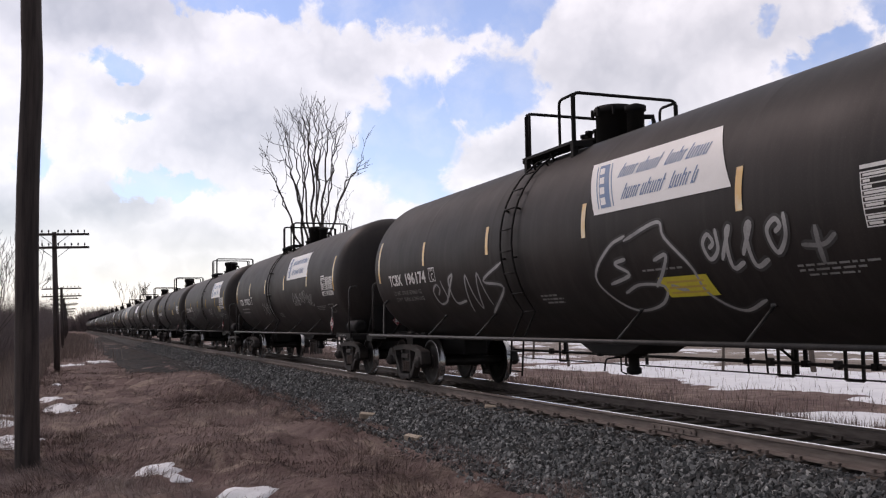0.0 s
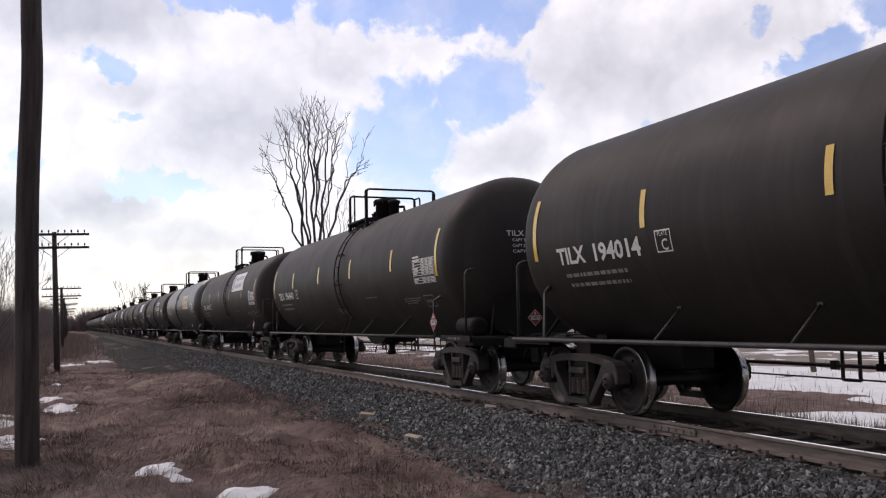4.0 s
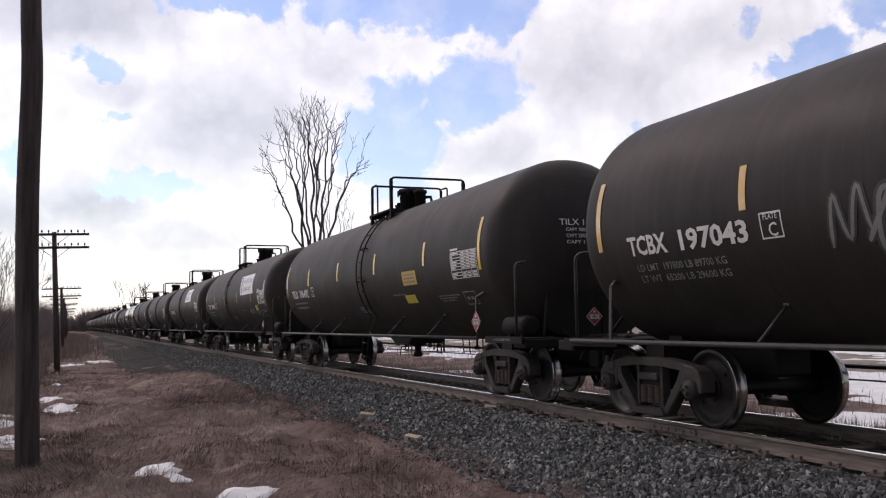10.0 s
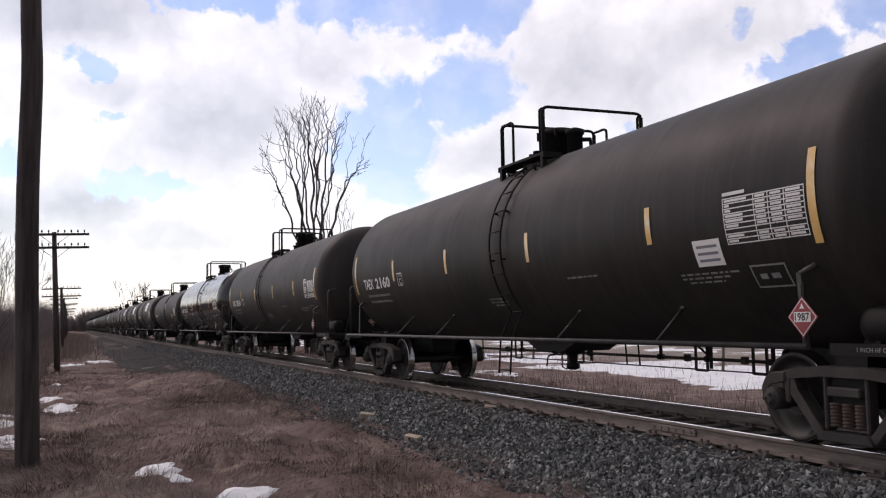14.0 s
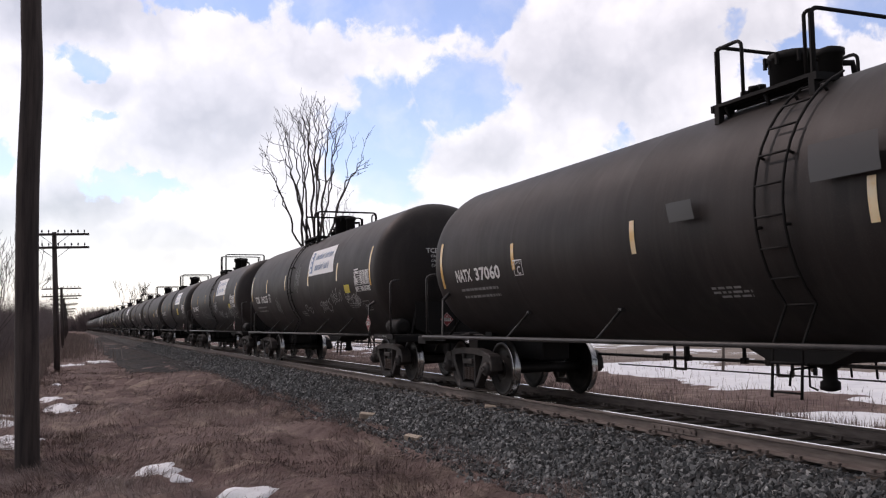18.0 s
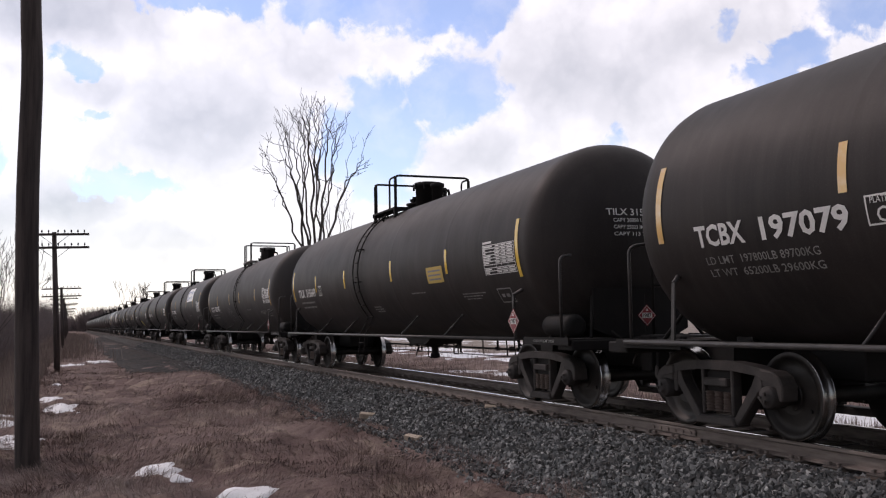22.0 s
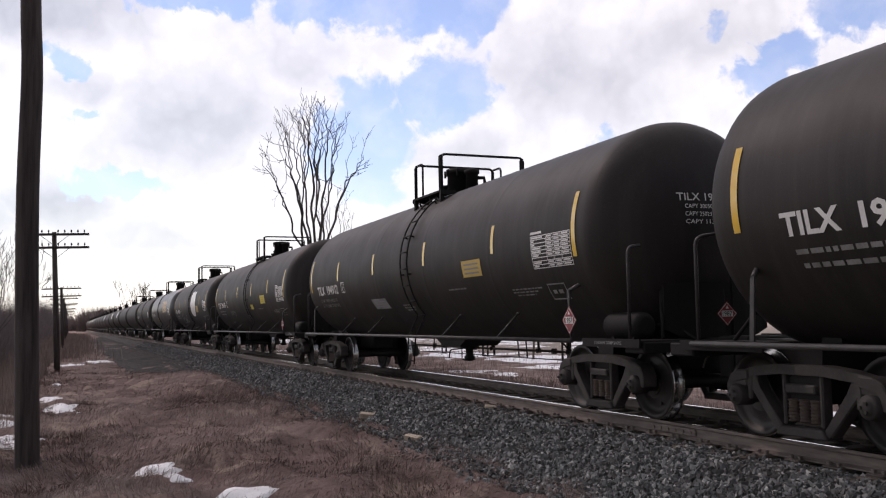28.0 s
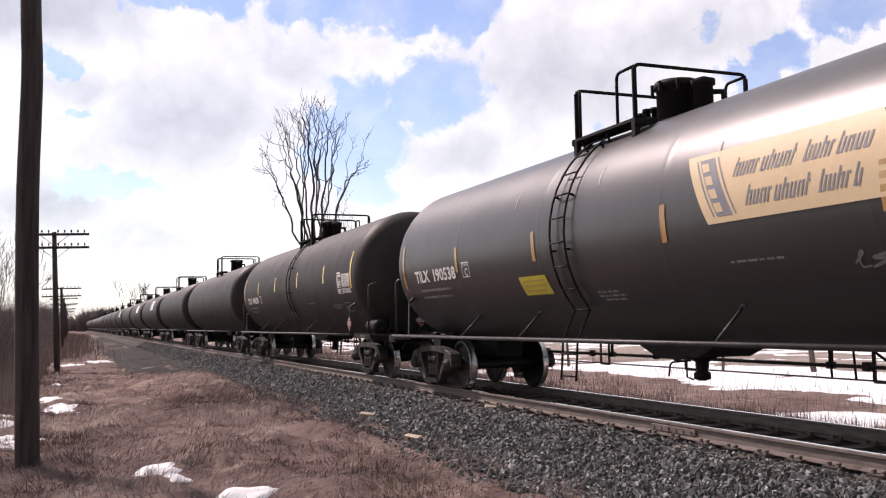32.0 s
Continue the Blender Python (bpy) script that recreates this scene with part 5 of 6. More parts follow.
FAR_BANNERS = ("", "", "banner", "banner_plain", "", "banner", "", "")
PLAIN_NAMES = {"tank": "dull black", "tank_grey": "weathered grey-black", "tank_gloss": "glossy dark grey-black", "tank_shiny": "shiny black"}
# sprayed tags, by the car's mark: seed, far-end start, height on the flank, width, size, strokes, line, paint
TAGS = {
    "TCBX 196174": [(1, 4.7, -0.72, 3.2, 0.80, 4, 0.055, "spray"), (2, -1.27, -0.75, 2.69, 1.06, 1, 0.070, "spray"),
                    (3, -3.56, -0.43, 1.35, 0.46, 4, 0.060, "spray"), (4, -5.03, -0.49, 0.43, 0.47, 0, 0.07, "spray_dim")],
    "TCBX 197021": [(5, 2.66, -0.66, 1.4, 0.45, 6, 0.030, "spray"), (6, -2.31, -0.47, 2.48, 0.42, 9, 0.032, "spray")],
    "TILX 192461": [(7, 6.5, -0.84, 2.2, 0.32, 6, 0.045, "spray_dim"), (70, 4.4, -0.62, 1.0, 0.50, 2, 0.036, "spray"), (71, 3.4, -0.45, 2.4, 0.50, 6, 0.045, "spray_dim"), (8, -2.01, -0.53, 1.13, 0.5, 5, 0.03, "spray"),
                    (9, -3.66, -0.66, 2.7, 0.60, 9, 0.034, "spray_dim")],
    "TILX 190515": [(10, -3.95, -0.69, 0.63, 0.37, 3, 0.035, "spray_dim")],
    "TILX 194066": [(12, -5.08, -0.58, 1.33, 0.32, 6, 0.03, "spray_dim")],
    "TCBX 197043": [(14, 3.63, -0.38, 1.29, 0.6, 3, 0.060, "spray_dim"), (15, 1.21, -0.63, 1.6, 0.55, 5, 0.045, "spray"),
                    (16, -3.79, -0.57, 1.1, 0.43, 3, 0.05, "spray_dim")],
    "TILX 198416": [(17, 4.2, -0.77, 1.05, 0.45, 3, 0.03, "spray_dim"), (18, -3.71, -0.67, 1.04, 0.21, 6, 0.030, "spray")],
    "TCBX 197053": [(19, -3.2, -0.78, 0.7, 0.30, 5, 0.04, "spray_haze")],
    "TCBX 196225": [(20, 3.46, -0.57, 0.5, 0.55, 2, 0.04, "spray_dim"), (21, 0.45, 0.23, 0.6, 0.9, 3, 0.03, "spray_dim"),
                    (22, -0.23, -0.77, 0.77, 0.35, 2, 0.028, "spray"), (23, -2.08, -0.74, 1.16, 0.40, 5, 0.028, "spray"),
                    (24, -3.46, -0.48, 1.04, 0.43, 4, 0.030, "spray"), (25, -4.77, -0.59, 1.2, 0.34, 6, 0.03, "spray")],
    "TCBX 197062": [(26, 3.48, -0.69, 3.5, 0.50, 8, 0.04, "spray_dim"), (27, -1.03, -0.33, 1.04, 0.51, 4, 0.045, "spray"),
                    (28, -2.31, -0.73, 2.38, 0.36, 9, 0.034, "spray"), (29, -4.94, -0.66, 1.82, 0.59, 6, 0.045, "spray")],
    "TCBX 197079": [(30, -5.63, -0.63, 1.2, 0.6, 3, 0.035, "spray_dim")],
    "CTCX 732095": [(31, 2.35, -0.72, 1.25, 0.80, -1, 0.034, "spray_dim")],
    "TILX 196470": [(32, 3.95, -0.70, 1.12, 0.27, 4, 0.045, "spray_dim")],
    "TILX 194776": [(33, 4.18, -0.78, 2.3, 0.60, 4, 0.065, "spray")],
    "TILX 190538": [(34, -4.0, -0.72, 0.7, 0.16, 4, 0.04, "spray_dim")],
}
# stickers: u, a at the lower edge, width, height, paint, lean
STICKERS = {
    "TCBX 196174": [(-2.70, -0.98, 0.89, 0.27, "yellow", -0.06)],
    "TILX 192461": [(-5.2, -0.55, 0.6, 0.24, "ochre", 0)],
    "TILX 194014": [(-3.02, -0.44, 0.80, 0.30, "ochre", 0)],
    "TILX 190515": [(1.74, -0.78, 0.49, 0.20, "yellow", 0)],
    "TILX 194066": [(-3.18, -0.41, 0.82, 0.32, "ochre", 0)],
    "TCBX 197043": [(-2.90, -0.90, 1.0, 0.39, "yellow", -0.16)],
    "TILX 196492": [(-3.22, -0.43, 0.80, 0.28, "ochre", 0), (-3.08, -0.81, 0.60, 0.18, "yellow", 0)],
    "TILX 198416": [(-5.1, -0.66, 0.45, 0.2, "yellow", 0)],
    "TAEX 2160": [(-5.27, -0.63, 0.45, 0.29, "banner", 0)],
    "NATX 37060": [(-4.69, -0.60, 0.75, 0.30, "ochre", 0)],
    "TCBX 196225": [(-4.89, -0.43, 0.45, 0.20, "yellow", 0)],
    "TCBX 197062": [(-5.37, -0.46, 0.44, 0.20, "yellow", 0)],
    "TCBX 197079": [(-3.03, -0.47, 0.75, 0.38, "yellow", 0)],
    "TILX 315649": [(-3.49, -0.45, 0.80, 0.30, "ochre", 0)],
    "TILX 197926": [(0.20, -1.20, 0.80, 0.55, "yellow", -0.30)],
    "TILX 194912": [(2.25, -0.90, 1.0, 0.25, "white_dim", -0.10), (-3.23, -0.42, 0.78, 0.28, "ochre", 0)],
    "TILX 196470": [(-3.11, -0.43, 0.80, 0.29, "yellow", 0), (-1.01, -0.60, 0.50, 0.18, "yellow", 0)],
    "TILX 194776": [(-3.05, -0.46, 0.85, 0.34, "ochre", 0)],
    "TILX 190538": [(2.40, -0.82, 0.85, 0.30, "yellow", -0.05)],
}
EXTRA = {"TILX 197926": 0.15, "TCBX 197062": 0.15, "TCBX 197021": 0.2, "TILX 194066": 0.2, "NATX 37060": 0.85, "CBTX 737102": 0.2, "CTCX 732095": 0.2, "TILX 315649": 0.55}   # longer tanks
LOW_TAPE = ("TILX 192461", "TILX 315649", "TILX 198416", "TAEX 2160", "CBTX 737102", "NATX 37060", "CTCX 732095", "TILX 190515", "TILX 190538",
            "SIOX 3054", "SIOX 3061")
BORE = {"NATX 37060": (0.935, -0.09), "SIOX 3061": (1.03, 0.02)}     # tanks of another bore: scale, rise
ON_TANK = ("tank", "manway", "relief_valve", "running_board", "guard_rail", "ladder", "reflective_tape", "car_number", "load_lettering", "stencil_block",
           "reporting_mark", "head_lettering", "clearance_plate", "plate_lettering", "test_panel", "stencil_square", "sticker")
train, wheelsets = [], []
# the banner's lower far corner: along the car, and up the flank
BANNERS = {"TCBX 196174": (-1.53, 0.16), "TCBX 197021": (-1.70, 0.18), "TILX 192461": (-3.40, 0.10), "TCBX 197092": (-1.93, 0.20),
           "TILX 190515": (-2.10, -0.19), "TILX 194066": (-1.90, -0.03), "TCBX 197043": (-2.00, 0.17), "TILX 198416": (-2.37, -0.01),
           "TCBX 197053": (-1.47, 0.18), "TCBX 196225": (-1.30, 0.16), "TCBX 197062": (-1.94, 0.16), "TCBX 197079": (-2.02, 0.17),
           "TCBX 197008": (-1.62, 0.18), "TILX 190538": (-2.20, -0.19)}


def turned(u, a):
    """Shifts a flank piece along the car and up round the tank."""
    return Matrix.Translation((0, u, TANK_Z)) @ Matrix.Rotation(a / TANK_R, 4, "Y") @ Matrix.Translation((0, 0, -TANK_Z))


def white_patch_mesh():
    """A banner painted over with a blob of white, ragged along its top."""
    bm = bmesh.new()
    rng = random.Random(5)
    cols, rows = 22, 14
    grid = []
    for i in range(cols + 1):
        x = -1 + 2 * i / cols
        lo = -0.04 - 0.64 * math.sqrt(max(0.0, 1 - abs(x) ** 2.6))
        hi = 0.10 + 0.60 * max(0.0, 1 - abs(x) ** 6) ** 0.5 + rng.uniform(-0.06, 0.06) * (abs(x) < 0.95)
        grid.append([bm.verts.new(on_flank(-1.84 - x, lo + (hi - lo) * j / rows, 0.009)) for j in range(rows + 1)])
    for p, q in zip(grid, grid[1:]):
        for j in range(rows):
            bm.faces.new((p[j], q[j], q[j + 1], p[j + 1]))
    return finish(bm, "painted_patch", M["overpaint"])


def add_truck(car, y, full):
    tr = part("truck", G["truck"], None, car, "dusty cast-steel four-wheel truck", at=pose(0, y, 0))
    for s in (-1, 1):
        part("side_frame", G["frame", s], None, tr)
        if full:
            for y in (-0.15, 0.0, 0.15):
                part("coil_spring", G["springs", s], None, tr, "rusty coil spring", at=pose(0, y, 0))
    for q in (-1, 1):
        ws = part("wheelset", G["wheelset"], None, tr, "steel wheels with polished treads")
        ws.matrix_parent_inverse = Matrix.Translation((0, q * WB, WHEEL_R))
        wheelsets.append(ws)
        if full:
            for s in (-1, 1):
                part("bearing", G["bearing", s], None, tr, at=pose(0, q * WB, 0))


def build_car(row, nxt, index, full=True):
    """One tank car at the origin; its keys are set in motions()."""
    edge, mark, load, banner, paint, tape, kind = row
    extra = EXTRA.get(mark, 0.0)
    half = HALF + extra / 2
    if (half, paint) not in G["tank"]:
        G["tank"][half, paint] = tank_mesh(half, M[paint])
    if half not in G["rail_pipe"]:
        G["rail_pipe"][half] = pipe_mesh(half)
    what = {"banner": "a white shipper's banner", "banner_cream": "a cream shipper's banner", "words": "white company lettering",
            "banner_plain": "a blank white panel"}.get(banner, "white stencilled marks")
    if mark == "TILX 194776":
        what = "a blob of white overpaint"
    if TAGS.get(mark):
        what += " and graffiti"
    car = thing("tank_car", pose(TRACK, edge - 7.60 - extra / 2, 0), "%s tank car with %s" % (PLAIN_NAMES[paint], what), "tank car", "tank cars of the train")
    part("tank", G["tank"][half, paint], None, car, "%s cylindrical tank" % PLAIN_NAMES[paint])
    man = part("manway", G["manway"], None, car, "black manway nozzle with lid")
    part("relief_valve", G["valve"], None, car)
    for s in (-1, 1):
        part("running_board", G["board", s, kind], None, car)
    part("guard_rail", G["hoop_far", kind], None, car, "black pipe guard rail")
    part("guard_rail", G["hoop_near", kind], None, car, "black pipe guard rail")
    for s in (-1, 1):
        part("side_rail", G["rail_pipe"][half], None, car, at=pose(s * 1.50, 0, 0), label="worn pipe along the sill")
    shift = extra / 2
    ty = TRUCK + shift
    for q in (-1, 1):
        ey, flip = FRAME_SHIFT + q * ty, 0 if q > 0 else 180
        add_truck(car, ey, full)
        part("end_sill", G["end"], None, car, at=pose(0, ey, 0, 0, 0, flip))
        part("body_bolster", G["bolster"], None, car, at=pose(0, ey, 0))
        # made-up dark plate, only to keep the space below this head black
        if q < 0:
            part("head_shield", G["shield"], None, car, at=pose(0, TANK_SHIFT + q * (half + HEAD), 0, 0, 0, flip))
        part("coupler", G["coupler"], None, car, at=pose(0, q * (ty - 0.12 - (0.1 if extra else 0)), 0, 0, 0, flip))
    ty = 6.86 + shift      # reference of the end platforms
    part("bottom_skid", G["skid"], None, car)
    if not full:
        if banner:
            part("banner", D[banner], None, car, at=turned(-1.7, 0.16))
        return car
    part("eye_bolts", G["bolts"], None, man, kind="stuff")
    part("top_fitting", G["fittings"], None, man)
    ly = {0: -0.45, 1: 0.95}[kind] - (0.4 if mark in ("NATX 37060", "CBTX 737102") else 0)
    ladder = part("ladder", G["ladder", -1], None, car, "thin black pipe ladder", at=pose(0, ly, 0))
    part("ladder", G["ladder", 1], None, car, at=pose(0, -ly, 0))
    for i in range(9):
        x, z = around(56 - i * 12, TANK_R + 0.07)
        part("rung", G["rung"], None, ladder, at=pose(x, 0, z))
    for z in (0.82, 0.52):
        part("rung", G["rung"], None, ladder, at=pose(-1.45, 0, z))
    near = 0.28 if mark[0:2] == "TC" and mark != "TCBX 197092" else 0.30 if mark == "TILX 315649" else 0.0
    for s in (-1, 1):
        for y in (4.6 + shift, 2.4, -2.2 + near, -4.55 + near, 7.6 + shift):
            if s > 0 or y < 7:
                part("strut", G["strut", s], None, car, at=pose(0, y, 0))
        for q in (-1, 1):
            part("bracket", G["bracket", s if q > 0 else -s], None, car, at=pose(0, q * (7.30 + shift) + (0.42 if q < 0 else 0), 0, 0, 0, 0 if q > 0 else 180))
            part("grab_rail", G["grab", s], None, car, at=pose(0, q * ty, 0, 0, 0, 0 if q > 0 else 180))
            part("end_walkway", G["walkway", s], None, car, at=pose(0, q * ty, 0, 0, 0, 0 if q > 0 else 180))
    part("end_rail", G["end_rail"], None, car, at=pose(0, -ty - 2.9, 0))
    part("end_rail", G["end_rail"], None, car, at=pose(0, ty, 0))
    part("air_reservoir", G["reservoir"], None, car, at=pose(0, -ty - 1.62, 0), label="dusty steel air reservoir")
    part("hand_brake", G["hand_brake"], None, car, at=pose(0, ty, 0))
    for q in (-1, 1):
        for s in (-1, 1):
            part("head_brace", G["diag", s], None, car, at=pose(0, q * ty, 0, 0, 0, 0 if q > 0 else 180))
    part("outlet_valve", G["outlet"], None, car)
    part("brake_pipe", G["low_a"], None, car)
    part("brake_pipe", G["low_b"], None, car)
    rng = random.Random(index)
    for y in (-4.9, -3.6, -2.2, -1.1, 1.3, 2.6, 3.9):
        part("pipe_hanger", G["hang_a"], None, car, at=pose(0, y + rng.uniform(-0.15, 0.15), 0))
    for y in (-5.1, -2.9, -1.7, 2.1, 4.6):
        part("pipe_hanger", G["hang_b"], None, car, at=pose(0, y + rng.uniform(-0.15, 0.15), 0))
    for y in (-4.5, -1.9, 1.6):
        part("pipe_brace", G["loop"], None, car, at=pose(0, y, 0))
    part("brake_valve", G["control"], None, car, at=pose(0, -5.0, 0))
    # lettering, tapes and stickers
    high = 0 if mark in LOW_TAPE else 1
    for u in TAPE_U:
        nudge = ({-1.4: 0.15, -4.5: 0.20} if mark[0:2] == "TC" else {1.8: -0.15} if mark[0:8] == "TILX 196" else {4.7: -0.2} if mark == "CBTX 737102" else {4.7: 0.2, 1.8: -0.2, -1.4: -0.65} if mark == "NATX 37060" else {1.8: -0.45, -1.4: 0.30} if mark == "CTCX 732095" else {4.7: 0.3, 1.8: 0.35} if mark == "TILX 315649" else {}).get(u, 0.0)
        part("reflective_tape", D[tape, u, high], None, car, at=pose(0, nudge + shift * (1 if u > 5 else -1 if u < -5.5 else 0), 0))
    wide, low = 2.4 if mark[0] == "C" else 1.94 if mark[0:4] == "TILX" else 2.06 if len(mark) > 10 else 1.8, -0.55 if mark[0:2] == "CT" else -0.41
    for word, name, x0, share in zip(mark.split(" "), ("reporting_mark", "car_number"), (0.0, 0.455 * wide), (0.375, 0.545)):
        me = lettering(word, 0.215, lambda x, y: on_flank(6.80 + shift - x0 - x, low + y, 0.008), share * wide, 0.030)
        me.materials.append(M["white"])
        part(name, me, None, car, "white stencilled lettering")
    if load:
        a, b = load.split("|")
        for text, y in (("LD LMT  " + a, -0.615), ("LT WT  " + b, -0.755)):
            me = lettering(text, 0.085, lambda x, z: on_flank(6.73 + shift - x, y + z, 0.008), 1.62, 0.006)
            me.materials.append(M["white_dim"])
            part("load_lettering", me, None, car)
    else:
        part("stencil_block", D["rows_load"], None, car, at=turned(shift, -0.15 if low < -0.5 else 0.0), kind="stuff")
    head = [(mark, 0.10, 0.46, 0.35, 0.86)] + [(s, 0.055, 0.36, 0.25 - 0.10 * i, 0.70) for i, s in enumerate(("CAPY 30050 US GAL", "CAPY 25023 IMP GAL", "CAPY 113 752 L"))]
    for text, size, x0, z0, w in head:
        me = lettering(text, size, lambda x, y: on_head(x - x0 - 0.04, z0 + y, half), w, 0.008)
        me.materials.append(M["white"])
        part("head_lettering", me, None, car, kind="stuff")
    part("clearance_plate", D["plate"], None, car, at=turned(shift, -0.16 if low < -0.5 else 0.0))
    me = D["plate_text"]
    part("plate_lettering", me, None, car, at=turned(shift, -0.16 if low < -0.5 else 0.0))
    part("plate_lettering", plate_letter, None, car, at=turned(shift, -0.16 if low < -0.5 else 0.0))
    part("test_panel", D["table"], None, car, at=pose(0, -shift, 0), label="ruled white test-date panel")
    part("stencil_square", D["frame"], None, car, at=pose(0, -shift, 0))
    for r in ("rows_a", "rows_b", "rows_c"):
        part("stencil_block", D[r], None, car, kind="stuff")
    part("placard", D["placard"], None, car, at=pose(-1.49, -6.88 - shift, 1.27), label="red hazard diamond numbered 1987")
    part("placard", D["placard_end"], None, car, at=pose(-0.30, -ty - 1.75, 1.32), label="red hazard diamond numbered 1987")
    part("sill_lettering", D["shoes"], None, car, at=pose(0, -ty - 1.9, 0), kind="stuff")
    part("sill_lettering", D["shoes"], None, car, at=pose(0, ty, 0), kind="stuff")
    if banner:
        u, a = BANNERS.get(mark, (-1.9, 0.16))
        part("banner" if banner != "words" else "company_lettering", D[banner], None, car, what, at=turned(u, a))
    if mark == "TILX 194776":
        part("painted_patch", white_patch_mesh(), None, car, "blob of white overpaint")
    for t in TAGS.get(mark, ()):
        part("graffiti", graffiti_mesh(*t[:7], M[t[7]]), None, car, "sprayed silver-white graffiti")
    for u, a, w, h, mat, lean in STICKERS.get(mark, ()):
        part("sticker", sticker_mesh(u, a, w, h, M[mat], M["ochre" if mat == "yellow" else "ink_grey"], lean), None, car)
    if mark == "CBTX 737102":
        for text, a, s in (("THERMAL PROTECTION", -0.02, 0.085), ("SYSTEM EQUIPPED", -0.17, 0.085), ("0.5 IN CERAMIC FIBER", -0.42, 0.06)):
            me = lettering(text, s, lambda x, y: on_flank(2.85 - x, a - 0.15 + y, 0.008), 0.85 if s > 0.07 else 0.6, 0.010)
            me.materials.append(M["white"])
            part("stencil_lettering", me, None, car)
    if mark == "NATX 37060":
        for u0, u1, a0, a1 in ((-1.45, -2.25, 0.04, 0.40), (0.70, 0.25, -0.10, 0.12)):
            bm = bmesh.new()
            patch(bm, u0, u1, a0, a1, 0.005, 0, slant=-0.06)
            part("repainted_patch", finish(bm, "repainted_patch", M["repaint"]), None, car, "grey patch of newer paint")
    if mark == "TILX 190538":
        for u, a0, a1 in ((2.53, 0.53, 0.90), (0.12, 0.57, 0.85), (-2.31, 0.45, 0.71)):
            bm = bmesh.new()
            ribbon(bm, [(u, a1), (u + 0.02, (a0 + a1) / 2), (u - 0.01, a0)], 0.035)
            part("scrape", finish(bm, "scrape", M["spray"]), None, car, "pale scrape in the paint")
    if mark == "CTCX 732095":
        for ob in car.children:
            if ob.name.split(".")[0] in ("manway", "relief_valve", "running_board", "guard_rail"):
                ob.matrix_basis = Matrix.Translation((0, 0.45, 0)) @ ob.matrix_basis
                kind_of = ob.name.split(".")[0]
                if kind_of in ("manway", "running_board"):
                    ob.data = ob.data.copy()
                    ob.data.materials[0] = M["board" if kind_of == "running_board" else "lid_grey"]
    if mark in BORE:
        wide, rise = BORE[mark]
        fit = Matrix.Translation((0, 0, TANK_Z + rise)) @ Matrix.Diagonal((wide, 1, wide, 1)) @ Matrix.Translation((0, 0, -TANK_Z))
        for ob in car.children:
            if ob.name.split(".")[0] in ON_TANK:
                ob.matrix_basis = fit @ ob.matrix_basis
    return car


D["rows_load"] = small_rows_mesh([(6.70, -0.60, 1.5, 0.05), (6.66, -0.74, 1.45, 0.05)])
D["plate_text"] = lettering("PLATE", 0.055, lambda x, y: on_flank(4.43 - x, -0.225 + y, 0.008), 0.19, 0.004)
plate_letter = lettering("C", 0.13, lambda x, y: on_flank(4.38 - x, -0.39 + y, 0.008))
plate_letter.materials.append(M["white"])
D["plate_text"].materials.append(M["white"])

for i, row in enumerate(CARS):
    train.append((build_car(row, None, i), row[0] - 7.60 - EXTRA.get(row[1], 0.0) / 2))
FIRST_FAR = CARS[-1][0]
for i in range(27):
    edge = FIRST_FAR + 18.38 * (i + 1)
    row = (edge, "TILX 194 %d" % i, "", FAR_BANNERS[i % 8], "tank", "tape_old", i % 2)
    train.append((build_car(row, None, 100 + i, full=False), edge - 0.18 - HALF))


# ---------------------------------------------------------------- poles, trees, fence, snow, grass
M["pole"] = wood_material("weathered_pole", (0.016, 0.012, 0.012), (0.115, 0.090, 0.082), (11, 11, 0.8))
M["post"] = wood_material("fence_post_wood", (0.075, 0.058, 0.048), (0.17, 0.14, 0.115), (10, 10, 1.2))
M["cut_wood"] = wood_material("cut_timber", (0.36, 0.29, 0.22), (0.66, 0.57, 0.46), (9, 3, 9))


def bark_material(name, dark, light):
    k = Nodes(name, 0.9)
    k.color(k.ramp(k.noise(2.2, 5, 0.65, vec=k.scaled((3, 3, 0.8))), (0.3, dark), (0.7, light)))
    return k.m


M["bark"] = bark_material("grey_bark", (0.035, 0.030, 0.028), (0.095, 0.082, 0.074))
M["brush"] = bark_material("far_brush", (0.105, 0.085, 0.084), (0.22, 0.18, 0.175))


def build_near_pole():
    bm = bmesh.new()
    pts = [(0.05, 0, -0.5), (0.03, 0, 0.0), (-0.01, 0, 2.0), (-0.03, 0, 4.2), (0.005, 0, 6.0), (-0.03, 0, 7.2), (-0.05, 0, 10.0)]
    tube(bm, curl(pts, 4), 0.185, 20, r2=0.145)
    base = ground_z(-0.6, 15.5)
    pole = thing("utility_pole", pose(-0.60, 15.5, base), "dark weathered wooden utility pole standing in dead grass", "utility pole")
    part("shaft", finish(bm, "shaft", M["pole"]), None, pole)


build_near_pole()


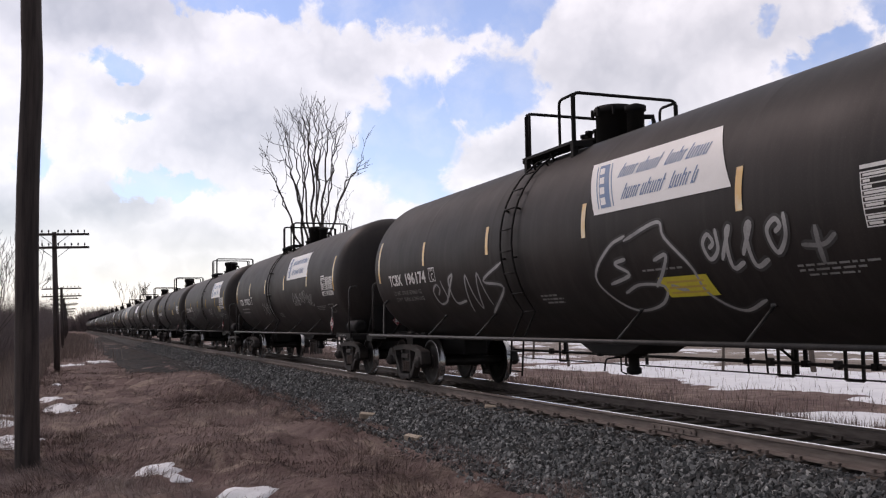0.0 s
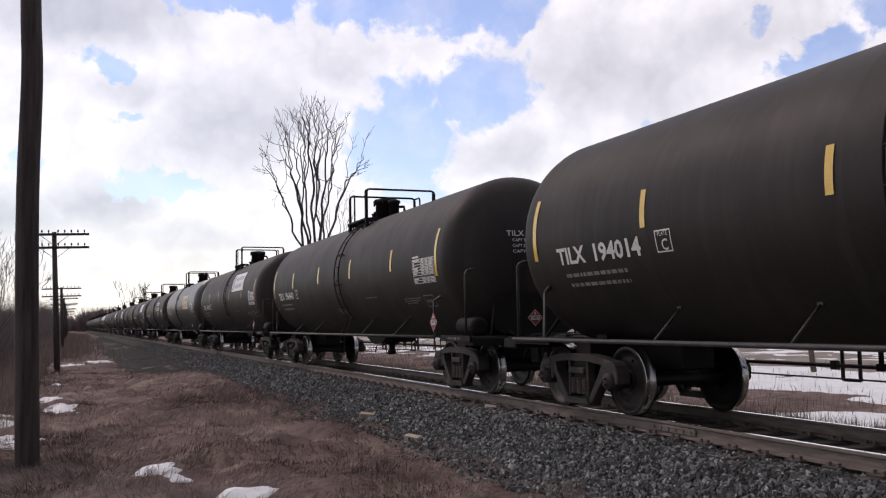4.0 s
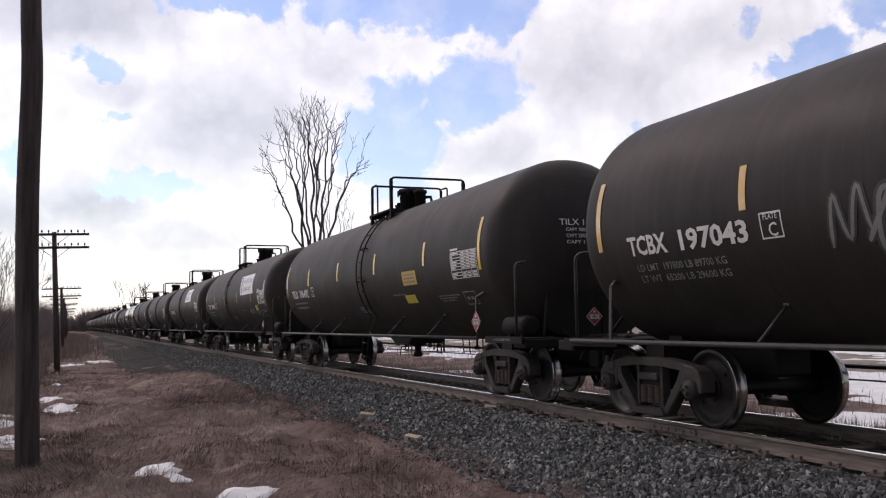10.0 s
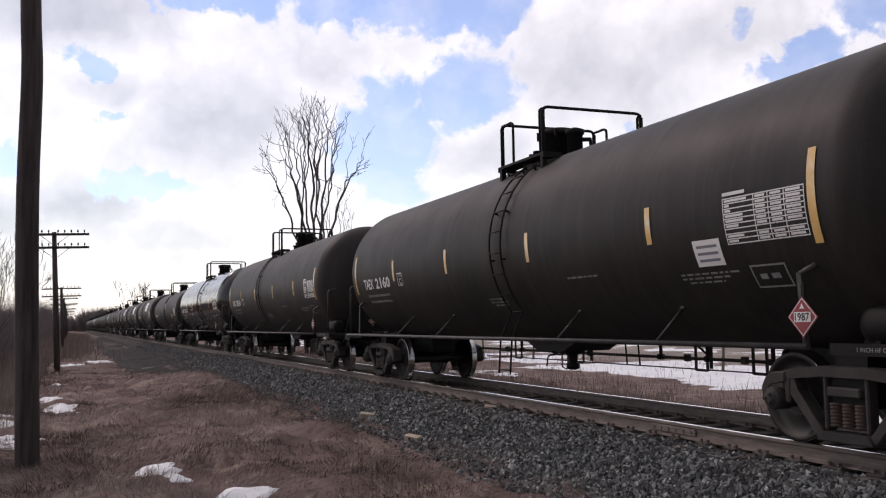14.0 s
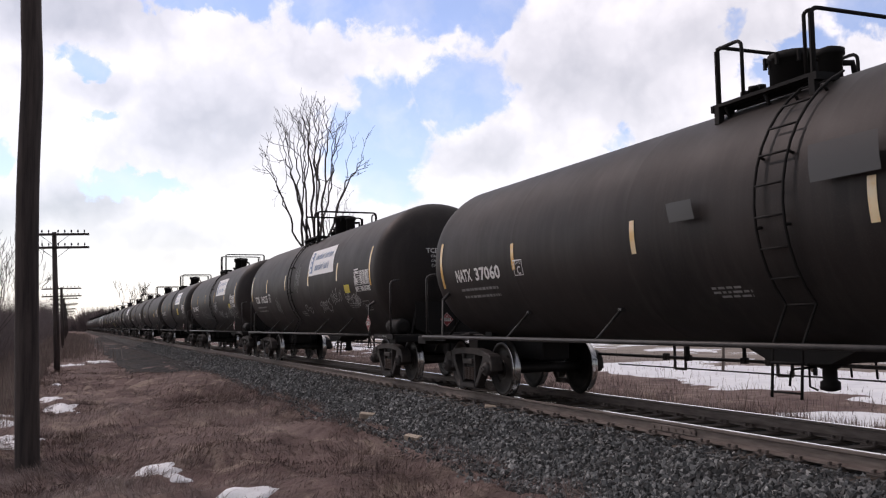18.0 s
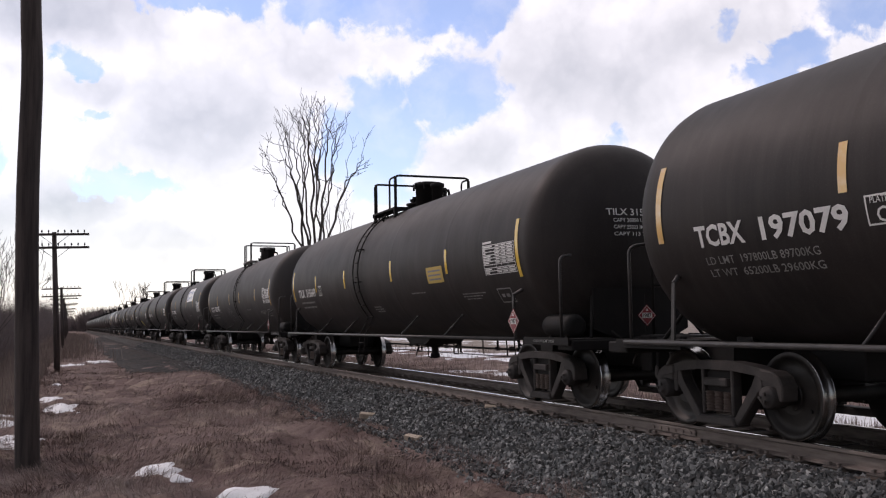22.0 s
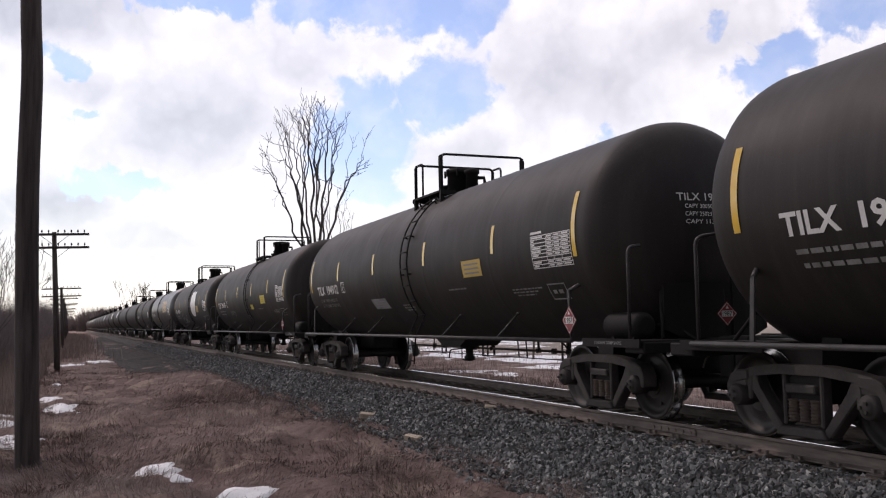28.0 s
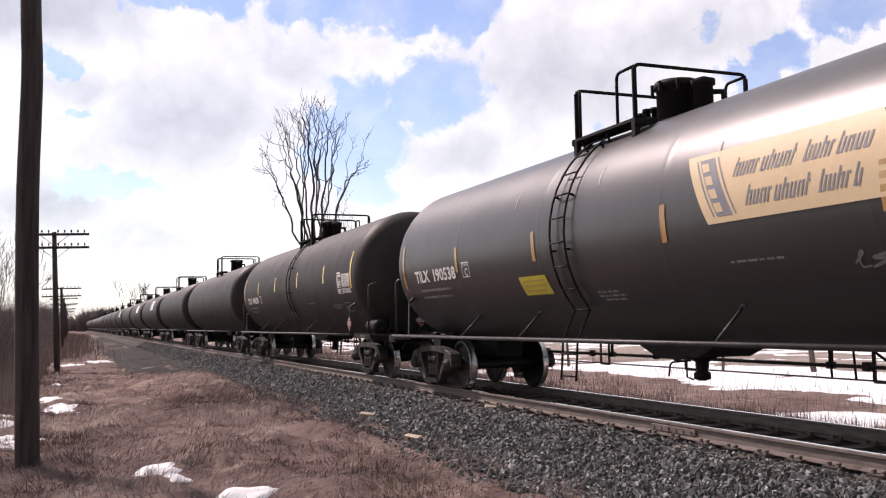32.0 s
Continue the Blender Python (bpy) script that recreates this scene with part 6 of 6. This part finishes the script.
def build_telegraph_pole(y, top, x=-0.57):
    base = ground_z(x, y)
    h = top - base
    pole = thing("telegraph_pole", pose(x, y, base, 0, -1.5, 0), "old wooden telegraph pole with two crossarms of insulators", "telegraph pole", "line of telegraph poles")
    bm = bmesh.new()
    tube(bm, [(0.03, 0, -0.4), (0, 0, h * 0.5), (-0.02, 0, h)], 0.15, 12, r2=0.105)
    part("shaft", finish(bm, "shaft", M["pole"]), None, pole)
    for d in (0.12, 0.74):
        bm = bmesh.new()
        box(bm, (-1.52, -0.16, h - d - 0.055), (1.52, -0.07, h - d + 0.055), bevel=0.008)
        arm = part("crossarm", finish(bm, "crossarm", M["pole"]), None, pole)
        for i in range(10):
            px = -1.42 + i * 0.29 + (0.12 if i > 4 else 0)
            bm = bmesh.new()
            lathe(bm, [(0.014, 0.05), (0.014, 0.10), (0.034, 0.10), (0.04, 0.14), (0.03, 0.17), (0.036, 0.20), (0.018, 0.22)], (px, -0.115, h - d), "Z", 8)
            part("insulator", finish(bm, "insulator", M["ink_dark"]), None, arm)
        for s in (-1, 1):
            bm = bmesh.new()
            tube(bm, [(s * 0.62, -0.10, h - d - 0.04), (s * 0.10, -0.12, h - d - 0.46)], 0.016, 4)
            part("arm_brace", finish(bm, "arm_brace", M["iron"]), None, pole)


for y, top in ((47.4, 5.78), (83.0, 4.60), (118.0, 4.75), (154.0, 4.8), (190.0, 4.9), (226.0, 5.0)):
    build_telegraph_pole(y, top)


def grow(bm, rng, p, d, length, r, depth, up=0.25, kids=(2, 4), thin=0.013, wander=0.16):
    """One limb with its own limbs; wanders, tapers and turns upwards."""
    n = 5
    pts, dirs = [p.copy()], []
    q = p.copy()
    for i in range(n):
        d = (d + Vector((rng.uniform(-1, 1), rng.uniform(-1, 1), rng.uniform(-0.6, 0.9))) * wander + Vector((0, 0, up * 0.12))).normalized()
        q = q + d * (length / n)
        pts.append(q.copy())
        dirs.append(d.copy())
    tip = max(thin * 0.7, r * 0.42)
    tube(bm, pts, r, 7 if r > 0.08 else (5 if r > 0.03 else 3), r2=tip, caps=False)
    if depth == 0:
        return
    for k in range(rng.randint(*kids)):
        i = rng.randint(1, n - 1)
        s = Vector((rng.uniform(-1, 1), rng.uniform(-1, 1), rng.uniform(-0.1, 0.6)))
        nd = (dirs[i] * 0.75 + s.normalized() * 0.62 + Vector((0, 0, up))).normalized()
        rr = max(thin, r * (1 - 0.55 * i / n) * rng.uniform(0.45, 0.65))
        grow(bm, rng, pts[i + 1], nd, length * rng.uniform(0.60, 0.85), rr, depth - 1, up, kids, thin, wander)
    grow(bm, rng, pts[-1], dirs[-1], length * 0.62, tip, depth - 1, up, kids, thin, wander)


def build_tree(name, x, y, stems, seed, label, thin=0.013, mat="bark"):
    """stems: (offset x, lean x, lean y, length, radius, depth)."""
    rng = random.Random(seed)
    base = ground_z(x, y)
    tree = thing(name, pose(x, y, base), label, "tree")
    for i, (ox, lx, ly, length, r, depth) in enumerate(stems):
        bm = bmesh.new()
        grow(bm, rng, Vector((ox, 0, -0.2)), Vector((lx, ly, 1)).normalized(), length, r, depth, 0.30, (1, 2), thin, 0.20)
        part("trunk", finish(bm, "trunk", M[mat]), None, tree, "bare grey limbs")


def limb(bm, rng, p, q, r, r2, sway):
    """A crooked tapering limb from p to q."""
    n = max(3, int((q - p).length / 0.45))
    a, b = rng.uniform(0, 6.28), rng.uniform(0, 6.28)
    pts = []
    for i in range(n + 1):
        s = i / n
        bow = math.sin(math.pi * s) * sway
        off = Vector((math.sin(a + 5 * s) + 0.5 * math.sin(b + 11 * s), math.sin(b + 6 * s), 0.3 * math.sin(a + 9 * s))) * bow
        pts.append(p.lerp(q, s) + off)
    tube(bm, pts, r, 8 if r > 0.08 else 5 if r > 0.03 else 4, r2=r2, caps=False)
    return pts


def fork(bm, rng, p, tips, thin, rise):
    """Limbs from p that part again and again until each reaches a tip of the crown."""
    size = lambda n: thin * n ** 0.62
    if len(tips) == 1:
        pts = limb(bm, rng, p, tips[0], size(1) * 1.25, thin * 0.55, 0.16)
        for q in pts[2:-1]:
            for _ in range(rng.randint(0, 2)):
                d = (tips[0] - p).normalized() * 0.6 + Vector((rng.uniform(-1, 1), rng.uniform(-1, 1), rng.uniform(0, 0.6))) * 0.7
                limb(bm, rng, q, q + d * rng.uniform(0.35, 1.0), thin * 0.8, thin * 0.5, 0.06)
        return
    key = 0 if rng.random() < 0.75 else 1
    tips = sorted(tips, key=lambda t: t[key])
    cut = max(1, min(len(tips) - 1, round(len(tips) * rng.uniform(0.35, 0.65))))
    for half in (tips[:cut], tips[cut:]):
        mid = sum(half, Vector()) / len(half)
        if len(half) == 1:
            fork(bm, rng, p, half, thin, rise)
            continue
        low = min(t.z for t in half)
        q = p.lerp(mid, rng.uniform(0.30, 0.42))
        q = Vector((p.x + (mid.x - p.x) * 0.40, p.y + (mid.y - p.y) * 0.40, min(q.z + rise, low - 0.3)))
        if q.z < p.z + 0.25:
            q = p.lerp(mid, 0.4)
        limb(bm, rng, p, q, size(len(half)) * 1.12, size(len(half)), 0.09 * min(1.5, (q - p).length))
        fork(bm, rng, q, half, thin, rise * 0.6)


def build_vase_tree(x, y, stems, seed, label, thin, height, spread, per):
    """A many-stemmed tree, narrow below and spreading above; stems: (foot x, where its crown sits across, -1 to 1)."""
    rng = random.Random(seed)
    tree = thing("bare_tree", pose(x, y, ground_z(x, y)), label, "tree")
    for foot, lean in stems:
        tips = []
        for i in range(per):
            cx = max(-1.0, min(1.0, lean + rng.gauss(0, 0.32)))
            cz = height * (1.0 - 0.20 * abs(cx) ** 2.2) * rng.uniform(0.86, 1.0)
            if abs(cx) > 0.6 and rng.random() < 0.4:
                cz = height * rng.uniform(0.52, 0.75)
            tips.append(Vector((cx * spread, rng.uniform(-0.6, 0.6) * spread, cz)))
        p = Vector((foot, rng.uniform(-0.25, 0.25), -0.3))
        q = Vector((foot + lean * 0.25, p.y * 1.6, height * rng.uniform(0.36, 0.46)))
        bm = bmesh.new()
        r = thin * per ** 0.62
        limb(bm, rng, p, q, r * 1.35, r * 1.1, 0.14)
        fork(bm, rng, q, tips, thin, height * 0.05)
        part("trunk", finish(bm, "trunk", M["bark"]), None, tree, "bare grey limbs")


build_vase_tree(13.85, 56.0, [(-0.42, -0.72), (-0.22, -0.36), (-0.02, -0.05), (0.18, 0.28), (0.38, 0.66)], 21,
                "tall leafless many-stemmed tree behind the railway", 0.0170, 16.2, 3.5, 17)
build_vase_tree(15.6, 57.0, [(-0.1, -0.3), (0.15, 0.5)], 33, "slender leafless young tree behind the railway", 0.015, 10.6, 1.6, 7)
build_tree("bare_tree", -4.5, 45.0, [(0.0, 0.16, 0.0, 2.8, 0.12, 5), (-0.4, -0.1, 0.0, 2.8, 0.12, 4), (0.5, 0.34, -0.05, 2.4, 0.09, 5)], 9,
           "leafless tree at the edge of the brush", 0.010)
build_tree("bare_tree", 11.6, 205.0, [(0.0, -0.08, 0.0, 5.0, 0.2, 4), (0.6, 0.1, 0.0, 5.0, 0.18, 4)], 12, "small far leafless tree beyond the train", 0.035)
build_tree("bare_tree", 15.4, 215.0, [(0.0, 0.0, 0.0, 4.6, 0.18, 4)], 14, "small far leafless tree beyond the train", 0.035)


def brush_mesh(name, spots, seed, spikes, width, mat):
    """Leafless brush: each spot (x, y, ground, height, radius) a sheaf of thin twigs."""
    rng = np.random.default_rng(seed)
    v, f = [], []
    for x, y, z, h, r in spots:
        for _ in range(spikes):
            a, q = rng.uniform(0, 6.28), r * math.sqrt(rng.random())
            bx, by = x + q * math.cos(a), y + q * math.sin(a)
            lean = rng.normal(0, 0.22, 2) * h
            hh = h * rng.uniform(0.45, 1.0) * (1 - 0.35 * (q / r) ** 2)
            w = width * rng.uniform(0.6, 1.4)
            t = rng.uniform(0, 3.14)
            n = len(v)
            c, s = math.cos(t) * w, math.sin(t) * w
            v += [(bx - c, by - s, z), (bx + c, by + s, z), (bx + lean[0] * 0.6 + c * 0.6, by + lean[1] * 0.6 + s * 0.6, z + hh * 0.6),
                  (bx + lean[0], by + lean[1], z + hh)]
            f += [(n, n + 1, n + 2), (n, n + 2, n + 3)]
    me = bpy.data.meshes.new(name)
    me.from_pydata(v, [], f)
    me.materials.append(mat)
    return me


def build_woods():
    rng = random.Random(6)
    near, far = [], []
    for i in range(1000):
        y = rng.uniform(40, 420)
        x = -3.3 - 0.004 * y - abs(rng.gauss(0, 1)) * (0.5 + 0.022 * y)
        near.append((x, y, ground_z(x, y) - 0.1, rng.uniform(0.6, 1.2) * (3.0 + y / 34), rng.uniform(0.6, 1.3) * (0.7 + y / 160)))
    single("left_brush", brush_mesh("left_brush", near, 1, 30, 0.022, M["brush"]), "dense dark leafless brush along the line", "brush", kind="stuff")
    for i in range(2600):
        a = radians(rng.uniform(-12, 66))
        d = rng.uniform(560, 760)
        x, y = d * math.sin(a), d * math.cos(a)
        if abs(x - TRACK) < 7:
            continue
        h = 13 + 5.5 * noise.noise(Vector((a * 9, 0, 3))) + rng.uniform(-2, 2)
        far.append((x, y, -0.5, h, rng.uniform(2.5, 5.0)))
    single("far_woods", brush_mesh("far_woods", far, 2, 22, 0.42, M["brush"]), "far dark line of leafless woods on the horizon", "woods", kind="stuff")
    lone = []
    for i in range(110):
        lone.append((rng.gauss(13.0, 4.0), rng.uniform(420, 470), -0.5, rng.uniform(8, 13), rng.uniform(1.5, 4)))
    single("copse", brush_mesh("copse", lone, 3, 90, 0.20, M["brush"]), "copse of leafless trees beyond the train", "woods", kind="stuff")


build_woods()


def build_fence():
    rng = random.Random(3)
    fence = thing("field_fence", None, "row of old leaning wooden fence posts by the field", "fence")
    for x, y, lean, h in ((22.5, 24.0, -7, 1.45), (20.3, 25.8, 4, 1.2), (18.2, 32.5, -3, 1.25), (20.5, 40.0, 3, 1.3), (21.5, 48.0, -4, 1.3), (22.0, 57.0, 2, 1.3)):
        bm = bmesh.new()
        tube(bm, [(0, 0, -0.4), (0.01, 0, h * 0.5), (0, 0.01, h)], 0.10 if x > 22 else 0.055, 10, r2=0.085 if x > 22 else 0.045)
        part("post", finish(bm, "post", M["post"]), None, fence, at=pose(x, y, ground_z(x, y), 0, lean, 0))


build_fence()


def snow_material():
    k = Nodes("old_snow", 0.55)
    a = k.noise(1.2, 6, 0.6)
    b = k.noise(14.0, 4)
    c = k.ramp(a, (0.3, (0.72, 0.73, 0.76)), (0.6, (0.86, 0.87, 0.89)))
    c = k.mix(k.ramp(b, (0.62, (0, 0, 0)), (0.78, (0.5, 0.5, 0.5))), c, (0.35, 0.30, 0.26))
    k.color(c)
    k.b.inputs["Subsurface Weight"].default_value = 0.0
    k.bump(b, 0.5, 0.03)
    return k.m


M["snow"] = snow_material()


def snow_sheet(name, x0, x1, y0, y1, step, depth, label):
    """Lying snow: a sheet that sinks below the land where there is none."""
    xs, ys = np.arange(x0, x1 + 1e-6, step), np.arange(y0, y1 + 1e-6, step)
    w = len(xs)
    z = [[depth(x, y) for x in xs] for y in ys]
    keep = lambda j, i: max(z[j][i], z[j][i + 1], z[j + 1][i], z[j + 1][i + 1]) > -0.0
    verts = [(x, y, ground_z(x, y) + z[j][i]) for j, y in enumerate(ys) for i, x in enumerate(xs)]
    faces = [(j * w + i, j * w + i + 1, (j + 1) * w + i + 1, (j + 1) * w + i) for j in range(len(ys) - 1) for i in range(w - 1) if keep(j, i)]
    bm = bmesh.new()
    vs = [bm.verts.new(p) for p in verts]
    for f in faces:
        bm.faces.new([vs[i] for i in f]).smooth = True
    bmesh.ops.delete(bm, geom=[v for v in bm.verts if not v.link_faces], context="VERTS")
    return single(name, finish(bm, name, M["snow"]), label, "snow", kind="structure")


NEAR_SNOW = [(1.10, 14.0, 0.36, 0.55), (1.36, 12.5, 0.46, 0.34), (1.92, 11.5, 0.42, 0.30), (1.45, 13.5, 0.22, 0.22), (-0.25, 26.0, 0.42, 1.5), (-0.55, 30.0, 0.4, 1.3),
             (-1.15, 18.6, 0.75, 1.7), (-1.35, 22.7, 0.4, 0.8), (0.05, 55.0, 0.75, 2.2), (1.6, 59.0, 0.9, 1.3), (0.35, 23.6, 0.45, 0.3), (-0.5, 36.0, 0.3, 1.0)]


def near_snow(x, y):
    m = max(math.exp(-((x - a) / ra) ** 2 - ((y - b) / rb) ** 2) for a, b, ra, rb in NEAR_SNOW)
    d = 0.075 * (m - 0.46 + min(1.0, 1.6 * m) * (0.25 * bumps(x, y, 2.2, 9.0) + 0.95 * bumps(x * 0.6, y, 5.5, 4.0)))
    return d if d > 0 else d * 7


def field_snow(x, y):
    m = -0.25
    band = math.exp(-((x - 20.2 - 0.02 * y) / 3.6) ** 4)
    m = max(m, band * (0.75 if y < 34 else 0.35))
    m = max(m, 0.9 * math.exp(-((x - 13.6) / 1.3) ** 2 - ((y - 13.4) / 1.6) ** 2))
    m = max(m, 0.5 * math.exp(-((x - 16.3) / 0.5) ** 2 - ((y - 15.0) / 2.5) ** 2))
    if x > 30:
        m = max(m, 0.25)
    return 0.14 * (m - 0.30 + 0.55 * bumps(x, y, 0.32, 11.0) + 0.28 * bumps(x, y, 1.3, 13.0))


snow_sheet("snow_patches", -3.0, 3.2, 11.0, 62.0, 0.09, near_snow, "patches of old snow melting in the dead grass")
snow_sheet("snow_field", 11.5, 62.0, 9.0, 110.0, 0.45, field_snow, "sheet of old snow along the field beyond the track")


def grass_material(name, stops):
    k = Nodes(name, 0.85)
    c = k.ramp(k.island(), *stops)
    c = dead_grass(k, c)
    k.color(k.mix(1.0, c, (0.85, 0.85, 0.85), "MULTIPLY"))
    return k.m


M["grass"] = grass_material("dead_grass_blades", [(0.0, (0.180, 0.125, 0.117)), (0.5, (0.235, 0.172, 0.157)), (0.85, (0.300, 0.230, 0.202)), (1.0, (0.39, 0.315, 0.27))])
M["weeds"] = grass_material("reddish_weeds", [(0.0, (0.22, 0.17, 0.15)), (0.6, (0.33, 0.265, 0.23)), (1.0, (0.44, 0.37, 0.31))])


def blades(name, spots, seed, mat, width=0.007, label="", lean=0.5, swirl=False):
    """Thin bent blades: rows of (x, y, height)."""
    rng = np.random.default_rng(seed)
    spots = np.array(spots)
    n = len(spots)
    a = rng.uniform(0, 6.283, n)
    if swirl:
        a = np.array([5.5 * noise.noise(Vector((x * 0.45, y * 0.30, 41.0))) for x, y in spots[:, :2]]) - 0.9 + rng.normal(0, 0.45, n)
    t = rng.uniform(0, 3.1416, n)
    h = spots[:, 2]
    z = np.array([ground_z(x, y) for x, y in spots[:, :2]]) - 0.01
    w = width * rng.uniform(0.6, 1.5, n) * (1 + spots[:, 1] / 28.0)
    k = rng.uniform(0.1, 1.0, n) * lean
    bx, by = spots[:, 0], spots[:, 1]
    dx, dy = np.cos(a) * k * h, np.sin(a) * k * h
    cx, cy = np.cos(t) * w, np.sin(t) * w
    v = np.empty((n, 5, 3))
    v[:, 0] = np.stack([bx - cx, by - cy, z], 1)
    v[:, 1] = np.stack([bx + cx, by + cy, z], 1)
    mx, my, mz = bx + dx * 0.4, by + dy * 0.4, z + h * 0.62 * np.maximum(0.3, 1 - 0.4 * k)
    v[:, 2] = np.stack([mx + cx * 0.7, my + cy * 0.7, mz], 1)
    v[:, 3] = np.stack([mx - cx * 0.7, my - cy * 0.7, mz], 1)
    v[:, 4] = np.stack([bx + dx, by + dy, z + h * np.maximum(0.25, 1 - 0.5 * k)], 1)
    i = np.arange(n) * 5
    f = [(j, j + 1, j + 2, j + 3) for j in i.tolist()] + [(j + 3, j + 2, j + 4) for j in i.tolist()]
    me = bpy.data.meshes.new(name)
    me.from_pydata(v.reshape(-1, 3).tolist(), [], f)
    me.materials.append(mat)
    return single(name, me, label, "grass", kind="stuff")


def build_grass():
    rng = random.Random(11)
    spots = []
    for ya, yb, n in ((8.5, 16, 45000), (16, 28, 45000), (28, 50, 32000), (50, 95, 18000), (95, 240, 12000)):
        for _ in range(n):
            y = rng.uniform(ya, yb)
            x = rng.uniform(-3.2 - 0.05 * y, 5.75)
            if near_snow(x, y) > 0.016 and rng.random() < 0.80:
                continue
            edge = min(5.35, apron(y) + 0.15) + 0.25 * bumps(0.0, y, 0.5, 2.0)
            if x > edge and rng.random() < (x - edge) * 3:
                continue
            tall = 0.07 + 0.11 * max(0.0, noise.noise(Vector((x * 0.5, y * 0.35, 6.0))) + 0.35)
            tall += 0.16 * math.exp(-((x - 3.4) / 1.0) ** 2 - ((y - 24.0) / 3.5) ** 2)
            if x < -0.3:
                tall *= 1.5
            spots.append((x, y, tall * rng.uniform(0.5, 1.6) * (0.7 + 1.3 * max(0.0, bumps(x, y, 0.9, 21.0) + 0.15))))
    for _ in range(16000):
        y = 8.5 + 12 * rng.random() ** 1.3
        x = rng.uniform(-2.2, 1.4)
        if near_snow(x, y) < 0.0 and rng.random() < 0.9 - 0.35 * (x + 0.5):
            spots.append((x, y, rng.uniform(0.10, 0.34)))
    blades("dead_grass", spots, 5, M["grass"], 0.0029, "matted dead brown grass beside the track", 2.6, True)
    far = []
    for _ in range(34000):
        y = rng.uniform(9, 75)
        x = 10.2 + abs(rng.gauss(0, 1)) * 2.3 + (rng.uniform(0, 14) if rng.random() < 0.12 else 0)
        dens = noise.noise(Vector((x * 0.5, y * 0.35, 8.0)))
        if dens < -0.1 and rng.random() < 0.75:
            continue
        far.append((x, y, rng.uniform(0.08, 0.30) * (1.0 if x < 15 else 1.3)))
    blades("field_weeds", far, 6, M["weeds"], 0.0030, "reddish dead weeds beyond the track", 0.45)
    tall = []
    for _ in range(14000):
        y = rng.uniform(22, 90)
        x = -1.0 - abs(rng.gauss(0, 1)) * (1.2 + y * 0.05)
        tall.append((x, y, rng.uniform(0.4, 1.3)))
    for _ in range(9000):
        y = rng.uniform(60, 210)
        x = rng.gauss(-0.8, 1.0 + 0.006 * y)
        if x < 3.2:
            tall.append((x, y, rng.uniform(0.3, 1.2)))
    blades("tall_weeds", tall, 7, M["weeds"], 0.0030, "tall dead weeds under the pole line", 0.35)


build_grass()


def build_blocks():
    for x, y, size, turn, lab in ((5.48, 17.9, (0.15, 0.30, 0.10), 62, "short block of cut timber lying on the ballast"),
                                  (5.30, 14.75, (0.13, 0.30, 0.10), 28, "split block of pale timber lying on the ballast"),
                                  (6.62, 14.55, (0.12, 0.20, 0.06), 70, "pale chip of timber by the rail")):
        bm = bmesh.new()
        box(bm, (-size[0] / 2, -size[1] / 2, 0), (size[0] / 2, size[1] / 2, size[2]), bevel=0.012)
        rng = random.Random(int(x * 100))
        for v in bm.verts:
            v.co += Vector((rng.uniform(-1, 1), rng.uniform(-1, 1), rng.uniform(-0.5, 0.5))) * 0.012
        single("timber_block", finish(bm, "timber_block", M["cut_wood"]), lab, "timber block", "timber blocks",
               at=pose(x, y, ballast_z(x) + 0.005, 6, -14, turn))


build_blocks()


# ---------------------------------------------------------------- what moves
def motions():
    times = [0, 8, 16, 24, SECONDS]
    for car, y in train:
        walk(car, [(t, pose(TRACK, y - SPEED * t, 0)) for t in times])
    # all wheels roll alike: one set of keys, shared
    rows = []
    for f in range(int(SECONDS * FPS) + 1):
        t = f / FPS
        rows.append((t, pose(0, 0, 0, math.degrees(SPEED * t / WHEEL_R) % 360, 0, 0)))
    lead = wheelsets[0]
    walk(lead, rows)
    keys = lead.animation_data
    for ws in wheelsets[1:]:
        ws.rotation_mode = "QUATERNION"
        ws.animation_data_create()
        ws.animation_data.action = keys.action
        ws.animation_data.action_slot = keys.action_slot
    walk(dimmer, [(t, pose(0, 0, 0, 0, 0, DIMMER_DRIFT * (t - DIMMER_CLEARS) + 1.5)) for t in (0, 16, SECONDS)])
    walk(clouds, [(t, pose(0, 0, 0, 0, 0, 3.3 * t / SECONDS)) for t in (0, 16, SECONDS)])


motions()
